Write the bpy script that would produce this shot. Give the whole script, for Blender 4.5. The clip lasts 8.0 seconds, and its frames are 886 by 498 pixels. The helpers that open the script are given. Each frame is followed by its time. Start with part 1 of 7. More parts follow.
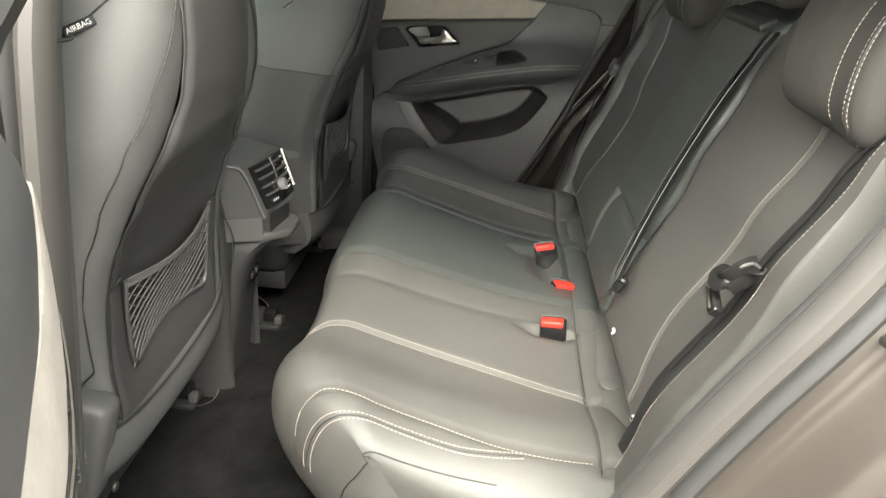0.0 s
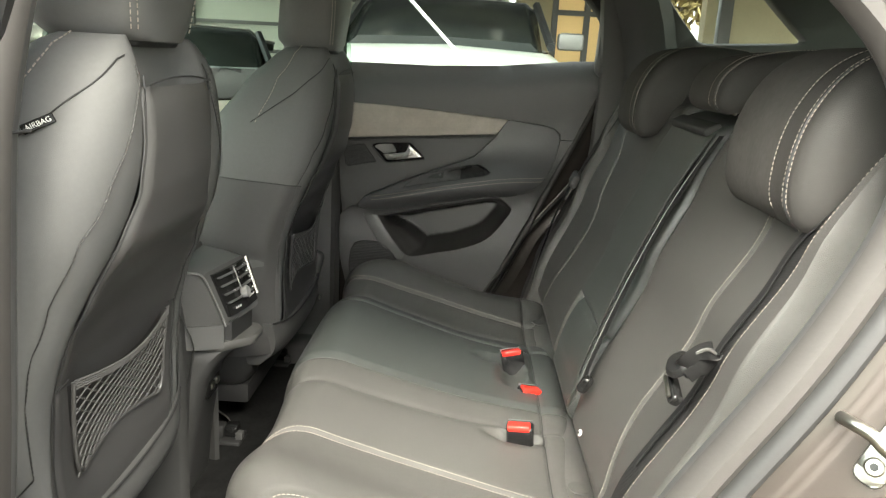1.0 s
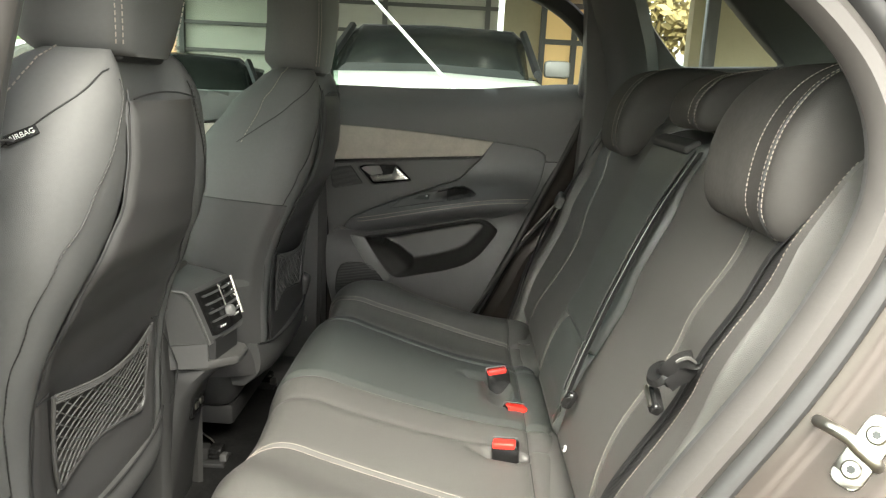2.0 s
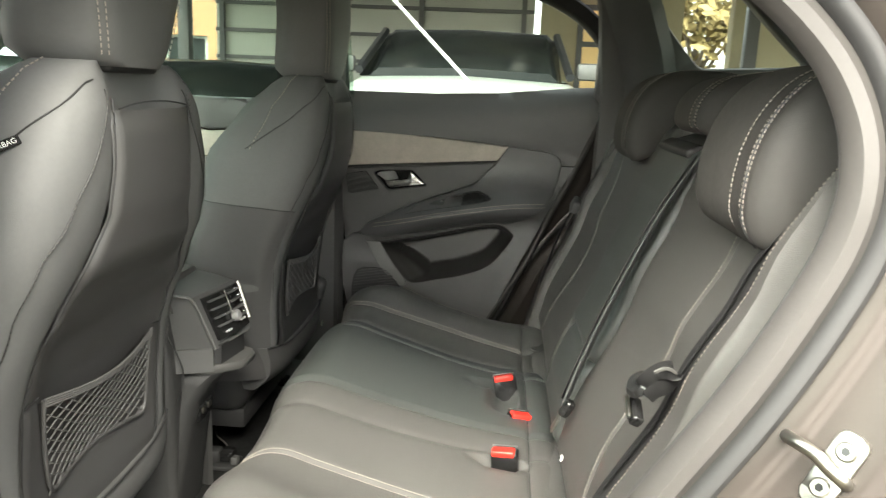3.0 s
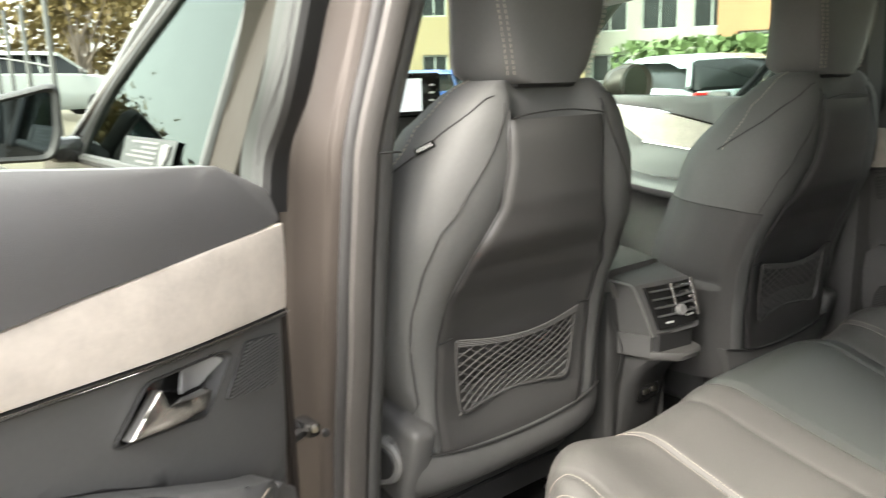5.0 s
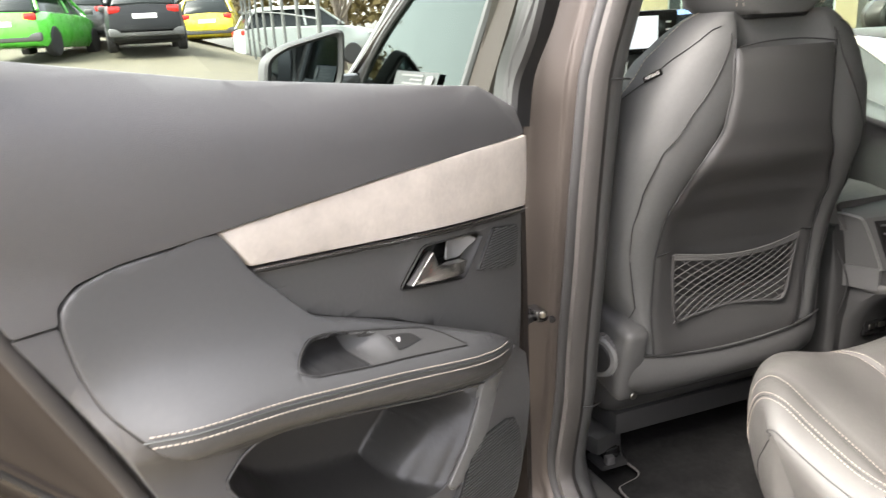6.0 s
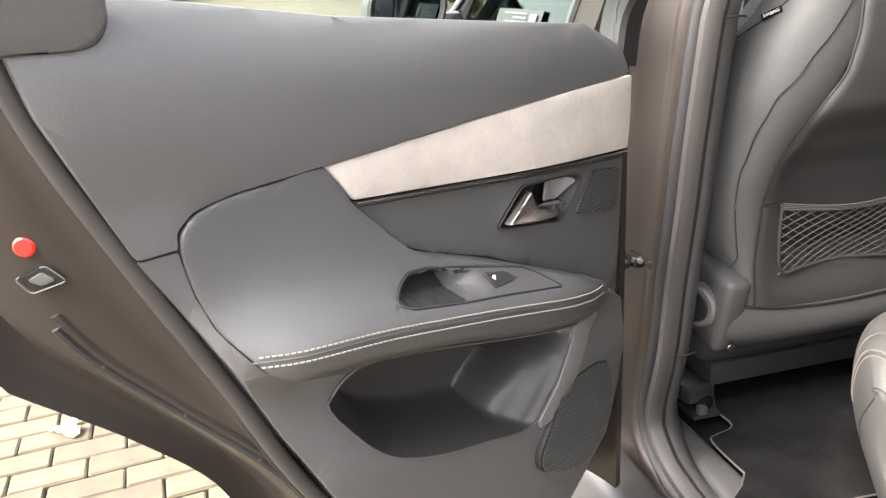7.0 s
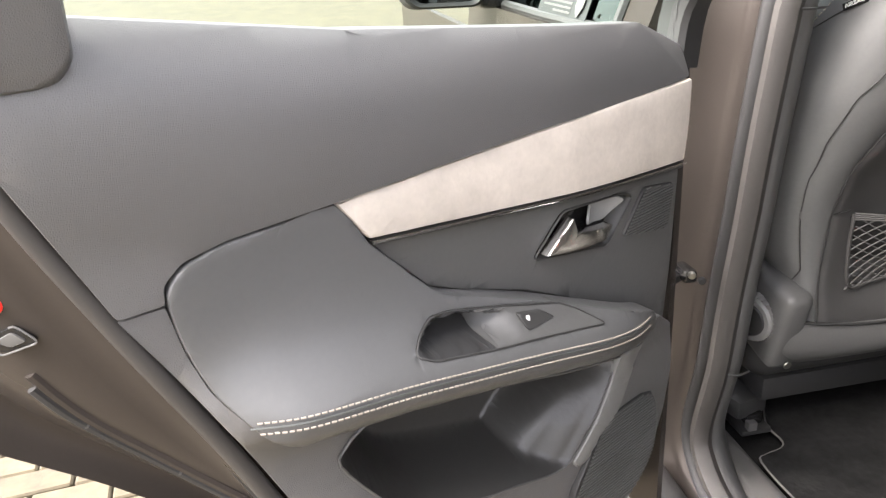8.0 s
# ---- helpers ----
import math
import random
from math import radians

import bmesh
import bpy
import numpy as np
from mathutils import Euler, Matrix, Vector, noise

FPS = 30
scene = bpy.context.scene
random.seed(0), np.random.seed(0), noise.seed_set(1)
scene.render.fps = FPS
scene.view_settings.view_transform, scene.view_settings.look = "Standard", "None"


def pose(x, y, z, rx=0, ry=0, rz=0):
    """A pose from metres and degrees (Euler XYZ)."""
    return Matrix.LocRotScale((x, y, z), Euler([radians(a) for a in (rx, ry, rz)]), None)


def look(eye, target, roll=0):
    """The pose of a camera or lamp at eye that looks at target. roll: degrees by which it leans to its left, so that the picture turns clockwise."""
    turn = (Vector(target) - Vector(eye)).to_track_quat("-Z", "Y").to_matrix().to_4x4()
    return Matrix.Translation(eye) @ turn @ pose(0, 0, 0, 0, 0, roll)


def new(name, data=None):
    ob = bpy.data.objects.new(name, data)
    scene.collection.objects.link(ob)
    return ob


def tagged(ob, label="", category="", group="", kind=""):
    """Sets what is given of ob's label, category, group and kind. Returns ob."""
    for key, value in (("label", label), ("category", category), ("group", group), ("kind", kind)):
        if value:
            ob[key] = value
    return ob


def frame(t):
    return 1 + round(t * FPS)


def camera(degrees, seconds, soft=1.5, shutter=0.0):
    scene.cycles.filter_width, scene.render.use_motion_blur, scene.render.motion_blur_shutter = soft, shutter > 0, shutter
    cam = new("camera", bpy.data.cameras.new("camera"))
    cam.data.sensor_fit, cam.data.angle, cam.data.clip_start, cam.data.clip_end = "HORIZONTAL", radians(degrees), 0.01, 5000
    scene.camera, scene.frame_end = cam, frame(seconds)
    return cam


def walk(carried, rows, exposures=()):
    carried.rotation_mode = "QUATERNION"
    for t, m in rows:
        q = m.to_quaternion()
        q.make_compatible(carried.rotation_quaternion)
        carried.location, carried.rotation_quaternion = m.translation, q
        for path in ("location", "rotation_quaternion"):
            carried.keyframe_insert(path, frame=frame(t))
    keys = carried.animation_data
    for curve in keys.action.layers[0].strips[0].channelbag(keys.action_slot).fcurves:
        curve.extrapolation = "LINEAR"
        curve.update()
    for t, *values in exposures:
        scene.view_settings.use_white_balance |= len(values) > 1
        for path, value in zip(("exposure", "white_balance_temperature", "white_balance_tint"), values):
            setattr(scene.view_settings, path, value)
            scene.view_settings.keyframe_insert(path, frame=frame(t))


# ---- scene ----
cam = camera(60.5, 8.0, 1.2, 0.3)
PATH = [
    (0, (0.1343, -1.3480, 1.3449), (0.0393, 0.4822, 0.5440), 3.45),
    (0.5, (0.1489, -1.3524, 1.3254), (0.0699, 0.5425, 0.6908), 3.18),
    (1, (0.1583, -1.3589, 1.3125), (0.1049, 0.5794, 0.8223), 3.06),
    (1.5, (0.1553, -1.3675, 1.2963), (0.1274, 0.5842, 0.8606), 3.06),
    (2.8, (0.2227, -1.3694, 1.2969), (0.1556, 0.5869, 0.8865), 2.64),
    (3, (0.2385, -1.3590, 1.3024), (0.0996, 0.5931, 0.8896), 2.41),
    (3.5, (0.2954, -1.2740, 1.3178), (-0.1169, 0.6373, 0.8972), 1.66),
    (4, (0.3988, -1.2083, 1.3148), (-0.3986, 0.5772, 0.8947), 0.45),
    (4.5, (0.5066, -1.1871, 1.3038), (-0.7219, 0.3329, 0.8789), -0.63),
    (5, (0.5880, -1.2705, 1.3185), (-0.9355, -0.0486, 0.8874), -1.54),
    (5.2, (0.6310, -1.2979, 1.3255), (-0.9826, -0.2064, 0.8727), -1.72),
    (6.3, (0.7674, -1.3811, 1.2989), (-1.0556, -0.7941, 0.7225), -3.53),
    (6.5, (0.7711, -1.3830, 1.2983), (-1.0595, -0.8503, 0.6938), -3.59),
    (7, (0.7561, -1.3764, 1.3027), (-1.0790, -0.9444, 0.6351), -3.56),
    (7.5, (0.7004, -1.3492, 1.3149), (-1.1293, -0.9856, 0.5937), -3.60),
    (8, (0.6497, -1.3354, 1.3446), (-1.1689, -1.0235, 0.5731), -3.57),
]
walk(cam, [(t, look(eye, target, roll)) for t, eye, target, roll in PATH],
     [(0.0, 3.40, 6900, 6), (3.0, 3.40, 6900, 6), (4.0, 3.58, 6900, 7), (4.5, 3.62, 6900, 10), (5.2, 3.42, 6900, 11), (6.3, 3.38, 6700, 16), (8.0, 3.40, 6700, 16)])

# ---- light ----
world = bpy.data.worlds.new("overcast_sky")
scene.world = world
world.use_nodes = True
wn = world.node_tree.nodes
wl = world.node_tree.links
sky = wn.new("ShaderNodeTexSky")
sky.sky_type, sky.sun_disc = "NISHITA", False
sky.sun_elevation, sky.sun_rotation = radians(46), radians(200)
sky.air_density, sky.dust_density, sky.ozone_density = 1.0, 4.0, 0.6
soften = wn.new("ShaderNodeHueSaturation")
soften.inputs["Saturation"].default_value = 0.25
wl.new(sky.outputs[0], soften.inputs["Color"])
wl.new(soften.outputs[0], wn["Background"].inputs["Color"])
wn["Background"].inputs["Strength"].default_value = 0.15

sun = new("sun", bpy.data.lights.new("sun", "SUN"))
sun.data.energy, sun.data.angle, sun.data.color = 1.25, radians(30), (1.0, 0.96, 0.9)
sun.matrix_world = look((0.85, -2.05, 2.55), (0, 0, 0))


# ---- materials ----
def nodes_of(m):
    m.use_nodes = True
    return m.node_tree.nodes, m.node_tree.links, m.node_tree.nodes["Principled BSDF"]


def surface(name, base, rough=0.5, metal=0.0, grain=0.0, grain_size=0.002, bump="noise", spread=0.12, blotch=0.25,
            rough_spread=0.08, spec=0.5, coat=0.0, vary=0.0):
    """A material with two scales of variation: blotches of colour and gloss, and a fine grain in relief."""
    m = bpy.data.materials.new(name)
    n, l, p = nodes_of(m)
    co = n.new("ShaderNodeTexCoord")
    big = n.new("ShaderNodeTexNoise")
    big.inputs["Scale"].default_value, big.inputs["Detail"].default_value = 1 / blotch, 5
    l.new(co.outputs["Object"], big.inputs["Vector"])
    fine = n.new("ShaderNodeTexNoise")
    fine.inputs["Scale"].default_value, fine.inputs["Detail"].default_value = 0.25 / max(grain_size, 0.0005), 3
    l.new(co.outputs["Object"], fine.inputs["Vector"])
    mixed = n.new("ShaderNodeMath")
    mixed.operation = "MULTIPLY_ADD"
    l.new(fine.outputs["Fac"], mixed.inputs[0])
    mixed.inputs[1].default_value = 0.4
    l.new(big.outputs["Fac"], mixed.inputs[2])
    span = n.new("ShaderNodeMapRange")
    span.inputs["From Min"].default_value, span.inputs["From Max"].default_value = 0.4, 1.0
    span.inputs["To Min"].default_value, span.inputs["To Max"].default_value = 1 - spread, 1 + spread
    l.new(mixed.outputs[0], span.inputs["Value"])
    tone = span.outputs[0]
    if vary:
        info = n.new("ShaderNodeObjectInfo")
        each = n.new("ShaderNodeMapRange")
        each.inputs["To Min"].default_value, each.inputs["To Max"].default_value = 1 - vary, 1 + vary
        l.new(info.outputs["Random"], each.inputs["Value"])
        both = n.new("ShaderNodeMath")
        both.operation = "MULTIPLY"
        l.new(tone, both.inputs[0])
        l.new(each.outputs[0], both.inputs[1])
        tone = both.outputs[0]
    tint = n.new("ShaderNodeVectorMath")
    tint.operation = "SCALE"
    tint.inputs[0].default_value = base
    l.new(tone, tint.inputs["Scale"])
    l.new(tint.outputs[0], p.inputs["Base Color"])
    gloss = n.new("ShaderNodeMapRange")
    gloss.inputs["To Min"].default_value, gloss.inputs["To Max"].default_value = rough - rough_spread, rough + rough_spread
    l.new(big.outputs["Fac"], gloss.inputs["Value"])
    l.new(gloss.outputs[0], p.inputs["Roughness"])
    p.inputs["Metallic"].default_value = metal
    p.inputs["Specular IOR Level"].default_value = spec
    p.inputs["Coat Weight"].default_value = coat
    p.inputs["Coat Roughness"].default_value = 0.06
    if grain:
        if bump == "cells":
            tex = n.new("ShaderNodeTexVoronoi")
            tex.feature = "DISTANCE_TO_EDGE"
            tex.inputs["Scale"].default_value = 1 / grain_size
            out = tex.outputs["Distance"]
        elif bump == "twill":
            tex = n.new("ShaderNodeTexWave")
            tex.bands_direction = "DIAGONAL"
            tex.inputs["Scale"].default_value = 0.35 / grain_size
            tex.inputs["Distortion"].default_value = 1.5
            out = tex.outputs["Fac"]
        else:
            tex, out = fine, fine.outputs["Fac"]
        if tex is not fine:
            l.new(co.outputs["Object"], tex.inputs["Vector"])
        b = n.new("ShaderNodeBump")
        b.inputs["Strength"].default_value, b.inputs["Distance"].default_value = grain, grain_size * 0.5
        l.new(out, b.inputs["Height"])
        l.new(b.outputs[0], p.inputs["Normal"])
    return m


def glass(name, tint=(0.85, 0.92, 0.88), index=0.0):
    """A tinted pane; index 0 takes a plain falloff of the gloss towards grazing."""
    m = bpy.data.materials.new(name)
    n, l, p = nodes_of(m)
    n.remove(p)
    see = n.new("ShaderNodeBsdfTransparent")
    see.inputs["Color"].default_value = (*tint, 1)
    mirror = n.new("ShaderNodeBsdfGlossy")
    mirror.inputs["Roughness"].default_value = 0.02
    mirror.inputs["Color"].default_value = (0.46, 0.53, 0.49, 1)
    mix = n.new("ShaderNodeMixShader")
    if index:
        fres = n.new("ShaderNodeFresnel")
        fres.inputs["IOR"].default_value = index
        l.new(fres.outputs[0], mix.inputs["Fac"])
    else:
        graze = n.new("ShaderNodeLayerWeight")
        fifth = n.new("ShaderNodeMath")
        fifth.operation = "POWER"
        fifth.inputs[1].default_value = 5.0
        share = n.new("ShaderNodeMath")
        share.operation = "MULTIPLY_ADD"
        share.inputs[1].default_value, share.inputs[2].default_value = 0.95, 0.018
        l.new(graze.outputs["Facing"], fifth.inputs[0])
        l.new(fifth.outputs[0], share.inputs[0])
        l.new(share.outputs[0], mix.inputs["Fac"])
    l.new(see.outputs[0], mix.inputs[1])
    l.new(mirror.outputs[0], mix.inputs[2])
    l.new(mix.outputs[0], n["Material Output"].inputs["Surface"])
    return m


def lit(name, colour, strength):
    m = bpy.data.materials.new(name)
    n, l, p = nodes_of(m)
    p.inputs["Base Color"].default_value = (*colour, 1)
    p.inputs["Emission Color"].default_value = (*colour, 1)
    p.inputs["Emission Strength"].default_value = strength
    return m


LEATHER = surface("black_leather", (0.074, 0.072, 0.067), 0.43, spec=0.55, grain=0.6, grain_size=0.0016, bump="cells", spread=0.1, rough_spread=0.06)
LEATHER_SIDE = surface("smooth_leather", (0.082, 0.083, 0.083), 0.40, grain=0.15, grain_size=0.0014, bump="cells", spread=0.08)
LEATHER_WRAP = surface("seat_wrap_leather", (0.120, 0.121, 0.118), 0.58, spec=0.22, grain=0.35, grain_size=0.0014, bump="cells", spread=0.1)
LEATHER_MID = surface("centre_leather", (0.052, 0.057, 0.053), 0.40, spec=0.75, grain=0.3, grain_size=0.0025, bump="cells", spread=0.08)
HEAD_LEATHER = surface("headrest_leather", (0.045, 0.043, 0.040), 0.58, spec=0.25, grain=0.3, grain_size=0.0016, bump="cells", spread=0.1)
SUEDE = surface("suede_cloth", (0.066, 0.063, 0.058), 0.8, spec=0.2, grain=0.5, grain_size=0.002, spread=0.22, blotch=0.06)
SHELL = surface("seat_back_vinyl", (0.052, 0.051, 0.050), 0.45, spec=0.7, grain=0.15, grain_size=0.0018, bump="cells")
TRIM = surface("dark_grained_plastic", (0.097, 0.096, 0.095), 0.44, spec=0.65, grain=0.5, grain_size=0.0016, bump="cells", spread=0.08)
PLASTIC = surface("charcoal_plastic", (0.080, 0.080, 0.078), 0.5, grain=0.25, grain_size=0.0015, spread=0.1)
PLASTIC_GREY = surface("grey_plastic", (0.078, 0.077, 0.073), 0.5, grain=0.25, grain_size=0.0015)
PLASTIC_DARK = surface("black_plastic", (0.036, 0.036, 0.035), 0.5, grain=0.25, grain_size=0.0015, spread=0.1)
PILLAR_TRIM = surface("grained_pillar_plastic", (0.10, 0.098, 0.095), 0.55, grain=0.25, grain_size=0.0015, spread=0.1)
SATIN = surface("satin_grey_plastic", (0.24, 0.24, 0.235), 0.4, spread=0.06)
SATIN_TRIM = surface("satin_rib_plastic", (0.16, 0.16, 0.155), 0.38, grain=0.2, grain_size=0.0015, spread=0.08)
PLASTIC_BIN = surface("door_pocket_plastic", (0.044, 0.043, 0.041), 0.36, grain=0.25, grain_size=0.0015, spread=0.1)
GLOSS_BLACK = surface("gloss_black_plastic", (0.012, 0.012, 0.012), 0.15, spread=0.05, rough_spread=0.04)
RUBBER = surface("door_seal_rubber", (0.044, 0.041, 0.038), 0.6, grain=0.2, grain_size=0.001)
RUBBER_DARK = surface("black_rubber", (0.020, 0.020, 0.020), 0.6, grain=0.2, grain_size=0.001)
PAINT = surface("bronze_metallic_paint", (0.050, 0.043, 0.038), 0.25, metal=0.3, grain_size=0.0007, spread=0.08, coat=0.0, rough_spread=0.03, spec=0.22)
POST_FILM = surface("bronze_post_film", (0.030, 0.0255, 0.0225), 0.6, grain_size=0.001, spread=0.08, spec=0.08)
SILVER = surface("satin_chrome", (0.62, 0.61, 0.59), 0.22, metal=1.0, spread=0.05, rough_spread=0.05)
STEEL = surface("zinc_steel", (0.33, 0.325, 0.29), 0.33, metal=1.0, spread=0.15, blotch=0.02)
FABRIC = surface("grey_alcantara", (0.50, 0.455, 0.40), 0.9, grain=0.5, grain_size=0.0015, spread=0.14, blotch=0.035)
CARPET = surface("black_carpet", (0.012, 0.012, 0.0117), 0.95, spec=0.08, grain=1.0, grain_size=0.0035, spread=0.55, blotch=0.06)
WEB = surface("seat_belt_webbing", (0.014, 0.014, 0.014), 0.5, spec=0.35, grain=0.6, grain_size=0.0012, bump="twill")
THREAD = surface("cream_thread", (0.32, 0.285, 0.245), 0.7)
THREAD_DARK = surface("charcoal_thread", (0.07, 0.068, 0.064), 0.7)
THREAD_GREY = surface("grey_thread", (0.11, 0.106, 0.10), 0.7)
RED = surface("red_button_plastic", (0.75, 0.030, 0.020), 0.35, spread=0.04)
PRINT = surface("white_print", (0.75, 0.75, 0.73), 0.6, spread=0.04)
NET = surface("net_cord", (0.090, 0.088, 0.085), 0.7, grain=0.3, grain_size=0.001)
GLASS = glass("window_glass", (0.76, 0.85, 0.795))
# greenish pane, its tint deepened to dim the bright sky seen through it
DOOR_GLASS = glass("dimmed_green_glass", (0.16, 0.21, 0.185), 1.6)
MIRROR = surface("mirror_silver", (0.13, 0.155, 0.17), 0.03, metal=1.0, spread=0.02, rough_spread=0.02)
HEADLINER = surface("grey_headliner", (0.30, 0.30, 0.29), 0.9, grain=0.3, grain_size=0.002)
SCREEN = lit("lit_screen", (0.75, 0.85, 0.88), 0.10)


# ---- mesh tools ----
def smooth_line(points, n=6, closed=False):
    """A Catmull-Rom curve through the points, n steps to a span."""
    p = [Vector(q) for q in points]
    out, count = [], len(p)
    for i in range(count if closed else count - 1):
        a, b, c, d = (p[(i + k) % count] if closed else p[min(max(i + k, 0), count - 1)] for k in (-1, 0, 1, 2))
        for s in range(n):
            t = s / n
            out.append(0.5 * (2 * b + (c - a) * t + (2 * a - 5 * b + 4 * c - d) * t * t + (3 * b - a - 3 * c + d) * t ** 3))
    if not closed:
        out.append(p[-1])
    return out


def table(rows, t):
    """Smooth lookup: rows of (t, value), in rising order of t."""
    if t <= rows[0][0]:
        return rows[0][1]
    for (a, u), (b, v) in zip(rows, rows[1:]):
        if t <= b:
            s = (t - a) / (b - a)
            s = 0.5 * s + 0.5 * s * s * (3 - 2 * s)
            return u + (v - u) * s
    return rows[-1][1]


def glide(rows, t):
    """Catmull-Rom lookup: rows of (t, value), in rising order of t."""
    if t <= rows[0][0]:
        return rows[0][1]
    if t >= rows[-1][0]:
        return rows[-1][1]
    for i in range(len(rows) - 1):
        (a, u), (b, v) = rows[i], rows[i + 1]
        if t <= b:
            (a0, u0), (b1, v1) = rows[max(i - 1, 0)], rows[min(i + 2, len(rows) - 1)]
            m, n = (v - u0) / (b - a0), (v1 - u) / (b1 - a)
            h, s = b - a, (t - a) / (b - a)
            return u * (1 + 2 * s) * (1 - s) ** 2 + m * h * s * (1 - s) ** 2 + v * s * s * (3 - 2 * s) + n * h * s * s * (s - 1)


def thing(name, at, label, category, group="", kind=""):
    ob = new(name)
    ob.location = at
    ob.empty_display_size = 0.05
    return tagged(ob, label, category, group, kind)


def place_of(ob):
    v = Vector((0, 0, 0))
    while ob:
        v = v + ob.location
        ob = ob.parent
    return v


def part(name, bm, material, parent=None, label="", angle=40, smooth=True):
    """Links a bmesh, given in the world's metres, as one mesh under a thing or part."""
    me = bpy.data.meshes.new(name)
    bmesh.ops.recalc_face_normals(bm, faces=bm.faces)
    if parent:
        base = place_of(parent)
        bmesh.ops.translate(bm, verts=bm.verts, vec=-base)
    bm.to_mesh(me)
    bm.free()
    if smooth:
        me.polygons.foreach_set("use_smooth", [True] * len(me.polygons))
        me.set_sharp_from_angle(angle=radians(angle))
    for m in material if isinstance(material, (list, tuple)) else (material,):
        me.materials.append(m)
    ob = new(name, me)
    if parent:
        ob.parent = parent
    return tagged(ob, label)


def join(*bms):
    out = bmesh.new()
    for b in bms:
        me = bpy.data.meshes.new("tmp")
        b.to_mesh(me)
        b.free()
        out.from_mesh(me)
        bpy.data.meshes.remove(me)
    return out


def sheet(fn, nu, nv, wrap_u=False):
    bm = bmesh.new()
    cols = [[bm.verts.new(fn(i / nu, j / nv)) for j in range(nv + 1)] for i in range(nu if wrap_u else nu + 1)]
    for i in range(nu):
        a, b = cols[i], cols[(i + 1) % len(cols)]
        for j in range(nv):
            bm.faces.new((a[j], b[j], b[j + 1], a[j + 1]))
    return bm


def loft(rings, caps=True, closed=True):
    bm = bmesh.new()
    vs = [[bm.verts.new(p) for p in r] for r in rings]
    n = len(rings[0])
    for a, b in zip(vs, vs[1:]):
        for i in range(n if closed else n - 1):
            k = (i + 1) % n
            bm.faces.new((a[i], a[k], b[k], b[i]))
    if caps and closed:
        bm.faces.new(vs[0])
        bm.faces.new(vs[-1])
    return bm


def slab(fn, nu, nv, thick):
    """A sheet with thickness: fn(u, v) gives a point, thick(u, v) the vector to the other side."""
    bm = sheet(fn, nu, nv)
    top = [v for v in bm.verts]
    low = {}
    k = 0
    for i in range(nu + 1):
        for j in range(nv + 1):
            low[top[k]] = bm.verts.new(top[k].co + thick(i / nu, j / nv))
            k += 1
    faces = list(bm.faces)
    rim = [e for e in bm.edges if len(e.link_faces) == 1]
    for f in faces:
        bm.faces.new([low[v] for v in reversed(f.verts)])
    for e in rim:
        a, b = e.verts
        bm.faces.new((a, b, low[b], low[a]))
    return bm


def rbox(size, at=(0, 0, 0), r=0.01, seg=2, turn=None):
    bm = bmesh.new()
    bmesh.ops.create_cube(bm, size=1)
    bmesh.ops.scale(bm, vec=size, verts=bm.verts)
    if r:
        bmesh.ops.bevel(bm, geom=bm.edges[:], offset=min(r, min(size) * 0.49), segments=seg, profile=0.5, affect="EDGES")
    m = Matrix.Translation(at) @ (turn.to_4x4() if turn else Matrix())
    bmesh.ops.transform(bm, matrix=m, verts=bm.verts)
    return bm


def tube(path, r, n=8, caps=True, flat=1.0, up=(0, 0, 1), rad=None):
    """A rod along a path; flat squeezes it along its second axis."""
    p = [Vector(q) for q in path]
    rings = []
    ref = Vector(up)
    for i, q in enumerate(p):
        d = (p[min(i + 1, len(p) - 1)] - p[max(i - 1, 0)]).normalized()
        s = d.cross(ref)
        s = s.normalized() if s.length > 1e-5 else d.orthogonal().normalized()
        u = s.cross(d)
        rr = rad(i / (len(p) - 1)) if rad else r
        rings.append([q + s * rr * math.cos(2 * math.pi * k / n) + u * rr * flat * math.sin(2 * math.pi * k / n) for k in range(n)])
    return loft(rings, caps)


def ribbon(path, width, thick, across):
    """A flat band along a path; across(i) is the way of its width at the i-th point."""
    p = [Vector(q) for q in path]
    rings = []
    for i, q in enumerate(p):
        d = (p[min(i + 1, len(p) - 1)] - p[max(i - 1, 0)]).normalized()
        a = Vector(across(i / (len(p) - 1)))
        a = (a - d * a.dot(d)).normalized()
        nrm = d.cross(a)
        w, t = width / 2, thick / 2
        rings.append([q + a * w + nrm * t * 0.2, q + a * w * 0.8 + nrm * t, q - a * w * 0.8 + nrm * t, q - a * w + nrm * t * 0.2,
                      q - a * w - nrm * t * 0.2, q - a * w * 0.8 - nrm * t, q + a * w * 0.8 - nrm * t, q + a * w - nrm * t * 0.2])
    return loft(rings)


def disc(at, axis, r, depth, n=20, bevel=0.0):
    axis = Vector(axis).normalized()
    prof = [(0, r - bevel), (bevel, r), (depth - bevel, r), (depth, r - bevel)] if bevel else [(0, r), (depth, r)]
    s = axis.orthogonal().normalized()
    u = axis.cross(s)
    rings = [[Vector(at) + axis * d + (s * math.cos(2 * math.pi * k / n) + u * math.sin(2 * math.pi * k / n)) * q for k in range(n)] for d, q in prof]
    return loft(rings)


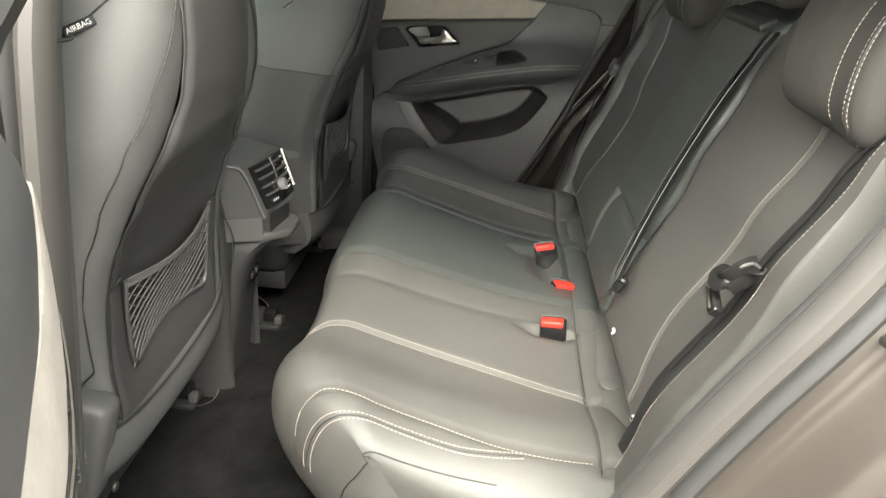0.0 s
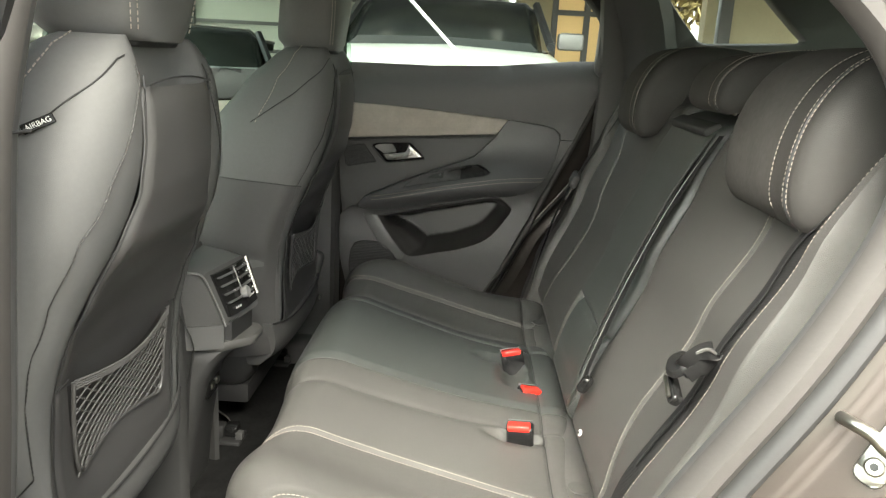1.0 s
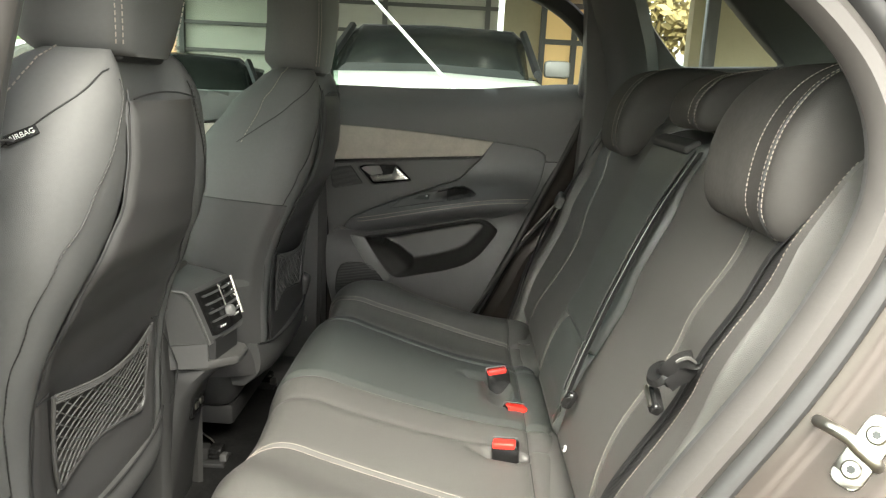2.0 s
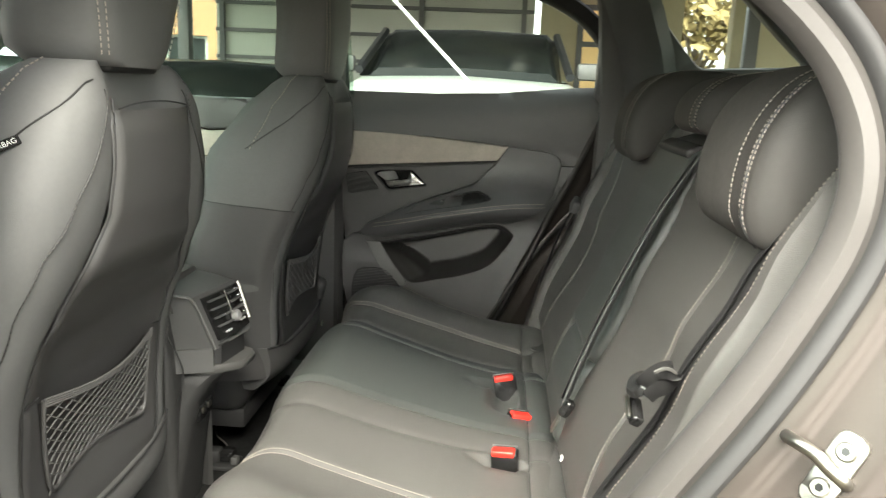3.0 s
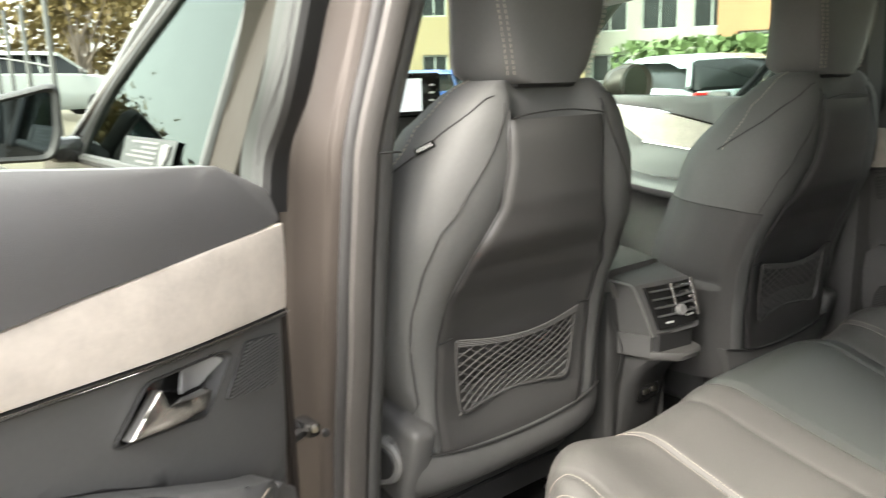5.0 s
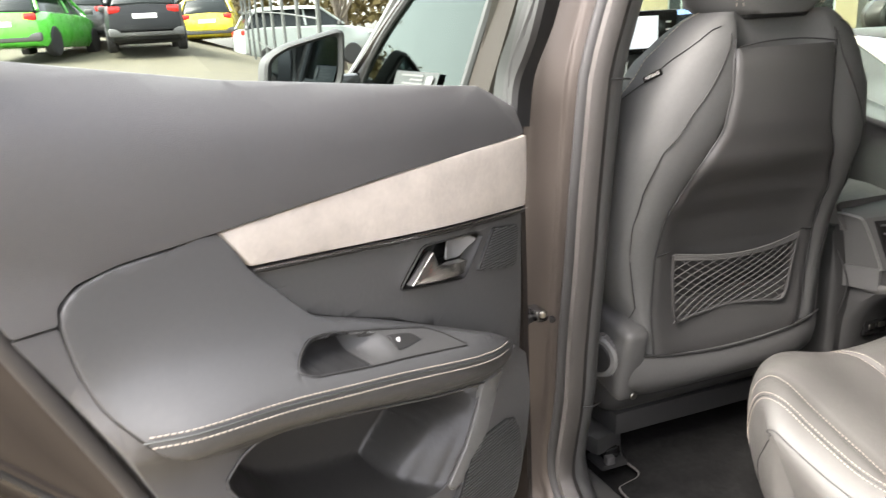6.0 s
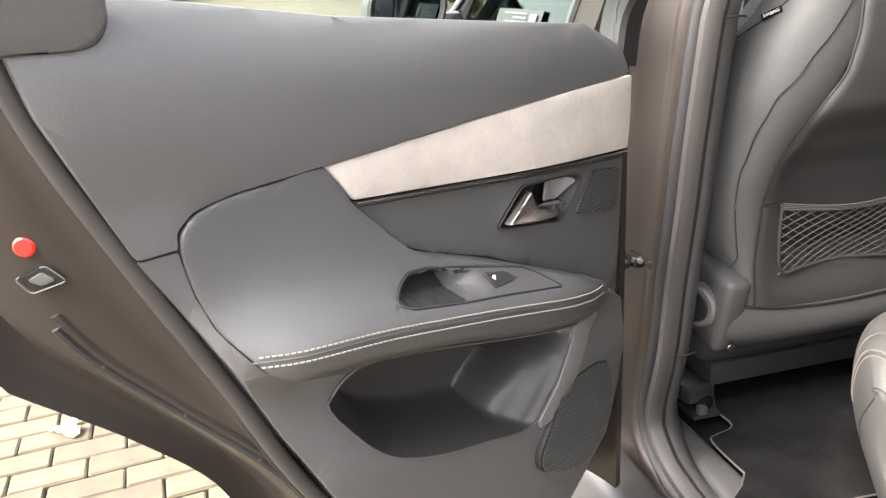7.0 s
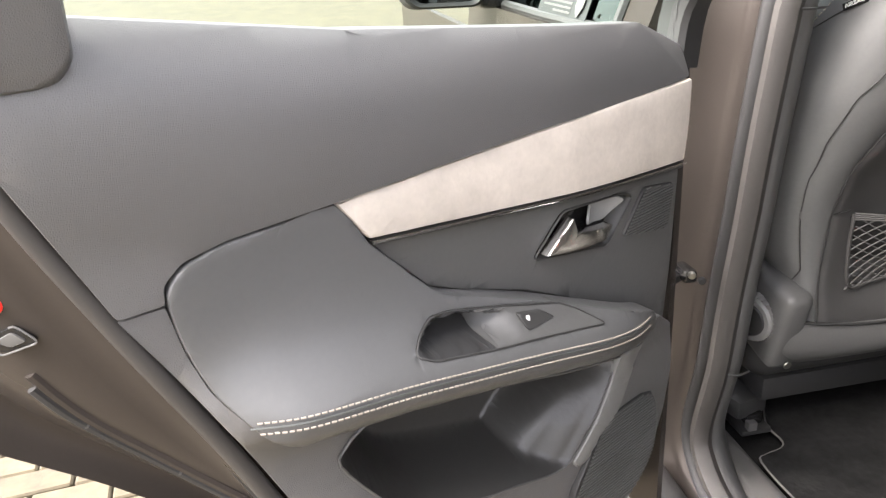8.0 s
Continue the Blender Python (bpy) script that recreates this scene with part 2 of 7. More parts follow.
def stitches(path, length=0.0045, gap=0.0025, r=0.0006):
    """A row of thread stitches along a path."""
    p = [Vector(q) for q in path]
    bm = bmesh.new()
    acc = [0.0]
    for a, b in zip(p, p[1:]):
        acc.append(acc[-1] + (b - a).length)

    def at(s):
        for i in range(len(acc) - 1):
            if s <= acc[i + 1]:
                f = (s - acc[i]) / max(acc[i + 1] - acc[i], 1e-9)
                return p[i].lerp(p[i + 1], f)
        return p[-1]
    s = 0.0
    while s + length < acc[-1]:
        a, b = at(s), at(s + length)
        d = (b - a).normalized()
        o = d.orthogonal().normalized()
        o2 = d.cross(o)
        quad = [[bm.verts.new(q + (o * cx + o2 * cy) * r) for cx, cy in ((1, 0), (0, 1), (-1, 0), (0, -1))] for q in (a, b)]
        for k in range(4):
            bm.faces.new((quad[0][k], quad[0][(k + 1) % 4], quad[1][(k + 1) % 4], quad[1][k]))
        bm.faces.new(quad[0])
        bm.faces.new(quad[1])
        s += length + gap
    return bm


def edge_distance(u, z, loops):
    best = 1e9
    for loop in loops:
        for (ax, ay), (bx, by) in zip(loop, loop[1:] + loop[:1]):
            dx, dy = bx - ax, by - ay
            t = max(0, min(1, ((u - ax) * dx + (z - ay) * dy) / (dx * dx + dy * dy + 1e-12)))
            best = min(best, math.hypot(u - ax - t * dx, z - ay - t * dy))
    return best


def panel(loops, to_world, height, step=0.02, depth=0.012, roll=0.006, holes_depth=None, floor=False):
    """A shaped plate: outlines in its own (u, z), the first outer, the rest holes; height(u, z) gives its relief and
    to_world(u, v, z) its place. Its rim is rolled off and goes back by depth."""
    bm = bmesh.new()
    for loop in loops:
        vs = [bm.verts.new((u, 0, z)) for u, z in loop]
        for a, b in zip(vs, vs[1:] + vs[:1]):
            bm.edges.new((a, b))
    bmesh.ops.triangle_fill(bm, use_beauty=True, use_dissolve=False, edges=bm.edges[:], normal=(0, 1, 0))
    us = [u for u, z in loops[0]]
    zs = [z for u, z in loops[0]]
    for lo, hi, nrm, axis in ((min(us), max(us), (1, 0, 0), 0), (min(zs), max(zs), (0, 0, 1), 2)):
        k = lo + step * 0.5
        while k < hi:
            co = [0, 0, 0]
            co[axis] = k
            bmesh.ops.bisect_plane(bm, geom=bm.verts[:] + bm.edges[:] + bm.faces[:], plane_co=co, plane_no=nrm)
            k += step
    rim = [e for e in bm.edges if len(e.link_faces) == 1]
    if roll:
        # a narrow strip along the rim carries the rolled edge
        bmesh.ops.inset_region(bm, faces=bm.faces[:], thickness=roll * 0.35, use_boundary=True, use_even_offset=False)
    rim = [e for e in bm.edges if len(e.link_faces) == 1]
    back = bmesh.ops.extrude_edge_only(bm, edges=rim)["geom"]
    behind = {v for v in back if isinstance(v, bmesh.types.BMVert)}
    for v in bm.verts:
        u, z = v.co.x, v.co.z
        h = height(u, z)
        if v in behind:
            v.co = to_world(u, h - depth, z)
        else:
            d = edge_distance(u, z, loops) if roll else 1
            if d < roll:
                h -= roll * (1 - math.sqrt(max(0, 1 - (1 - d / roll) ** 2)))
            v.co = to_world(u, h, z)
    return bm


def outline(points, n=4, closed=True):
    return [(p.x, p.y) for p in smooth_line([(u, z, 0) for u, z in points], n, closed)]


def rounded(points, r=0.01, n=4):
    """A polygon with its corners cut round."""
    out = []
    count = len(points)
    for i in range(count):
        a, b, c = (Vector((*points[(i + k) % count], 0)) for k in (-1, 0, 1))
        ra = min(r, (a - b).length * 0.45, (c - b).length * 0.45)
        p, q = b + (a - b).normalized() * ra, b + (c - b).normalized() * ra
        for k in range(n + 1):
            t = k / n
            w = (1 - t) ** 2 * p + 2 * t * (1 - t) * b + t * t * q
            out.append((w.x, w.y))
    return out


def swept(path, profile, up):
    """A profile of (side, out) pairs swept along a path; up(i, d) gives the 'out' way."""
    p = [Vector(q) for q in path]
    rings = []
    for i, q in enumerate(p):
        d = (p[min(i + 1, len(p) - 1)] - p[max(i - 1, 0)]).normalized()
        o = Vector(up(i, d))
        o = (o - d * o.dot(d)).normalized()
        s = d.cross(o)
        rings.append([q + s * a + o * b for a, b in profile])
    return loft(rings)

# ---- ground ----
GROUND = 0.05
PAVING = surface("sandy_pavers", (0.070, 0.058, 0.034), 0.85, grain=0.6, grain_size=0.006, spread=0.3, blotch=0.09, vary=0.16)
JOINT = surface("sandy_joint_bed", (0.060, 0.054, 0.032), 0.95, grain=0.7, grain_size=0.008, spread=0.3)


def ground_height(x, y):
    """The yard lies level round the car and climbs ahead of it."""
    d = max(0.0, -x - 3.5)
    return GROUND + 0.075 * min(d, 30.0) * min(1.0, max(0.0, (6 - y) / 6))


def ground_point(u, v):
    x = math.copysign(abs(2 * u - 1) ** 2.6, 2 * u - 1) * 400
    y = math.copysign(abs(2 * v - 1) ** 2.6, 2 * v - 1) * 400
    return (x, y, ground_height(x, y) - (0.03 if abs(x) < 12 and abs(y) < 12 else 0.012))


tagged(part("ground", sheet(ground_point, 80, 80), JOINT), "yard bed of sandy grit under worn block paving", "ground", kind="structure")

# ---- car body: the door opening, with its paint, seal and trim ----
body = thing("car_body", (-0.3, 0, GROUND), "bronze metallic car body with black trim, rear door open", "car", kind="structure")


def lean_y(z):
    """How far out the near side of the opening stands at a height."""
    return table(((0.42, -0.745), (0.76, -0.742), (1.0, -0.730), (1.22, -0.716), (1.42, -0.672), (1.58, -0.60)), z)


LOOP = [(-0.315, 0.55), (-0.285, 0.69), (-0.272, 0.85), (-0.262, 1.0), (-0.25, 1.23), (-0.225, 1.42), (-0.17, 1.52), (0.0, 1.545), (0.2, 1.52),
        (0.34, 1.462), (0.44, 1.402), (0.495, 1.35), (0.522, 1.30), (0.530, 1.25), (0.522, 1.195), (0.497, 1.137), (0.452, 1.057), (0.38, 0.947),
        (0.31, 0.83), (0.25, 0.71), (0.20, 0.59), (0.14, 0.50), (0.04, 0.462), (-0.1, 0.452), (-0.23, 0.465), (-0.295, 0.50)]
loop3 = [Vector((p.x, lean_y(p.y), p.y)) for p in smooth_line([(x, z, 0) for x, z in LOOP], 5, True)]


def loop_frame(i):
    n = len(loop3)
    d = (loop3[(i + 1) % n] - loop3[i - 1]).normalized()
    out = Vector((d.z, 0, -d.x)).normalized()
    if out.dot(loop3[i] - Vector((0.1, -0.7, 1.0))) < 0:
        out = -out
    return loop3[i], out


def frame_ring(offsets):
    """Rings of (away from the opening, out of the car) all round the opening."""
    bm = bmesh.new()
    rows = []
    for i in range(len(loop3)):
        q, out = loop_frame(i)
        rows.append([bm.verts.new(q + out * a + Vector((0, -b, 0))) for a, b in offsets])
    for i in range(len(rows)):
        r, s = rows[i], rows[(i + 1) % len(rows)]
        for k in range(len(offsets) - 1):
            bm.faces.new((r[k], r[k + 1], s[k + 1], s[k]))
    return bm


part("painted_frame", frame_ring([(0.004, 0.0), (0.012, 0.008), (0.024, 0.012), (0.032, 0.020), (0.040, 0.030), (0.05, 0.033), (0.058, 0.036), (0.085, 0.062), (0.094, 0.072), (0.115, 0.078),
                                  (0.14, 0.118), (0.15, 0.14), (0.15, 0.12)]), PAINT, body, "bronze metallic paint", angle=50)
part("door_seal", frame_ring([(-0.008, -0.010), (-0.014, 0.0), (-0.012, 0.012), (-0.004, 0.021), (0.007, 0.022), (0.016, 0.014), (0.017, 0.004), (0.012, -0.006)]),
     RUBBER, body, "grey rubber door seal")
part("seal_lip", frame_ring([(0.014, 0.008), (0.017, 0.018), (0.022, 0.024), (0.028, 0.026), (0.033, 0.024), (0.034, 0.014)]), RUBBER_DARK, body, "thin black rubber lip")
part("opening_trim", frame_ring([(-0.007, -0.008), (-0.008, -0.018), (0.0, -0.033), (0.014, -0.046), (0.04, -0.062), (0.08, -0.074), (0.14, -0.08)]),
     PLASTIC, body, "grey plastic pillar and sill trim")
# joint across the pillar trim
joint = [(-0.242, lean_y(1.229) + 0.004, 1.229), (-0.236, lean_y(1.229) + 0.02, 1.229), (-0.242, lean_y(1.229) + 0.038, 1.228), (-0.256, lean_y(1.229) + 0.052, 1.226)]
part("trim_joint", tube(smooth_line(joint, 4), 0.0016, 6), RUBBER_DARK, body)
joint = [(-0.272, lean_y(0.68) + 0.004, 0.68), (-0.266, lean_y(0.68) + 0.02, 0.68), (-0.272, lean_y(0.68) + 0.04, 0.68)]
part("trim_joint", tube(smooth_line(joint, 4), 0.0016, 6), RUBBER_DARK, body)

# striker on the rear of the opening
striker = thing("door_striker", (0.51, -0.775, 1.0), "zinc plated steel door striker with two bolts on the painted pillar", "striker")
strike_n = Vector((-0.57, -0.72, 0.39)).normalized()
strike_l = Vector((0.029, 0.005, 0.05))
strike_l = (strike_l - strike_n * strike_l.dot(strike_n)).normalized()
strike_m = Matrix((strike_l, strike_n.cross(strike_l), strike_n)).transposed()
strike_at = Vector((0.5175, -0.7795, 1.018))


def strike_place(u, v, z):
    return strike_at + strike_m @ Vector((u, z, v))


part("plate", panel([rounded([(-0.034, -0.013), (0.034, -0.013), (0.034, 0.013), (-0.034, 0.013)], 0.011)], strike_place, lambda u, z: 0.006, 0.02, 0.008, 0.002), STEEL, striker, "zinc plated plate")
part("hoop", tube(smooth_line([strike_at + strike_m @ Vector((-0.004, -0.013, 0.004)), strike_at + strike_m @ Vector((-0.002, -0.011, 0.014)), strike_at + strike_m @ Vector((0.0, 0.002, 0.019)), (0.497, -0.786, 1.034), (0.486, -0.775, 1.038), (0.484, -0.760, 1.036)], 5), 0.0055, 10), STEEL, striker, "bright steel hoop")
for du in (0.0175, -0.0175):
    bolt = part("bolt", disc(strike_place(du, 0.005, 0), strike_n, 0.0082, 0.005, 18, 0.0015), STEEL, striker)
    part("socket", disc(strike_place(du, 0.0096, 0), strike_n, 0.0035, 0.0012, 6), GLOSS_BLACK, bolt)

# hinge on the middle pillar
hinge = part("hinge", rbox((0.042, 0.020, 0.020), (-0.289, -0.815, 0.86), 0.005), GLOSS_BLACK, body, "dark steel door check strap")
part("bolt", disc((-0.268, -0.816, 0.866), (1, -0.3, 0), 0.006, 0.008, 12, 0.002), STEEL, hinge)
part("strap", rbox((0.012, 0.05, 0.012), (-0.286, -0.835, 0.852), 0.003, 2, Euler((0, 0, 0.5)).to_matrix()), RUBBER_DARK, hinge)
part("bolt", disc((-0.268, -0.80, 0.855), (1, -0.3, 0), 0.006, 0.008, 12, 0.002), RUBBER_DARK, hinge)

# ---- floor, roof, far side ----
part("floor", slab(lambda u, v: (-1.5 + 2.1 * u, -0.70 + 1.40 * v, 0.43 + 0.008 * math.exp(-((v - 0.5) * 8) ** 2) + (0.10 * max(0, u - 0.68) / 0.32)), 42, 28,
                   lambda u, v: Vector((0, 0, -0.03))), CARPET, body, "black carpeted floor")
part("sill_trim", rbox((0.85, 0.07, 0.05), (-0.06, -0.668, 0.435), 0.02, 3), PLASTIC_GREY, body, "grey plastic door sill trim")
part("headliner", slab(lambda u, v: (-0.95 + 2.3 * u, -0.62 + 1.24 * v, 1.605 - 0.05 * (2 * v - 1) ** 2 - 0.03 * (2 * u - 1) ** 4), 16, 12,
                       lambda u, v: Vector((0, 0, 0.03))), HEADLINER, body, "grey cloth roof lining")
part("roof", slab(lambda u, v: (-1.0 + 2.4 * u, -0.68 + 1.36 * v, 1.665 - 0.07 * (2 * v - 1) ** 2 - 0.04 * (2 * u - 1) ** 4), 16, 12,
                  lambda u, v: Vector((0, 0, 0.01))), PAINT, body, "bronze painted roof skin")


def far_y(z):
    return table(((0.4, 0.74), (1.0, 0.735), (1.25, 0.71), (1.42, 0.665), (1.6, 0.585)), z)


def far_side(u, v, z):
    return Vector((u, far_y(z) - v, z))


quarter = rounded([(0.555, 1.56), (0.725, 1.378), (0.99, 1.392), (0.78, 1.56)], 0.02)
part("rear_side_trim", panel([[(0.462, 0.5), (1.38, 0.5), (1.38, 1.615), (0.43, 1.615), (0.462, 1.5), (0.487, 1.30), (0.487, 1.1)], quarter],
                             far_side, lambda u, z: 0.02, 0.05, 0.04, 0.012), PILLAR_TRIM, body, "charcoal plastic rear pillar trim")
part("pillar_bulge", loft([[(x + dx, far_y(z) - 0.02 - dy, z) for dx, dy in ((-0.05, 0.0), (-0.035, 0.03), (0.0, 0.045), (0.05, 0.04), (0.09, 0.0))]
                           for x, z in ((0.60, 1.05), (0.60, 1.2), (0.595, 1.32), (0.565, 1.42), (0.52, 1.52), (0.47, 1.6))], True), PLASTIC, body, "black plastic pillar cover")
quarter_glass = part("quarter_window", panel([rounded([(0.545, 1.565), (0.72, 1.372), (1.0, 1.387), (0.785, 1.565)], 0.02)], far_side, lambda u, z: -0.03, 0.1, 0.004, 0), GLASS, body, "tinted rear quarter glass")
quarter_glass.visible_shadow = False
part("rear_side_trim", panel([[(0.60, 0.5), (1.38, 0.5), (1.38, 1.60), (0.55, 1.60), (0.60, 1.25)]], lambda u, v, z: Vector((u, -far_y(z) + 0.02 + v, z)),
                             lambda u, z: 0.0, 0.08, 0.04, 0.01), PILLAR_TRIM, body, "charcoal plastic rear pillar trim")
part("tailgate_trim", slab(lambda u, v: (1.40, -0.72 + 1.44 * u, 0.45 + 0.71 * v), 8, 10, lambda u, v: Vector((0.03, 0, 0))), PLASTIC, body, "black plastic tailgate lining")
part("parcel_shelf", slab(lambda u, v: (0.78 + 0.6 * u, -0.60 + 1.2 * v, 1.16), 6, 6, lambda u, v: Vector((0, 0, -0.02))), CARPET, body, "black carpeted luggage cover")
# far middle pillar, behind the front seats
part("far_pillar", loft([[(x + dx, far_y(z) - dy, z) for dx, dy in ((-0.16, 0.0), (-0.14, 0.04), (-0.08, 0.05), (-0.02, 0.035), (0.0, 0.0))]
                         for x, z in ((-0.195, 0.45), (-0.195, 0.9), (-0.19, 1.25), (-0.18, 1.42), (-0.16, 1.6))]), PLASTIC, body, "black plastic pillar trim")
# floor-side moulding under the far doors
part("far_sill", rbox((1.4, 0.10, 0.10), (-0.2, 0.66, 0.47), 0.03, 3), PLASTIC, body, "black plastic door sill trim")
part("far_skin", slab(lambda u, v: (-1.2 + 2.6 * u, 0.84, 0.35 + 0.85 * v), 6, 4, lambda u, v: Vector((0, 0.01, 0))), PAINT, body, "bronze painted flank")
part("far_wheel_arch", slab(lambda u, v: (0.22 + 0.35 * u, 0.55 + 0.14 * v, 0.5 + 0.22 * math.sin(u * 1.5)), 8, 3, lambda u, v: Vector((0, 0, -0.03))), PLASTIC, body, "black plastic wheel arch trim")
part("near_wheel_arch", slab(lambda u, v: (0.26 + 0.35 * u, -0.55 - 0.14 * v, 0.5 + 0.22 * math.sin(u * 1.5)), 8, 3, lambda u, v: Vector((0, 0, -0.03))), CARPET, body, "black carpeted wheel arch")


# ---- rear doors ----
DOOR_AT, DOOR_U, DOOR_N = Vector((-0.134, -0.901, 0)), Vector((0.419, -0.908, 0)), Vector((0.908, 0.419, 0))


def near_door(u, v, z):
    bend = min(1.3, max(0.0, (0.2 - u) / 0.2)) ** 1.5 * max(0.0, min(1.0, (1.30 - z) / 0.06))
    u, v = u - 0.018 * bend, v - 0.024 * bend
    return DOOR_AT + DOOR_U * u + DOOR_N * v + Vector((0, 0, z))


def far_door(u, v, z):
    return Vector((-0.205 + u, 0.708 - v, z + 0.010))


PAD_LOW = ((0.05, 0.880), (0.128, 0.896), (0.230, 0.919), (0.310, 0.936), (0.381, 0.949), (0.443, 0.9595), (0.50, 0.9655), (0.552, 0.967), (0.61, 0.967))
PAD_UNDER = [(0.066, 0.894), (0.080, 0.888), (0.105, 0.885), (0.134, 0.886), (0.191, 0.896), (0.278, 0.914), (0.355, 0.930), (0.405, 0.941), (0.430, 0.942), (0.455, 0.938), (0.480, 0.940),
             (0.510, 0.951), (0.537, 0.965), (0.558, 0.979), (0.570, 0.995), (0.583, 1.014), (0.590, 1.027), (0.600, 1.061), (0.6055, 1.100)]


def ledge(u, z):
    """The relief of the armrest: a stitched nose below, a sweep back to the panel above."""
    s = z - glide(PAD_LOW, u)
    size = glide(((0.04, 0.1), (0.09, 0.5), (0.15, 0.85), (0.24, 1.0), (0.46, 1.0), (0.53, 0.88), (0.575, 0.50), (0.61, 0.08)), u)
    return size * glide(((-0.05, 0.0), (-0.03, 0.006), (-0.012, 0.026), (0.0, 0.046), (0.012, 0.056), (0.024, 0.060), (0.034, 0.058), (0.046, 0.048), (0.062, 0.031), (0.080, 0.016), (0.11, 0.005), (0.15, 0.0)), s)


TRAY = [(0.425, 1.008), (0.410, 1.019), (0.392, 1.026), (0.370, 1.024), (0.316, 1.011), (0.239, 0.990), (0.219, 0.979), (0.190, 0.957), (0.280, 0.976), (0.343, 0.987), (0.409, 1.000)]
HANDLE = [(0.246, 1.029), (0.204, 1.072), (0.110, 1.066), (0.094, 1.058), (0.136, 1.012)]


def belt(u):
    return glide(((-0.01, 1.206), (0.075, 1.243), (0.25, 1.26), (0.43, 1.278), (0.626, 1.308), (0.75, 1.316)), u)


def top_roll(u, z):
    d = max(0.0, belt(u) - z)
    return -0.02 * max(0, 1 - d / 0.06) ** 2 + 0.010 * min(1, max(0, (u - 0.15) / 0.3)) * math.sin(min(1, max(0, d / 0.16)) * math.pi)


def rear_door(name, W, label, opened):
    d = thing(name, W(0.3, -0.03, 0.6), label, "car door")
    # inner lining
    part("backing", panel([[(0.002, 1.17), (0.07, 1.20), (0.43, 1.225), (0.67, 1.25), (0.680, 1.22), (0.634, 1.102), (0.566, 0.953), (0.515, 0.837), (0.50, 0.90), (0.49, 0.95), (0.10, 0.885), (0.02, 0.86)], rounded(HANDLE, 0.008)],
                          W, lambda u, z: -0.010, 0.06, 0.01, 0), PLASTIC, d, "dark backing of the lining")
    part("upper_lining", panel([rounded([(-0.003, 1.208 if opened else 1.277), (0.075, 1.243 if opened else 1.278), (0.25, 1.26 if opened else 1.279), (0.43, 1.278 if opened else 1.287), (0.626, 1.308), (0.712, 1.312), (0.693, 1.227), (0.642, 1.102),
                                         (0.607, 1.103), (0.606, 1.118), (0.590, 1.1315), (0.553, 1.1395), (0.463, 1.1475), (0.251, 1.164), (-0.003, 1.173)], 0.004, 2)],
                               W, top_roll, 0.022, 0.03, 0.0018), TRIM, d, "dark grey grained plastic lining")
    part("fabric_insert", panel([rounded([(-0.003, 1.1715), (0.12, 1.170), (0.251, 1.1625), (0.36, 1.155), (0.4625, 1.1465), (0.4345, 1.1075), (0.25, 1.0935), (0.004, 1.0755)], 0.003, 2)],
                                W, lambda u, z: 0.002 + 0.002 * math.sin((z - 1.07) / 0.1 * math.pi), 0.02, 0.012, 0.004), FABRIC, d, "light grey suede-like fabric insert")
    part("trim_strip", panel([[(0.433, 1.1055), (0.22, 1.090), (0.004, 1.0735), (0.006, 1.067), (0.22, 1.0845), (0.431, 1.100)]], W, lambda u, z: 0.002, 0.03, 0.012, 0.002), PLASTIC_DARK, d, "dark plastic strip")
    part("chrome_line", tube([W(0.433 - 0.429 * k / 10, 0.0045, 1.1045 - 0.0315 * k / 10) for k in range(11)], 0.0013, 6), SILVER, d, "thin satin chrome line")
    part("handle_panel", panel([rounded([(0.006, 1.066), (0.22, 1.0835), (0.431, 1.099), (0.405, 1.073), (0.375, 1.042), (0.334, 1.024), (0.26, 1.0), (0.191, 0.967), (0.09, 0.917),
                                         (0.055, 0.892), (0.020, 0.866), (0.012, 0.935)], 0.004, 2), rounded(HANDLE, 0.008)], W, lambda u, z: -0.004, 0.022, 0.02, 0.003), PLASTIC, d, "charcoal plastic panel")
    part("armrest", panel([outline([(0.463, 1.1460), (0.51, 1.1415), (0.553, 1.138), (0.586, 1.130), (0.602, 1.117)] + PAD_UNDER[::-1] +
                                   [(0.083, 0.919), (0.124, 0.940), (0.181, 0.966), (0.266, 1.000), (0.334, 1.025), (0.360, 1.034), (0.380, 1.046), (0.405, 1.0725), (0.436, 1.1055)], 2), rounded(TRAY, 0.006)],
                          W, lambda u, z: ledge(u, z) + 0.002, 0.008, 0.03, 0.0024), LEATHER_SIDE, d, "smooth black leather armrest pad")
    for off in (0.034, 0.0245):
        row = [W(u, ledge(u, glide(PAD_LOW, u) + off) + 0.0036, glide(PAD_LOW, u) + off) for u in [0.105 + 0.464 * k / 90 for k in range(91)]]
        part("stitching", stitches(row, 0.0040, 0.0016, 0.00085), THREAD, d, "cream double stitching")
    groove = [W(u, ledge(u, glide(PAD_LOW, u) + 0.0292) + 0.0024, glide(PAD_LOW, u) + 0.0292) for u in [0.095 + 0.478 * k / 60 for k in range(61)]]
    part("seam", tube(groove, 0.0010, 6), LEATHER_MID, d)
    pocket = outline([(0.489, 0.899), (0.480, 0.915), (0.466, 0.926), (0.446, 0.934), (0.418, 0.933), (0.349, 0.919), (0.271, 0.900), (0.202, 0.884), (0.128, 0.869), (0.122, 0.862), (0.139, 0.837), (0.167, 0.798), (0.196, 0.763), (0.224, 0.755),
                      (0.285, 0.769), (0.344, 0.782), (0.402, 0.803), (0.435, 0.825), (0.461, 0.855)], 3)

    def low_relief(u, z):
        return 0.014 * max(0, 1 - abs(z - 0.80) / 0.16) - 0.004 + 0.8 * max(0, ledge(u, z - 0.004))
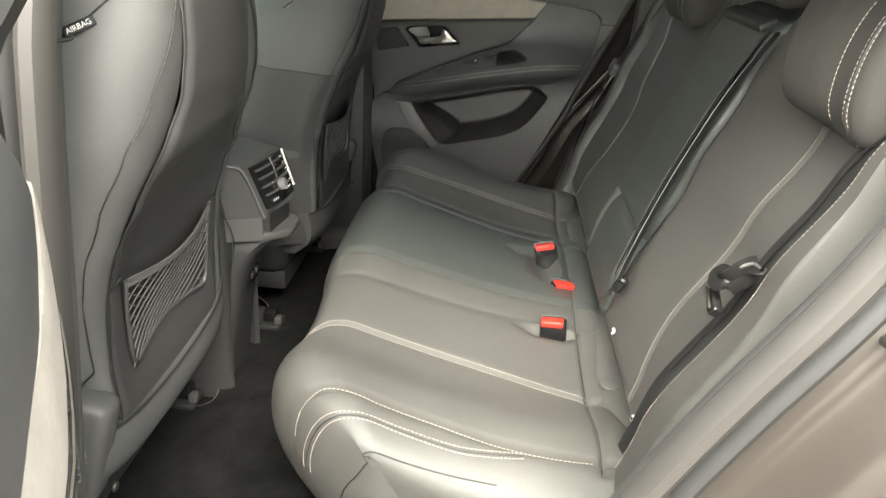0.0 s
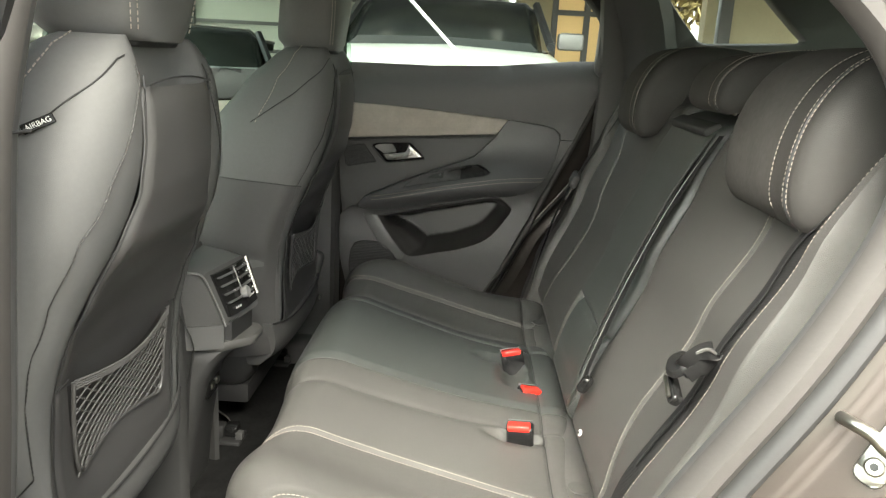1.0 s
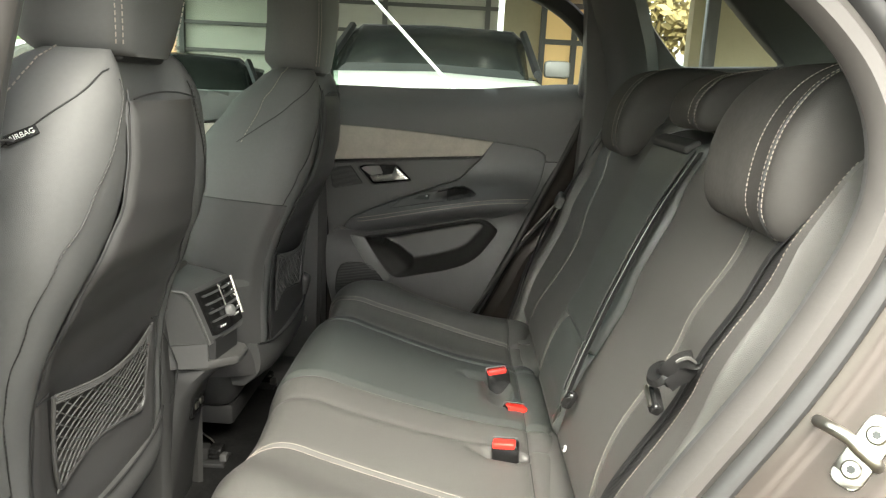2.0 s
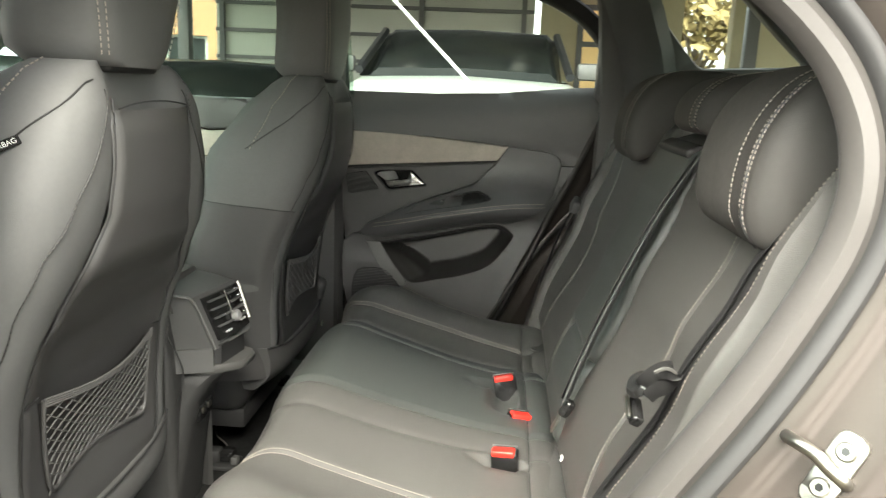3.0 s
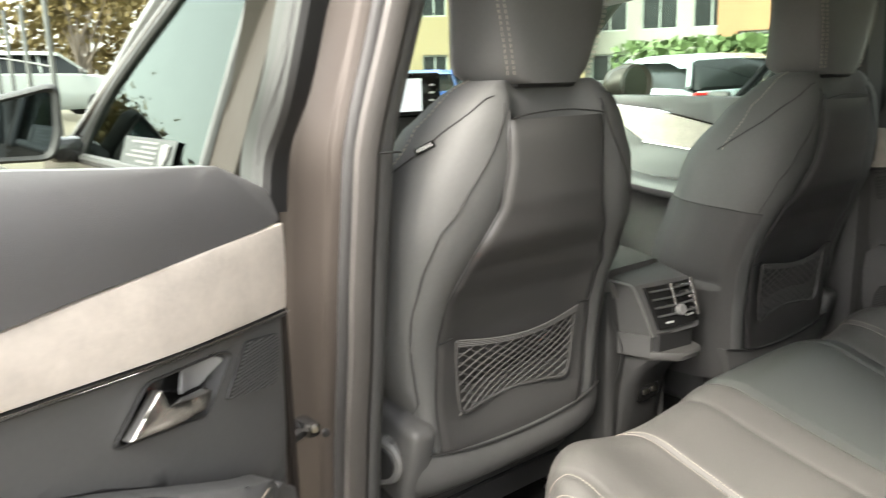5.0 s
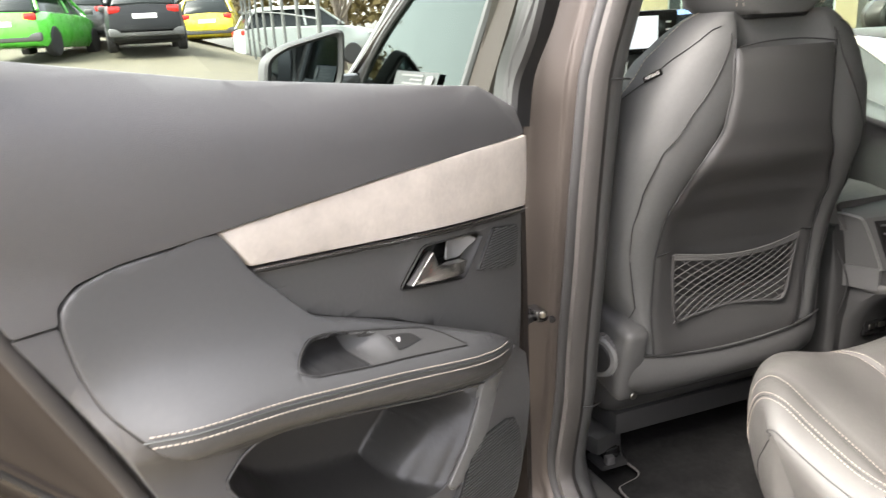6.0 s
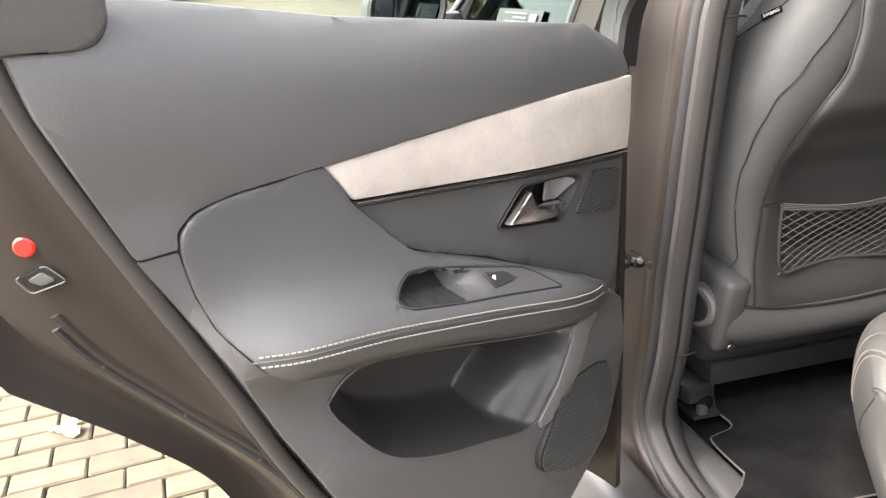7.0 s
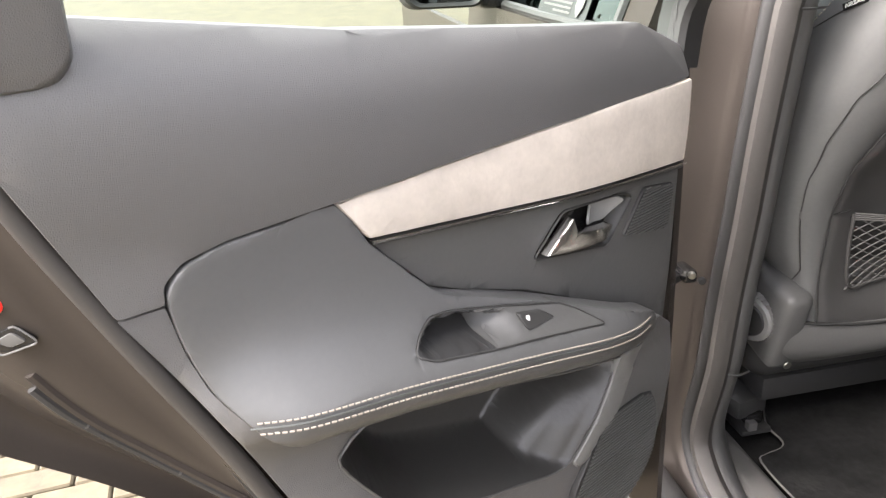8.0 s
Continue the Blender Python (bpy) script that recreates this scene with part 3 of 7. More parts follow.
    part("lower_lining", panel([rounded([(0.6065, 1.1005), (0.642, 1.100), (0.611, 1.041), (0.578, 0.975), (0.539, 0.885), (0.512, 0.832), (0.46, 0.72), (0.40, 0.62), (0.33, 0.57), (0.15, 0.56), (0.077, 0.615), (0.036, 0.650), (0.017, 0.734),
                                         (0.013, 0.82), (0.016, 0.864), (0.045, 0.889)] + [(u, z - 0.001) for u, z in PAD_UNDER[1:-1]], 0.003, 2), pocket],
                               W, low_relief, 0.022, 0.05, 0.0025), TRIM, d, "dark grey grained plastic lining")

    rim_line = ((0.750, 0.206), (0.763, 0.196), (0.798, 0.167), (0.837, 0.139), (0.865, 0.122), (0.89, 0.11))

    def bin_depth(u, z):
        # the wall at the hinge end leans in and rolls over into the deep pocket; the others drop steeply
        t = u - glide(rim_line, z)
        wide = glide(((0.74, 0.062), (0.80, 0.058), (0.83, 0.040), (0.85, 0.016), (0.87, 0.005), (0.90, 0.003)), z)
        lean = table(((0, 0.0), (0.2, 0.010), (0.8, 0.033), (1.0, 0.042), (1.15, 0.060), (1.4, 0.105)), max(0.0, t) / wide)
        near_rim = edge_distance(u, z, [pocket])
        return min(lean, table(((0, 0.0), (0.004, 0.008), (0.030, 0.105)), near_rim)) if t > 0.5 * wide else min(lean, near_rim * 2)
    part("door_bin", panel([pocket], W, lambda u, z: low_relief(u, z) - bin_depth(u, z), 0.005, 0.004, 0), PLASTIC_BIN, d, "deep charcoal door pocket", angle=70)
    part("bin_lip", tube([W(u, low_relief(u, z) + 0.001, z) for u, z in pocket + pocket[:1]], 0.0016, 6), PLASTIC, d, "thin moulded edge")
    part("bin_rib", panel([rounded([(0.121, 0.868), (0.080, 0.871), (0.098, 0.835), (0.138, 0.776), (0.172, 0.748), (0.190, 0.744), (0.198, 0.757), (0.167, 0.797), (0.139, 0.836)], 0.005)], W, lambda u, z: low_relief(u, z) + 0.005, 0.015, 0.010, 0.004), SATIN_TRIM, d, "grey satin plastic rib")
    # loudspeaker grilles of fine ribs
    grille = [(0.057, 0.785), (0.123, 0.793), (0.153, 0.782), (0.178, 0.742), (0.198, 0.703), (0.183, 0.673), (0.108, 0.647), (0.063, 0.670), (0.042, 0.715)]
    sp = part("speaker_grille", panel([outline(grille, 3)], W, lambda u, z: 0.012, 0.03, 0.01, 0.003), RUBBER_DARK, d, "ribbed speaker grille")
    lo = outline(grille, 3)
    bms = []
    for k in range(34):
        z = 0.652 + 0.0045 * k
        xs = sorted(a[0] + (b[0] - a[0]) * (z - a[1]) / (b[1] - a[1]) for a, b in zip(lo, lo[1:] + lo[:1]) if (a[1] - z) * (b[1] - z) < 0)
        if len(xs) >= 2 and xs[-1] - xs[0] > 0.012:
            bms.append(tube([W(xs[0] + 0.004, 0.0135, z), W(xs[-1] - 0.004, 0.0135, z)], 0.0013, 5))
    tagged(part("ribbing", join(*bms), PLASTIC, sp), kind="stuff")
    tw = [(0.112, 1.015), (0.076, 1.063), (0.022, 1.053), (0.019, 1.046), (0.026, 1.002), (0.034, 0.998)]
    tp = part("tweeter_grille", panel([rounded(tw, 0.006)], W, lambda u, z: 0.0, 0.03, 0.006, 0.002), RUBBER_DARK, d, "small ribbed tweeter grille")
    bms = []
    for k in range(18):
        z = 1.003 + 0.0034 * k
        xs = sorted(a[0] + (b[0] - a[0]) * (z - a[1]) / (b[1] - a[1]) for a, b in zip(tw, tw[1:] + tw[:1]) if (a[1] - z) * (b[1] - z) < 0)
        if len(xs) >= 2 and xs[-1] - xs[0] > 0.012:
            bms.append(tube([W(xs[0] + 0.003, 0.001, z), W(xs[-1] - 0.003, 0.001, z)], 0.0011, 5))
    tagged(part("ribbing", join(*bms), PLASTIC, tp), kind="stuff")
    # pull handle in its recess
    h = part("door_handle", panel([rounded(HANDLE, 0.008)], W, lambda u, z: -0.020 - 0.10 * max(0, 0.16 - u), 0.02, 0.004, 0), GLOSS_BLACK, d, "black recess with satin chrome lever")
    part("recess_rim", tube([W(u, -0.003, z) for u, z in rounded(HANDLE, 0.008)] + [W(*[(u, -0.003, z) for u, z in rounded(HANDLE, 0.008)][0])], 0.0012, 6), PLASTIC_DARK, h)
    lever = [(0.238, 1.034), (0.200, 1.067), (0.191, 1.047), (0.150, 1.039), (0.128, 1.036), (0.141, 1.020)]
    part("lever", panel([rounded(lever, 0.003)], W, lambda u, z: 0.010 - 0.14 * max(0, 0.20 - u), 0.008, 0.012, 0.003), SILVER, h, "satin chrome lever")
    cup = [(0.166, 1.044), (0.154, 1.065), (0.114, 1.062), (0.103, 1.056), (0.130, 1.036)]
    part("recess_cup", panel([rounded(cup, 0.006)], W, lambda u, z: -0.004 - 0.012 * math.sin(min(1, max(0, (u - 0.103) / 0.063)) * math.pi), 0.006, 0.004, 0.002), SATIN, h, "brushed grey cup")
    # window switch sunk in the ledge

    def tray_v(u, z):
        inside = min(1.0, max(0.0, (edge_distance(u, z, [TRAY]) - 0.003) / 0.004))
        scoop = min(1.0, max(0.0, (u - 0.300) / 0.046))
        return ledge(u, z) + 0.0025 - 0.030 * inside * scoop * scoop * (3 - 2 * scoop)
    sw = part("switch_panel", panel([rounded([(0.345, 1.018), (0.316, 1.011), (0.239, 0.990), (0.219, 0.979), (0.190, 0.957), (0.280, 0.976), (0.343, 0.987)], 0.004)], W, tray_v, 0.004, 0.02, 0), PLASTIC, d, "charcoal window switch tray")
    part("grip_well", panel([rounded([(0.425, 1.008), (0.410, 1.019), (0.392, 1.026), (0.370, 1.024), (0.3455, 1.018), (0.3435, 0.987), (0.409, 1.000)], 0.004)], W, tray_v, 0.004, 0.006, 0), RUBBER_DARK, sw, "dark grip well")
    part("tray_rim", tube([W(u, ledge(u, z) + 0.0026, z) for u, z in rounded(TRAY, 0.006) + rounded(TRAY, 0.006)[:1]], 0.0011, 6), PLASTIC_DARK, sw)
    part("switch_key", panel([rounded([(0.300, 1.001), (0.268, 0.994), (0.254, 0.984), (0.296, 0.986)], 0.003)], W, lambda u, z: ledge(u, z) + 0.005 + 0.25 * max(0, z - 0.987), 0.006, 0.010, 0.0015), PLASTIC_DARK, sw, "charcoal window switch")
    part("switch_mark", rbox((0.0045, 0.0040, 0.0045), W(0.290, ledge(0.290, 0.994) + 0.0055, 0.9945), 0.0005), PRINT, sw, "white switch mark")
    # inner metal, outer skin and window frame
    edge = ((0.55, 0.385), (0.62, 0.405), (0.72, 0.468), (0.837, 0.533), (0.953, 0.583), (1.10, 0.650), (1.227, 0.701), (1.32, 0.716))
    outer = ((0.55, 0.42), (0.70, 0.50), (0.80, 0.545), (0.86, 0.585), (0.95, 0.660), (1.02, 0.715), (1.10, 0.752), (1.20, 0.772), (1.32, 0.785))

    def rear_end(a, b):
        z = 0.55 + 0.77 * a
        e, o = glide(edge, z), glide(outer, z)
        u = e + (o - e) * (b ** 0.8)
        return W(u, -0.008 - 0.016 * min(1, b * 8) - 0.066 * b ** 1.5 + 0.004 * math.sin(b * math.pi), z)
    part("door_shell", sheet(rear_end, 40, 14), PAINT, d, "bronze painted inner door metal")
    part("edge_seal", tube([W(glide(edge, z) - 0.003, -0.013, z) for z in [0.55 + 0.77 * k / 60 for k in range(61)]], 0.0085, 10), RUBBER, d, "taupe rubber door seal")
    part("seal_lip", tube([W(glide(edge, z) + 0.006, -0.019, z) for z in [0.55 + 0.77 * k / 60 for k in range(61)]], 0.003, 6), RUBBER_DARK, d, "black rubber lip")
    def on_end(z, back, lift):
        e, o = glide(edge, z), glide(outer, z)
        b = max(0.0, (o - back - e) / (o - e)) ** 1.25
        return W(o - back, -0.024 - 0.066 * b ** 1.5 + 0.004 * math.sin(b * math.pi) + lift, z)
    part("edge_seal", tube([on_end(0.56 + 0.485 * k / 60, 0.027, 0.001) for k in range(61)], 0.0045, 8), RUBBER_DARK, d, "black rubber lower seal")
    part("pressed_ridge", tube([on_end(0.56 + 0.50 * k / 60, 0.036, -0.001) for k in range(61)], 0.005, 8), PAINT, d, "bronze pressed ridge")
    for k in range(5):
        part("seal_clip", rbox((0.005, 0.005, 0.005), on_end(0.72 + 0.07 * k, 0.027, 0.003), 0.0015, 1), PLASTIC_GREY, d, "small grey seal clip")

    def cladding(a, b):
        z = 0.50 + 0.60 * a
        o = glide(outer, z)
        extra = table(((0.5, 0.035), (0.8, 0.035), (0.90, 0.045), (0.99, 0.06), (1.02, 0.035), (1.1, 0.01)), z)
        return W(o - 0.02 + (extra + 0.02) * b, -0.104 - 0.006 * math.sin(b * math.pi), z)
    part("arch_cladding", slab(cladding, 30, 5, lambda a, b: (W(0, -0.014, 0) - W(0, 0, 0))), PAINT, d, "bronze painted flange of the door edge")
    part("outer_skin", slab(lambda a, b: W(-0.01 + (table(outer, 0.5 + 0.71 * b) + 0.012) * a, -0.115 - 0.03 * math.sin(b * 2.6), 0.5 + 0.71 * b), 16, 16, lambda a, b: (W(0, -0.006, 0) - W(0, 0, 0))), PAINT, d, "bronze painted outer skin")
    part("front_edge", slab(lambda a, b: W(-0.012 - 0.004 * math.sin(a * 3), -0.01 - 0.10 * a, 0.52 + 0.66 * b), 4, 14, lambda a, b: (W(0.012, 0, 0) - W(0, 0, 0))), PAINT, d, "bronze painted door edge")

    def lean(z):
        return 0.24 * max(0, z - 1.24)
    fore = 1.0 if opened else 0.0
    frame_path = [W(-0.004 - fore * (0.020 + 0.13 * (z - 1.25)), lean(z) - 0.03, z) for z in (1.18, 1.25, 1.32, 1.40, 1.48)] + [W(0.045, lean(1.545) - 0.03, 1.545), W(0.2, lean(1.575) - 0.03, 1.575), W(0.42, lean(1.57) - 0.03, 1.57), W(0.60, lean(1.51) - 0.03, 1.51), W(0.70, lean(1.42) - 0.03, 1.42), W(0.735, lean(1.30) - 0.03, 1.30)]
    inn = W(0, 1, 0) - W(0, 0, 0)
    part("window_frame", swept(smooth_line(frame_path, 4), [(-0.022, -0.02), (-0.022, 0.012), (-0.016, 0.018), (0.014, 0.018), (0.022, 0.008), (0.022, -0.02)], lambda i, t: inn), RUBBER_DARK, d, "black window frame")
    part("frame_seal", tube(smooth_line([q + (W(0.3, lean(q.z), 1.35) - q).normalized() * 0.017 for q in frame_path], 4), 0.007, 8), RUBBER_DARK, d, "black rubber window seal")
    pane = part("window_pane", panel([[(-0.004 * fore, 1.20), (0.73, 1.20), (0.70, 1.40), (0.60, 1.50), (0.42, 1.56), (0.2, 1.565), (0.05 - 0.03 * fore, 1.535), (-0.035 * fore, 1.48)]], W, lambda u, z: lean(z) - 0.038, 0.1, 0.004, 0), GLASS, d, "clear side window glass")
    pane.visible_shadow = False
    back = 0.0 if opened else 0.048
    part("corner_trim", panel([rounded([(0.632 + back, 1.60), (0.630 + back, 1.285), (0.640 + back, 1.272), (0.655 + back, 1.268), (0.76, 1.27), (0.76, 1.60)], 0.012)], W, lambda u, z: lean(z) + 0.004, 0.03, 0.03, 0.008), TRIM, d, "grey grained plastic corner cover")
    return d


near = rear_door("rear_door", near_door, "open rear door with dark lining and light grey fabric insert", True)
rear_door("rear_door", far_door, "closed rear door with dark lining and light grey fabric insert", False)
# red reflector and latch in the open door's edge
END_OUT = (near_door(0.48, 0.88, 0) - near_door(0, 0, 0)).normalized()
part("reflector", disc(near_door(0.711, -0.0425, 1.125), END_OUT, 0.0085, 0.006, 24, 0.002), RED, near, "round red edge reflector")


def end_plate(u, v, z):
    """A spot on the door's rear end, which slopes back to its outer edge."""
    return near_door(u + 0.48 * v, -0.0375 - 0.55 * (u - 0.703) + 0.88 * v, z)


latch = part("latch", panel([rounded([(0.701, 1.107), (0.690, 1.093), (0.713, 1.086), (0.722, 1.099)], 0.004)], end_plate, lambda u, z: 0.002, 0.01, 0.006, 0.001), GLOSS_BLACK, near, "black door latch")
part("latch_rim", tube([end_plate(u, 0.003, z) for u, z in rounded([(0.701, 1.108), (0.689, 1.093), (0.714, 1.085), (0.723, 1.099)], 0.004)], 0.0008, 6), PLASTIC_GREY, latch, "worn grey rim")
part("latch_claw", panel([rounded([(0.704, 1.103), (0.696, 1.095), (0.707, 1.091), (0.715, 1.097)], 0.003)], end_plate, lambda u, z: 0.004, 0.01, 0.004, 0.001), PLASTIC_GREY, latch, "grey latch claw")


# ---- front seats ----
def seat_back_x(z):
    return table(((0.55, -0.345), (0.66, -0.318), (0.75, -0.306), (0.82, -0.307), (0.912, -0.299), (0.966, -0.283), (1.023, -0.257), (1.097, -0.228), (1.15, -0.215), (1.20, -0.211), (1.267, -0.211), (1.30, -0.222), (1.33, -0.24)), z)


PANEL_W = ((0.66, 0.150), (0.72, 0.165), (0.80, 0.174), (0.917, 0.175), (1.0, 0.172), (1.06, 0.148), (1.14, 0.108), (1.20, 0.100), (1.262, 0.100), (1.30, 0.095))
SEAT_W = ((0.66, 0.190), (0.75, 0.196), (0.79, 0.204), (0.83, 0.232), (0.90, 0.250), (1.05, 0.248), (1.12, 0.246), (1.18, 0.228), (1.24, 0.196), (1.28, 0.166), (1.305, 0.140), (1.318, 0.112))


def seat_ring(z, cy, side):
    """One level of the backrest, seen from above."""
    x, wp, ws = seat_back_x(z), table(PANEL_W, z), table(SEAT_W, z)
    wp = min(wp, ws - 0.02)
    deep = table(((0.66, 0.9), (1.15, 1.0), (1.25, 0.75), (1.30, 0.5), (1.32, 0.35)), z)
    half = [(0.0, 0.045), (wp * 0.5, 0.045), (wp - 0.014, 0.03), (wp - 0.004, 0.006), (wp + 0.006, 0.003), (wp + 0.35 * (ws - wp), 0.001), (wp + 0.7 * (ws - wp), 0.008), (ws - 0.006, 0.032),
            (ws, 0.07), (ws + 0.004, 0.13), (ws - 0.004, 0.19), (ws - 0.03, 0.235), (ws - 0.07, 0.24), (ws * 0.55, 0.17), (0.0, 0.14)]
    # the inner flank stays full where the outer one makes room for the recliner
    full = max(ws, 0.245) if z < 0.9 else ws
    inner = [(y + (full - ws) * max(0.0, (y - wp) / (ws - wp)), d) for y, d in half]
    plus, minus = (half, inner) if side > 0 else (inner, half)
    pts = [(cy + y, x - d * deep) for y, d in plus] + [(cy - y, x - d * deep) for y, d in reversed(minus[1:-1])]
    return [Vector((px, py, z)) for py, px in pts]


def seat_skin(z, y=None, deep_at=None):
    """A spot on the wrap of the backrest, y from its middle: by y on its rear, or by depth on its flank."""
    x, wp, ws = seat_back_x(z), table(PANEL_W, z), table(SEAT_W, z)
    wp = min(wp, ws - 0.02)
    deep = table(((0.66, 0.9), (1.15, 1.0), (1.25, 0.75), (1.30, 0.5), (1.32, 0.35)), z)
    line = [(wp + 0.006, 0.003), (wp + 0.35 * (ws - wp), 0.001), (wp + 0.7 * (ws - wp), 0.008), (ws - 0.006, 0.032), (ws, 0.07), (ws + 0.004, 0.13), (ws + 0.0035, 0.16)]
    for (ya, da), (yb, db) in zip(line, line[1:]):
        if y is not None and ya <= y <= yb or y is None and da <= deep_at <= db:
            t = (y - ya) / max(yb - ya, 1e-6) if y is not None else (deep_at - da) / max(db - da, 1e-6)
            return Vector((x - (da + (db - da) * t) * deep, ya + (yb - ya) * t, z))
    q = line[0] if y is not None and y < line[0][0] else line[-1]
    return Vector((x - q[1] * deep, q[0], z))


def seat_point(z, y, out=0.0):
    """A point on the rear of the backrest (y from its middle), out metres proud of it."""
    wp, ws = table(PANEL_W, z), table(SEAT_W, z)
    a = abs(y)
    deep = table(((0.66, 0.9), (1.15, 1.0), (1.25, 0.75), (1.30, 0.5), (1.32, 0.35)), z)
    d = table(((0, 0.0), (wp, 0.002), (wp + 0.35 * (ws - wp), 0.001), (wp + 0.7 * (ws - wp), 0.008), (ws - 0.006, 0.032), (ws, 0.07)), a) * deep
    return Vector((seat_back_x(z) - d + out, y, z))


def front_seat(cy, side, label):
    """side: -1 or 1, the way from the seat's middle to its outer flank."""
    s = thing("front_seat", (-0.45, cy, 0.46), label, "car seat", "front seats")
    C = Vector((0, cy, 0))
    zs = [0.665, 0.70, 0.75, 0.80, 0.85, 0.90, 0.95, 1.0, 1.04, 1.08, 1.12, 1.16, 1.19, 1.22, 1.245, 1.265, 1.283, 1.298, 1.31, 1.318]
    part("backrest", loft([seat_ring(z, cy, side) for z in zs]), LEATHER_WRAP, s, "smooth black leather backrest wrap", angle=60)

    # the inset rear panel, hollowed for the knees
    def shell(a, b):
        z = 0.70 + 0.562 * b
        w = table(PANEL_W, z) + 0.005
        y = (2 * a - 1) * w
        hollow = 0.020 * table(((0.70, 0.0), (0.78, 0.7), (0.95, 1.0), (1.03, 0.8), (1.08, 0.0), (1.3, 0)), z) * max(0, 1 - (abs(y) / w) ** 4)
        swell = 0.008 * (1 - (y / w) ** 2) * table(((1.0, 0), (1.10, 1), (1.27, 0.8)), z)
        rim = 0.0085 * max(0, 1 - min(a, 1 - a) * 18) ** 2 + 0.006 * max(0, 1 - min(b, 1 - b) * 24)
        return C + Vector((seat_back_x(z) + 0.007 - hollow + swell - rim, y, z))
    part("back_panel", sheet(shell, 44, 60), SHELL, s, "black vinyl back panel", angle=80)
    # seam round the panel
    for k in (-1, 1):
        ridge = [C + seat_point(z, k * (table(PANEL_W, z) + 0.004), 0.003) for z in [0.69 + 0.585 * i / 40 for i in range(41)]]
        part("piping", tube(ridge, 0.0012, 8), RUBBER_DARK, s, "dark sewn edge")
        wing = [C + Vector((p.x + 0.0008, k * (p.y + 0.0006), p.z)) for p in [seat_skin(z, y) for z, y in smooth_pairs(((0.70, 0.188), (0.80, 0.203), (0.92, 0.226), (1.02, 0.229), (1.10, 0.216), (1.133, 0.194), (1.167, 0.173), (1.20, 0.148), (1.247, 0.119), (1.286, 0.105)))]]
        part("seam", tube(wing, 0.0009, 6), RUBBER_DARK, s)
        part("stitching", stitches([q + Vector((0.0018, k * 0.003, 0)) for q in wing], 0.004, 0.003, 0.0006), THREAD_DARK, s)
    top = [C + Vector((seat_back_x(1.262) + 0.006, y, 1.264 + 0.008 * (1 - (y / 0.1) ** 2))) for y in [-0.1 + 0.2 * i / 16 for i in range(17)]]
    part("piping", tube(top, 0.0012, 8), RUBBER_DARK, s, "dark sewn edge")
    # sewn-on lower flank cover, darker than the wrap above it
    for k in (-side,):
        def flank(a, b, k=k):
            z = 0.664 + (1.062 - 0.664 - 0.024 * (1 - a)) * b
            ring = seat_ring(z, cy, side)
            n = len(ring)
            pick = [ring[i if k > 0 else (n - i) % n] for i in (6, 7, 8, 9, 10, 11, 12)]
            i = min(int(a * 6), 5)
            q = pick[i].lerp(pick[i + 1], a * 6 - i)
            return q + Vector((0.0012 * (1 - 2 * a), k * 0.0014, 0))
        part("flank_cover", sheet(flank, 18, 20), SHELL, s, "dark vinyl lower flank")
        part("seam", tube([flank(i / 18, 1.0) + Vector((0, k * 0.0004, 0)) for i in range(19)], 0.0011, 6), RUBBER_DARK, s)
    # slots at the pocket's upper corners
    for k in (-1, 1):
        part("slot", tube([C + seat_point(0.917, k * 0.176, 0.004), C + seat_point(0.921, k * 0.150, 0.003)], 0.0016, 6), RUBBER_DARK, s)
    # shoulder seam down the flank, seen from the side
    for k in (-1, 1):
        q = [seat_skin(z, deep_at=d) for z, d in smooth_pairs(((1.296, 0.004), (1.283, 0.018), (1.2665, 0.0375), (1.2425, 0.066), (1.2255, 0.085), (1.20, 0.116), (1.165, 0.150)), 8)]
        part("seam", tube([C + Vector((p.x + 0.0006, k * (p.y + 0.0008), p.z + 0.0006)) for p in q], 0.0010, 6), RUBBER_DARK, s)
    # stitched front edge of the shoulders
    for k in (-1, 1):
        row = []
        for z in [1.318 - 0.16 * i / 24 for i in range(25)]:
            ws = table(SEAT_W, z)
            deep = table(((0.66, 0.9), (1.15, 1.0), (1.25, 0.75), (1.30, 0.5), (1.32, 0.35)), z)
            row.append(C + Vector((seat_back_x(z) - 0.14 * deep, k * (ws + 0.0035), z + 0.001)))
        part("stitching", stitches(row, 0.005, 0.003, 0.0009), THREAD, s, "cream stitching")

    # net pocket
    def net_edge(a):
        y = -0.142 + 0.284 * a
        return y, 0.914 - 0.014 * math.sin(math.pi * a), 0.782 + 0.012 * math.sin(math.pi * a)

    def net_point(a, b):
        y, hi, lo = net_edge(a)
        z = lo + (hi - lo) * b
        sag = 0.012 * b * math.sin(math.pi * a)
        return C + Vector((seat_back_x(z) + 0.004 + sag - 0.012 * (1 - b) * math.sin(math.pi * a), y * (0.93 + 0.07 * b), z))
    net = part("net_pocket", join(*[tube([net_point(i / 20, b) + Vector((0.002, 0, 0)) for i in range(21)], 0.0017, 6) for b in (0.94, 0.965, 0.99, 1.015)]), NET, s, "elastic band of the black net pocket")
    cords = []
    for k in range(-9, 12):
        for sign in (1, -1):
            pts = []
            for i in range(31):
                b = i / 30 * 0.94
                a = k / 10 + (b * 0.78 if sign > 0 else 0.78 - b * 0.78)
                if 0 <= a <= 1:
                    pts.append(net_point(a, b))
            if len(pts) > 2:
                cords.append(tube(pts, 0.0011, 5))
    tagged(part("netting", join(*cords), NET, net, "diamond mesh of thin cord"), kind="stuff")
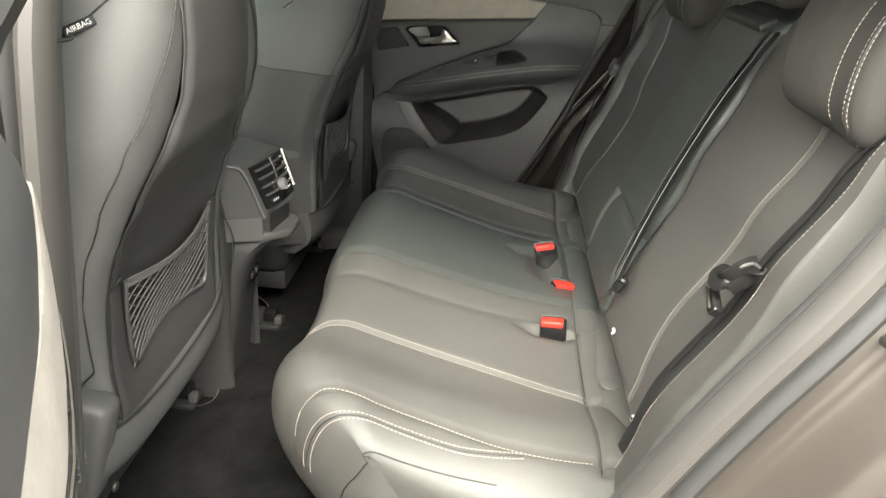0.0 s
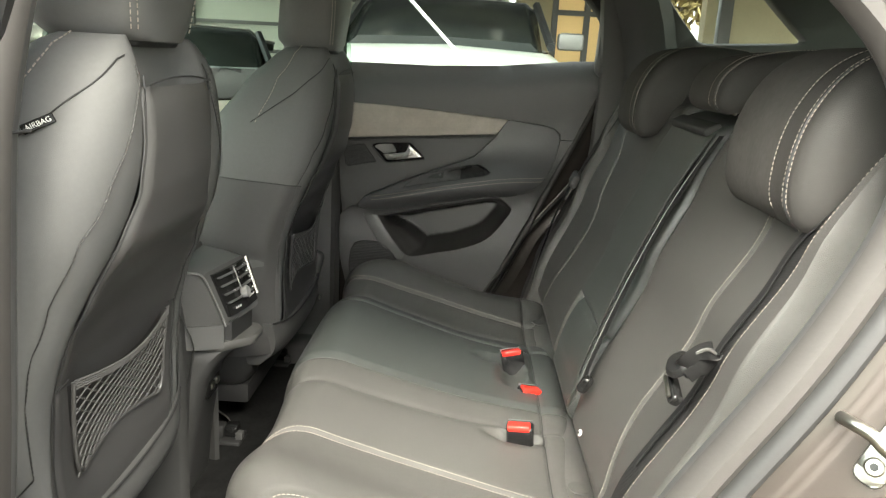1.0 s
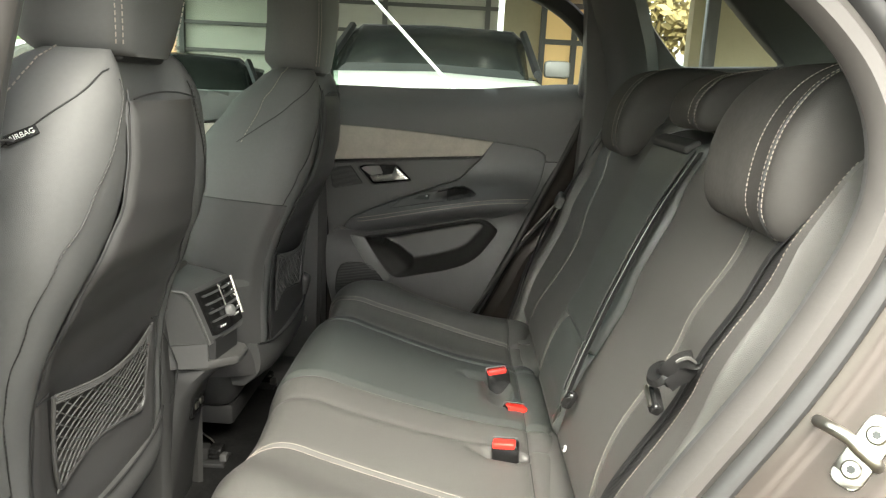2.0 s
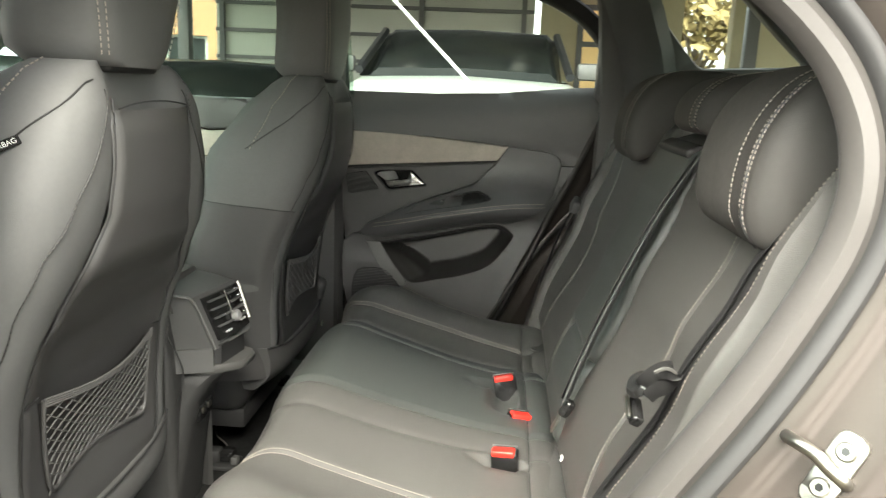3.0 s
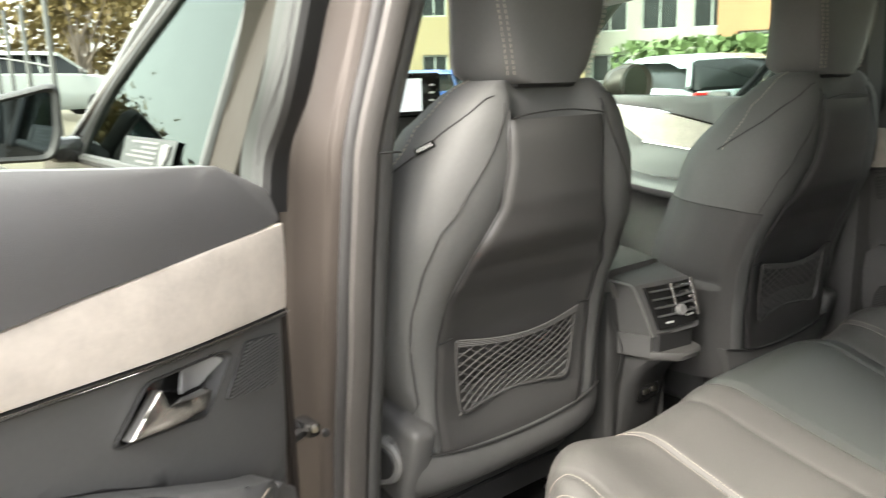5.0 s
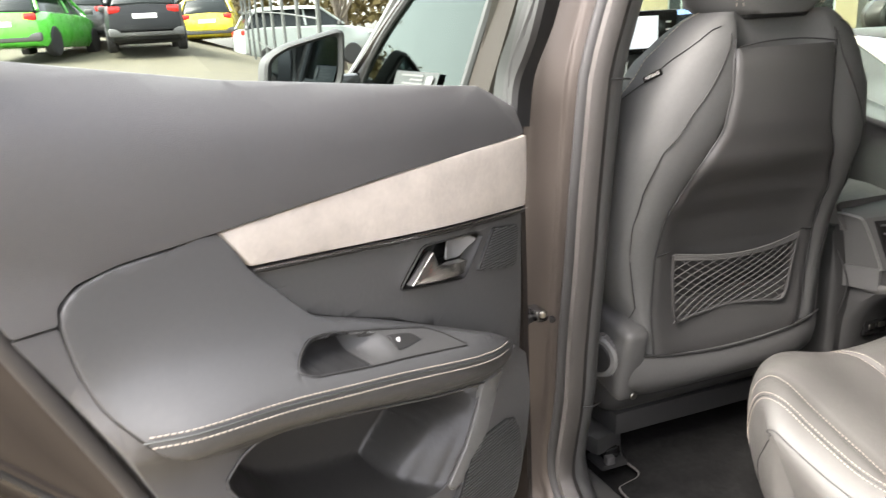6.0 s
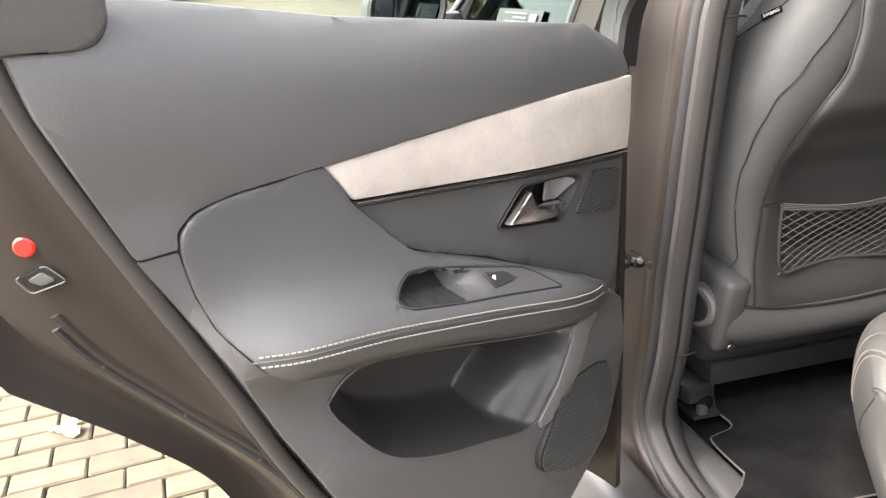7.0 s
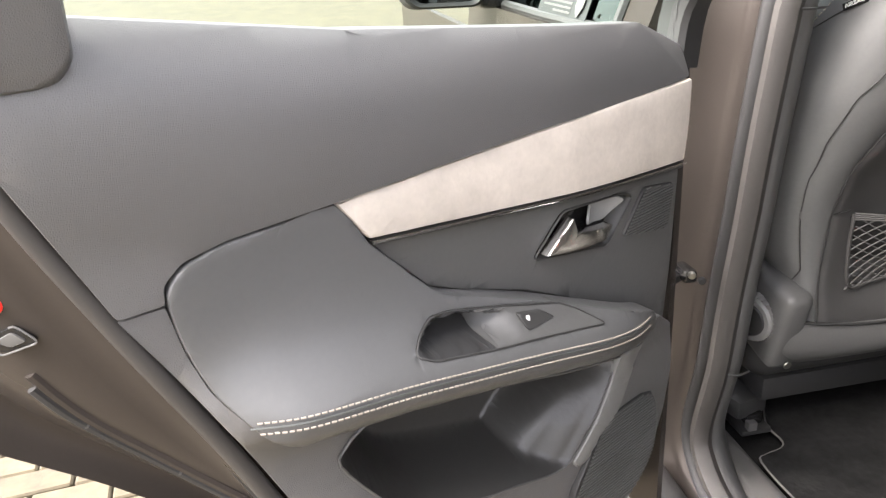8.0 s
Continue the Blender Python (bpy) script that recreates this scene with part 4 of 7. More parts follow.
    # dark sheet behind the cords puts the pocket's inner shade into colour
    part("pocket_shade", sheet(lambda a, b: net_point(a, 0.96 * b) - Vector((0.009, 0, 0)), 20, 6), RUBBER_DARK, net, "dark sheet added for the shade inside the pocket")
    part("pocket_rim", tube(smooth_line([net_point(0, 1.0), net_point(0, 0.5), net_point(0.03, 0.03), net_point(0.2, -0.02), net_point(0.5, -0.02), net_point(0.8, -0.02), net_point(0.97, 0.03), net_point(1, 0.5), net_point(1, 1.0)], 5), 0.003, 8), SHELL, net)

    # lower plastic cover with recliner housing
    def low(a, b):
        y = (2 * a - 1) * (0.232 - 0.02 * b)
        edge = 0.737 - 0.024 * (1 - (2 * a - 1) ** 2)
        z = edge + (0.632 - edge) * b
        return C + Vector((-0.300 - 0.016 * b - 0.020 * max(0, b - 0.7) / 0.3 + 0.012 * math.sin(math.pi * b) - 0.018 * abs(2 * a - 1) ** 5, y, z))
    part("lower_cover", slab(low, 24, 8, lambda a, b: Vector((-0.05, 0, 0))), PLASTIC, s, "charcoal plastic lower cover")
    part("seam", tube([low(i / 30, 0) + Vector((0.003, 0, 0.001)) for i in range(31)], 0.0022, 6), RUBBER_DARK, s)
    part("cushion_base", rbox((0.50, 0.46, 0.13), (-0.62, cy, 0.64), 0.04, 3), PLASTIC_DARK, s, "black leather seat cushion")
    part("frame", rbox((0.46, 0.40, 0.05), (-0.61, cy, 0.555), 0.01), RUBBER_DARK, s, "black steel seat frame")
    for k in (-1, 1):
        off = k * (0.20 if k == side else 0.240)
        rail = part("rail", rbox((0.56, 0.030, 0.030), (-0.70, cy + off, 0.485), 0.006), RUBBER_DARK, s, "black seat rail")
        part("rail_end", rbox((0.030, 0.034, 0.026), (-0.405, cy + off, 0.488), 0.006), GLOSS_BLACK, rail)
        part("rail_clip", rbox((0.016, 0.018, 0.018), (-0.386, cy + off - 0.010, 0.480), 0.003), PLASTIC, rail, "grey end clip")
        part("rail_foot", rbox((0.06, 0.06, 0.012), (-0.41, cy + off, 0.466), 0.004), RUBBER_DARK, rail)
        if k != side:
            continue
        cover = part("recliner_cover", rbox((0.125, 0.052, 0.155), (-0.368, cy + k * 0.210, 0.722), 0.016, 3, Euler((0, radians(14), 0)).to_matrix()), PLASTIC, s, "charcoal plastic recliner cover")
        knob = part("knob", disc((-0.368, cy + k * 0.232, 0.722), (0.45, k, 0), 0.040, 0.030, 36, 0.004), SATIN_TRIM, cover, "round ribbed backrest knob")
        ax = Vector((0.45, k, 0)).normalized()
        hub = Vector((-0.368, cy + k * 0.232, 0.722)) + ax * 0.028
        part("knob_cap", disc(hub, ax, 0.029, 0.005, 28, 0.002), RUBBER_DARK, knob, "black knob cap")
        part("knob_ribs", join(*[tube([hub - ax * 0.022 + (ax.orthogonal().normalized() * math.cos(q) + ax.cross(ax.orthogonal().normalized()) * math.sin(q)) * 0.0405, hub - ax * 0.004 + (ax.orthogonal().normalized() * math.cos(q) + ax.cross(ax.orthogonal().normalized()) * math.sin(q)) * 0.0405], 0.0016, 5) for q in [2 * math.pi * i / 30 for i in range(30)]]), SATIN_TRIM, knob)
        part("screw", disc((-0.305, cy + k * 0.215, 0.657), (1, 0, -0.1), 0.007, 0.004, 12, 0.001), STEEL, s)
    # headrest

    def head_ring(t):
        z = 1.312 + 0.26 * t
        back = -0.222 + 0.012 * math.sin(t * 3.0) - 0.02 * max(0, t - 0.75) / 0.25
        f = table(((0, 0.82), (0.06, 0.97), (0.15, 1.0), (0.8, 1.0), (0.93, 0.92), (1.0, 0.70)), t)
        wr, wf = (0.080 + 0.076 * min(t, 0.5)) * f, (0.122 + 0.014 * t) * f
        dp = 0.125 * f
        half = [(0, 0.0), (wr * 0.6, 0.001), (wr - 0.010, 0.004), (wr, 0.011), (wr + 0.006, 0.022), (wf - 0.004, dp * 0.55), (wf, dp * 0.72), (wf - 0.014, dp * 0.95), (wf * 0.6, dp), (0, dp)]
        pts = [(y, d) for y, d in half] + [(-y, d) for y, d in reversed(half[1:-1])]
        return [C + Vector((back - d, y, z)) for y, d in pts]
    hr = part("headrest", loft([head_ring(t) for t in (0, 0.03, 0.07, 0.13, 0.25, 0.4, 0.55, 0.7, 0.82, 0.9, 0.96, 1.0)]), LEATHER_WRAP, s, "black leather headrest", angle=60)
    for k in (-1, 1):
        for off in (-0.006, 0.006):
            row = [C + Vector((-0.222 + 0.012 * math.sin(t * 3.0) - 0.008 + 0.0035 - (0.004 if off > 0 else 0), k * (0.080 + 0.076 * min(t, 0.5) + off * 0.8), 1.312 + 0.26 * t)) for t in [0.05 + 0.85 * i / 20 for i in range(21)]]
            part("stitching", stitches(row, 0.005, 0.003, 0.0008), THREAD, hr, "cream double stitching")
        part("post", tube([(-0.275, cy + k * 0.062, 1.27), (-0.272, cy + k * 0.062, 1.325)], 0.0055, 10), SILVER, hr, "chrome headrest post")
    part("collar", rbox((0.08, 0.135, 0.018), (-0.272, cy, 1.314), 0.008, 3), RUBBER_DARK, hr)
    return s


def smooth_pairs(rows, n=5):
    return [(p.x, p.y) for p in smooth_line([(a, b, 0) for a, b in rows], n)]


driver = front_seat(-0.398, -1, "black leather front seat with net pocket and airbag tag")
passenger = front_seat(0.40, 1, "black leather front seat with net pocket set further back")
passenger.location.x += 0.076

# airbag tag on the near seat's flank
tag_n = Vector((0.45, -0.88, 0.16)).normalized()
tag_d = Vector((0.80, 0.44, 0.42))
tag_d = (tag_d - tag_n * tag_d.dot(tag_n)).normalized()
tag_m = Matrix((tag_d, tag_n.cross(tag_d), tag_n)).transposed()
tag_at = Vector((-0.276, -0.604, 1.226)) + tag_n * 0.003
tag = part("airbag_tag", rbox((0.033, 0.0105, 0.003), tag_at, 0.001, 1, tag_m), GLOSS_BLACK, driver, "black woven airbag tag")
txt = bpy.data.curves.new("airbag_text", "FONT")
txt.body, txt.size, txt.align_x, txt.align_y, txt.extrude = "AIRBAG", 0.0075, "CENTER", "CENTER", 0.0003
tob = bpy.data.objects.new("airbag_text_tmp", txt)
scene.collection.objects.link(tob)
bpy.context.view_layer.update()
tme = bpy.data.meshes.new_from_object(tob)
bpy.data.objects.remove(tob)
tme.materials.clear()
tme.materials.append(PRINT)
letters = new("lettering", tme)
letters.parent = tag
letters.matrix_local = Matrix.Translation(tag_at + tag_n * 0.0019 - place_of(tag)) @ tag_m.to_4x4()
tagged(letters, "white printed letters")

# ---- centre console ----
console = thing("centre_console", (-0.5, -0.01, 0.46), "charcoal centre console with rear air vents and armrest", "console")


def console_ring(x, hw, top, low=0.46, r=0.02):
    cy = -0.012
    return [Vector((x, cy + y, z)) for y, z in ((-hw, low), (-hw, top - r), (-hw + r * 0.3, top - r * 0.3), (-hw + r, top), (hw - r, top), (hw - r * 0.3, top - r * 0.3), (hw, top - r), (hw, low))]


part("body", loft([console_ring(x, w, t, 0.44) for x, w, t in ((-1.15, 0.12, 0.86), (-0.8, 0.11, 0.86), (-0.6, 0.105, 0.90), (-0.45, 0.10, 0.905), (-0.345, 0.098, 0.90), (-0.335, 0.094, 0.82), (-0.33, 0.085, 0.72), (-0.338, 0.08, 0.6), (-0.36, 0.085, 0.46))]), PLASTIC_DARK, console)
part("armrest", loft([console_ring(x, w, t, 0.885, 0.016) for x, w, t in ((-0.72, 0.07, 0.90), (-0.70, 0.092, 0.945), (-0.55, 0.094, 0.958), (-0.42, 0.092, 0.952), (-0.355, 0.088, 0.94), (-0.335, 0.076, 0.90))]), LEATHER, console, "black leather armrest lid")


def vent_frame(a, z):
    """The sloping rear face of the vent unit: a across (0 near, 1 far)."""
    b = (z - 0.812) / 0.102
    low, high = Vector((-0.268, -0.058, 0.812)).lerp(Vector((-0.240, 0.060, 0.818)), a), Vector((-0.300, -0.082, 0.914)).lerp(Vector((-0.272, 0.062, 0.916)), a)
    return low.lerp(high, b) + Vector((0.006 * math.sin(a * math.pi), 0, 0))


def vent_inset(a, z):
    """The grille within the sloping face."""
    return vent_frame(0.14 + 0.84 * a, z)


def quad_ring(q, r):
    """A four-cornered ring with rounded corners, corners given in turn."""
    out = []
    for i in range(4):
        a, b, c = Vector(q[i - 1]), Vector(q[i]), Vector(q[(i + 1) % 4])
        p, e = b + (a - b).normalized() * r, b + (c - b).normalized() * r
        out += [p, (p + e) * 0.25 + b * 0.5, e]
    return out


# the head that carries the vents, and the foot below it
face = [vent_frame(0, 0.916), vent_frame(1, 0.916), vent_frame(1, 0.812), vent_frame(0, 0.812)]
behind = [Vector((-0.46, -0.108, 0.925)), Vector((-0.46, 0.088, 0.925)), Vector((-0.44, 0.088, 0.72)), Vector((-0.44, -0.108, 0.72))]
rings = [quad_ring([f.lerp(b, k) + Vector((0, 0, 0.012 * math.sin(k * math.pi))) for f, b in zip(face, behind)], 0.010) for k in (0.0, 0.03, 0.08, 0.2, 0.45, 0.75, 1.0)]
head = part("vent_head", loft(rings), PLASTIC, console, "charcoal plastic vent head", angle=30)
# open tray with a pointed lip under the vents
lip = [(-0.330, -0.080), (-0.285, -0.064), (-0.268, -0.058), (-0.232, -0.012), (-0.229, 0.0), (-0.228, 0.048), (-0.236, 0.060), (-0.33, 0.078)]
part("tray_lip", loft([[Vector((x - dx, y, z + 0.12 * (x + 0.268) * -1 * k)) for x, y in lip] for z, dx, k in ((0.762, 0.010, 1), (0.766, 0.002, 1), (0.776, 0.0, 1), (0.781, 0.003, 1))]), PLASTIC_GREY, console, "charcoal plastic tray lip", angle=35)
# solid dark block stands in for the shade of the open tray
part("tray_shade", loft([[Vector((x, y, z)) for x, y in ((-0.34, -0.070), (-0.285, -0.056), (-0.262, -0.044), (-0.250, 0.048), (-0.34, 0.066))] for z in (0.778, 0.818)]), RUBBER_DARK, console, "dark block filling the tray as its inner shade")
part("tray_wall", loft([[Vector(q) for q in ((-0.335, -0.086, z), (-0.286, -0.0665, z), (-0.272, -0.060, z), (-0.272, -0.052, z), (-0.335, -0.075, z))] for z in (0.770, 0.815)]), PLASTIC, console, "charcoal plastic side of the tray")
foot_rings = []
for x, y0, y1, z, d in ((-0.250, -0.046, 0.060, 0.766, 0.10), (-0.262, -0.052, 0.064, 0.758, 0.10), (-0.286, -0.060, 0.064, 0.735, 0.10), (-0.308, -0.068, 0.062, 0.70, 0.10), (-0.322, -0.074, 0.060, 0.63, 0.09), (-0.338, -0.082, 0.064, 0.53, 0.08), (-0.35, -0.092, 0.075, 0.44, 0.08)):
    foot_rings.append([Vector(q) for q in ((x - d, y0 - 0.012, z), (x - 0.02, y0 - 0.006, z), (x - 0.004, y0 + 0.008, z), (x, y0 + 0.03, z), (x, y1 - 0.03, z), (x - 0.004, y1 - 0.008, z), (x - 0.02, y1 + 0.006, z), (x - d, y1 + 0.012, z))])
part("foot", loft(foot_rings), PLASTIC_DARK, console, "black plastic console foot", angle=50)
side = [(-0.345, -0.100, 0.86), (-0.322, -0.092, 0.80), (-0.318, -0.090, 0.765), (-0.335, -0.094, 0.70), (-0.37, -0.102, 0.66)]
part("side_joint", tube(smooth_line(side, 5), 0.0014, 6), RUBBER_DARK, console)
# lighter tube paints the highlight that runs down the head's rounded edge
part("edge_highlight", tube(smooth_line([(-0.345, -0.101, 0.923), (-0.322, -0.092, 0.920), (-0.300, -0.0835, 0.912), (-0.284, -0.071, 0.868), (-0.268, -0.0595, 0.814)], 6), 0.0042, 8, True, 0.6), SATIN_TRIM, console, "lighter strip painting the highlight on the vent head edge")
vent = part("vent_unit", slab(lambda a, b: vent_inset(a, 0.826 + 0.084 * b) + Vector((0.003, 0, 0)), 12, 8, lambda a, b: Vector((-0.03, 0, -0.006))), GLOSS_BLACK, console, "gloss black vent unit")
part("vent_frame", tube([vent_inset(1.0, 0.838 + 0.076 * k / 6) + Vector((0.006, 0, 0)) for k in range(7)], 0.0048, 8), SILVER, vent, "satin silver frame bar")
part("vent_frame", tube([vent_inset(0.50, 0.868 + 0.044 * k / 6) + Vector((0.006, 0, 0)) for k in range(7)], 0.0026, 8), SILVER, vent, "satin silver frame bar")
for k in range(4):
    for a0, a1 in ((0.05, 0.46), (0.54, 0.93)):
        part("vent_slat", tube([vent_inset(a0 + (a1 - a0) * i / 4, 0.852 + 0.0165 * k) + Vector((0.006, 0, 0)) for i in range(5)], 0.0036, 6, True, 0.5), PLASTIC, vent)
for a, z in ((0.74, 0.906), (0.78, 0.892), (0.82, 0.880), (0.86, 0.868), (0.80, 0.858), (0.26, 0.872)):
    part("vent_key", rbox((0.005, 0.007, 0.0045), vent_inset(a, z) + Vector((0.011, 0, 0)), 0.0018), SILVER, vent, "small silver key")
for a in (0.18, 0.24, 0.30, 0.68, 0.75, 0.82):
    part("vent_mark", rbox((0.002, 0.005, 0.004), vent_inset(a, 0.838 + 0.006 * (a > 0.5)) + Vector((0.0065, 0, 0)), 0.0006, 1), PRINT, vent, "white printed symbol")
part("vent_dial", disc(vent_inset(0.54, 0.856) + Vector((0.002, 0, 0)), (1, 0, 0.3), 0.011, 0.014, 18, 0.002), SATIN, vent, "silver temperature wheel")
usb = part("socket_panel", rbox((0.012, 0.07, 0.04), (-0.316, -0.004, 0.672), 0.006), GLOSS_BLACK, console, "black socket panel")
for k in (-1, 1):
    part("usb_socket", rbox((0.006, 0.016, 0.012), (-0.3095, -0.004 + k * 0.014, 0.674), 0.002), STEEL, usb, "metal usb socket")


# ---- rear bench ----
CUSHION = [(0.36, 0.690), (0.34, 0.698), (0.27, 0.703), (0.18, 0.715), (0.08, 0.738), (0.0, 0.762), (-0.055, 0.782), (-0.095, 0.782), (-0.118, 0.766), (-0.130, 0.735), (-0.130, 0.69), (-0.110, 0.64), (-0.072, 0.59), (-0.030, 0.54), (0.008, 0.49), (0.03, 0.44)]
cushion_line = smooth_line([(x, z, 0) for x, z in CUSHION], 4)
# seams that run over the cushion from rear to front, as (s, y)
SEAM_ROWS = (((0.05, -0.385), (0.088, -0.378), (0.131, -0.367), (0.20, -0.345), (0.263, -0.338), (0.338, -0.340), (0.425, -0.352), (0.465, -0.366), (0.485, -0.376), (0.52, -0.388), (0.75, -0.400)),
             ((0.09, -0.166), (0.17, -0.168), (0.30, -0.178), (0.50, -0.200), (0.75, -0.207)),
             ((0.09, -0.098), (0.264, -0.092), (0.50, -0.121), (0.75, -0.130)),
             ((0.09, 0.188), (0.161, 0.198), (0.296, 0.235), (0.47, 0.222), (0.75, 0.226)),
             ((0.09, 0.262), (0.17, 0.270), (0.30, 0.300), (0.50, 0.290), (0.75, 0.295)),
             ((0.09, 0.382), (0.243, 0.424), (0.432, 0.412), (0.52, 0.424), (0.75, 0.430)))
SIDE_ROW = ((0.09, 0.545), (0.20, 0.550), (0.35, 0.549), (0.50, 0.555), (0.70, 0.553))
WELLS = ((0.268, -0.190, 0.046, 0.019, 0.020), (0.272, 0.050, 0.026, 0.066, 0.024), (0.238, 0.112, 0.040, 0.017, 0.010))
REAR_SEAM = 0.095


def mid_seam(s, side):
    """The double-stitched seam of a seat's hollow."""
    return glide(SEAM_ROWS[0 if side < 0 else 5], s)


def crease(d, width):
    """A sewn crease: sharp in the middle, rounded pillows beside it."""
    return math.exp(-abs(d) / width)


def cushion_point(s, y, out=0.0):
    """A point of the bench: s from the rear edge (0) over the top to the foot (1), y across the car."""
    k = s * (len(cushion_line) - 1)
    i = min(int(k), len(cushion_line) - 2)
    q = cushion_line[i].lerp(cushion_line[i + 1], k - i)
    d = (cushion_line[i + 1] - cushion_line[i]).normalized()
    nx, nz = d.y, -d.x
    x, z = q.x, q.y
    a = abs(y)
    rows = [glide(r, s) for r in SEAM_ROWS]
    # bolsters at the flanks, hollows to sit in, a raised middle that drops to the seats
    h = 0.018 * math.exp(-((a - 0.50) / 0.07) ** 2) - 0.010 * math.exp(-((a - 0.32) / 0.11) ** 2)
    near = min(1.0, max(0.0, (y - rows[1]) / (rows[2] - rows[1])))
    far = min(1.0, max(0.0, (rows[4] - y) / (rows[4] - rows[3])))
    h += 0.009 * min(near, far)
    fade = min(1.0, max(0.0, (0.80 - s) / 0.1))
    for row, deep, wide in zip(rows, (0.0075, 0.0030, 0.0085, 0.0085, 0.0030, 0.0075), (0.0065, 0.008, 0.0055, 0.0055, 0.008, 0.0065)):
        h -= fade * deep * crease(y - row, wide)
    h -= 0.0065 * crease(s - REAR_SEAM, 0.007) * (1 if a < 0.56 else 0)
    h -= 0.0045 * fade * crease(a - glide(SIDE_ROW, s), 0.006)
    if s < 0.3:
        for wx, wy, rx, ry, deep in WELLS:
            r = math.hypot((x - wx) / rx, (y - wy) / ry)
            if r < 1.3:
                t = min(1.0, max(0.0, (1.15 - r) / 0.35))
                h -= deep * t * t * (3 - 2 * t)
    turn = max(0.0, (a - 0.540) / 0.078)
    fill = 0.0
    if turn > 0:
        t = min(turn, math.pi / 2)
        y = math.copysign(0.540 + 0.078 * math.sin(t), y)
        h -= 0.050 * (1 - math.cos(t))
        fill = min(1.0, max(0.0, turn - math.pi / 2) / 1.6)
        a = abs(y)
    # the front corners are rounded in plan
    if x < 0.30:
        x = 0.30 + (x - 0.30) * (1 - 0.27 * max(0, (a - 0.42) / 0.2) ** 2)
    if fill:
        x, z = x + nx * h, z + nz * h
        return Vector((x + (0.19 - x) * fill, y - math.copysign(0.03 * fill, y), z + (0.45 - z) * fill))
    return Vector((x + nx * (h + out), y, z + nz * (h + out)))


def spread_rows(stops, counts):
    """Steps from stop to stop, drawn together at every stop."""
    out = []
    for (a, b), n in zip(zip(stops, stops[1:]), counts):
        out += [a + (b - a) * 0.5 * (1 - math.cos(math.pi * (0.12 + 0.88 * k / n) if 0 < k else 0)) if k * 2 < n else b - (b - a) * 0.5 * (1 - math.cos(math.pi * (1 - k / n))) for k in range(n)]
    return out + [stops[-1]]


def cushion_strip(first, last, counts):
    """The cushion between two of its seams; -1 and 8 are the outer edges."""
    ss = sorted(set([k / 90 for k in range(91)] + [REAR_SEAM + d for d in (-0.012, -0.006, -0.002, 0.0, 0.002, 0.006, 0.012)]))
    bm = bmesh.new()
    grid = []
    for s in ss:
        stops = [-0.86, -glide(SIDE_ROW, s)] + [glide(r, s) for r in SEAM_ROWS] + [glide(SIDE_ROW, s), 0.86]
        grid.append([bm.verts.new(cushion_point(s, y)) for y in spread_rows(stops[first + 1:last + 2], counts)])
    for a, b in zip(grid, grid[1:]):
        for k in range(len(a) - 1):
            bm.faces.new((a[k], a[k + 1], b[k + 1], b[k]))
    return bm


bench = thing("bench_seat", (0.1, 0, 0.46), "black leather rear seat bench with split backrest and cream stitching", "car seat")
for first, last, counts, mat in ((-1, 3, (44, 24, 24, 16), LEATHER), (3, 5, (42, 14), LEATHER_MID), (5, 8, (18, 20, 44), LEATHER)):
    part("cushion", cushion_strip(first, last, counts), mat, bench, "grained black leather cushion", angle=70)
for row in (SEAM_ROWS[2], SEAM_ROWS[3]):
    part("stitching", stitches([cushion_point(0.11 + 0.62 * k / 80, glide(row, 0.11 + 0.62 * k / 80) - 0.004, 0.0006) for k in range(81)], 0.0034, 0.0022, 0.00042), THREAD_GREY, bench, "grey stitching")
    part("seam", tube([cushion_point(0.10 + 0.64 * k / 80, glide(row, 0.10 + 0.64 * k / 80), 0.0010) for k in range(81)], 0.0011, 6), RUBBER_DARK, bench)
for side in (-1, 1):
    for off in (-0.0085, 0.0085):
        part("stitching", stitches([cushion_point(REAR_SEAM + 0.66 * k / 80, mid_seam(REAR_SEAM + 0.66 * k / 80, side) + off, 0.0006) for k in range(81)], 0.0038, 0.0020, 0.0005), THREAD, bench, "cream double stitching")
    part("seam", tube([cushion_point(REAR_SEAM + 0.66 * k / 60, mid_seam(REAR_SEAM + 0.66 * k / 60, side), 0.0008) for k in range(61)], 0.0014, 6), RUBBER_DARK, bench)
    row = smooth_pairs(((0.106, 0.545), (0.15, 0.549), (0.219, 0.550), (0.275, 0.548), (0.35, 0.549), (0.40, 0.550), (0.456, 0.551), (0.50, 0.555), (0.55, 0.556), (0.631, 0.555)))
    part("stitching", stitches([cushion_point(s, side * y, 0.0008) for s, y in row], 0.0036, 0.0022, 0.0006), THREAD, bench, "cream stitching")
    row = smooth_pairs(((0.188, 0.552), (0.219, 0.562), (0.25, 0.571), (0.281, 0.574), (0.356, 0.578), (0.413, 0.582), (0.488, 0.583), (0.562, 0.579), (0.631, 0.572), (0.688, 0.565)))
    for off in (0, 0.009):
        part("stitching", stitches([cushion_point(s, side * (y + off), 0.0008) for s, y in row], 0.0036, 0.0020, 0.0006), THREAD, bench, "cream double stitching")
    part("seam", tube([cushion_point(s, side * (y + 0.0045), 0.0002) for s, y in row], 0.0009, 6), RUBBER_DARK, bench)
    row = smooth_pairs(((0.22, 0.608), (0.281, 0.62), (0.36, 0.632), (0.45, 0.642), (0.52, 0.647), (0.58, 0.645), (0.63, 0.635), (0.669, 0.622), (0.70, 0.610), (0.738, 0.60)))
    part("seam", tube([cushion_point(s, side * y, 0.0002) for s, y in row], 0.0010, 6), RUBBER_DARK, bench)
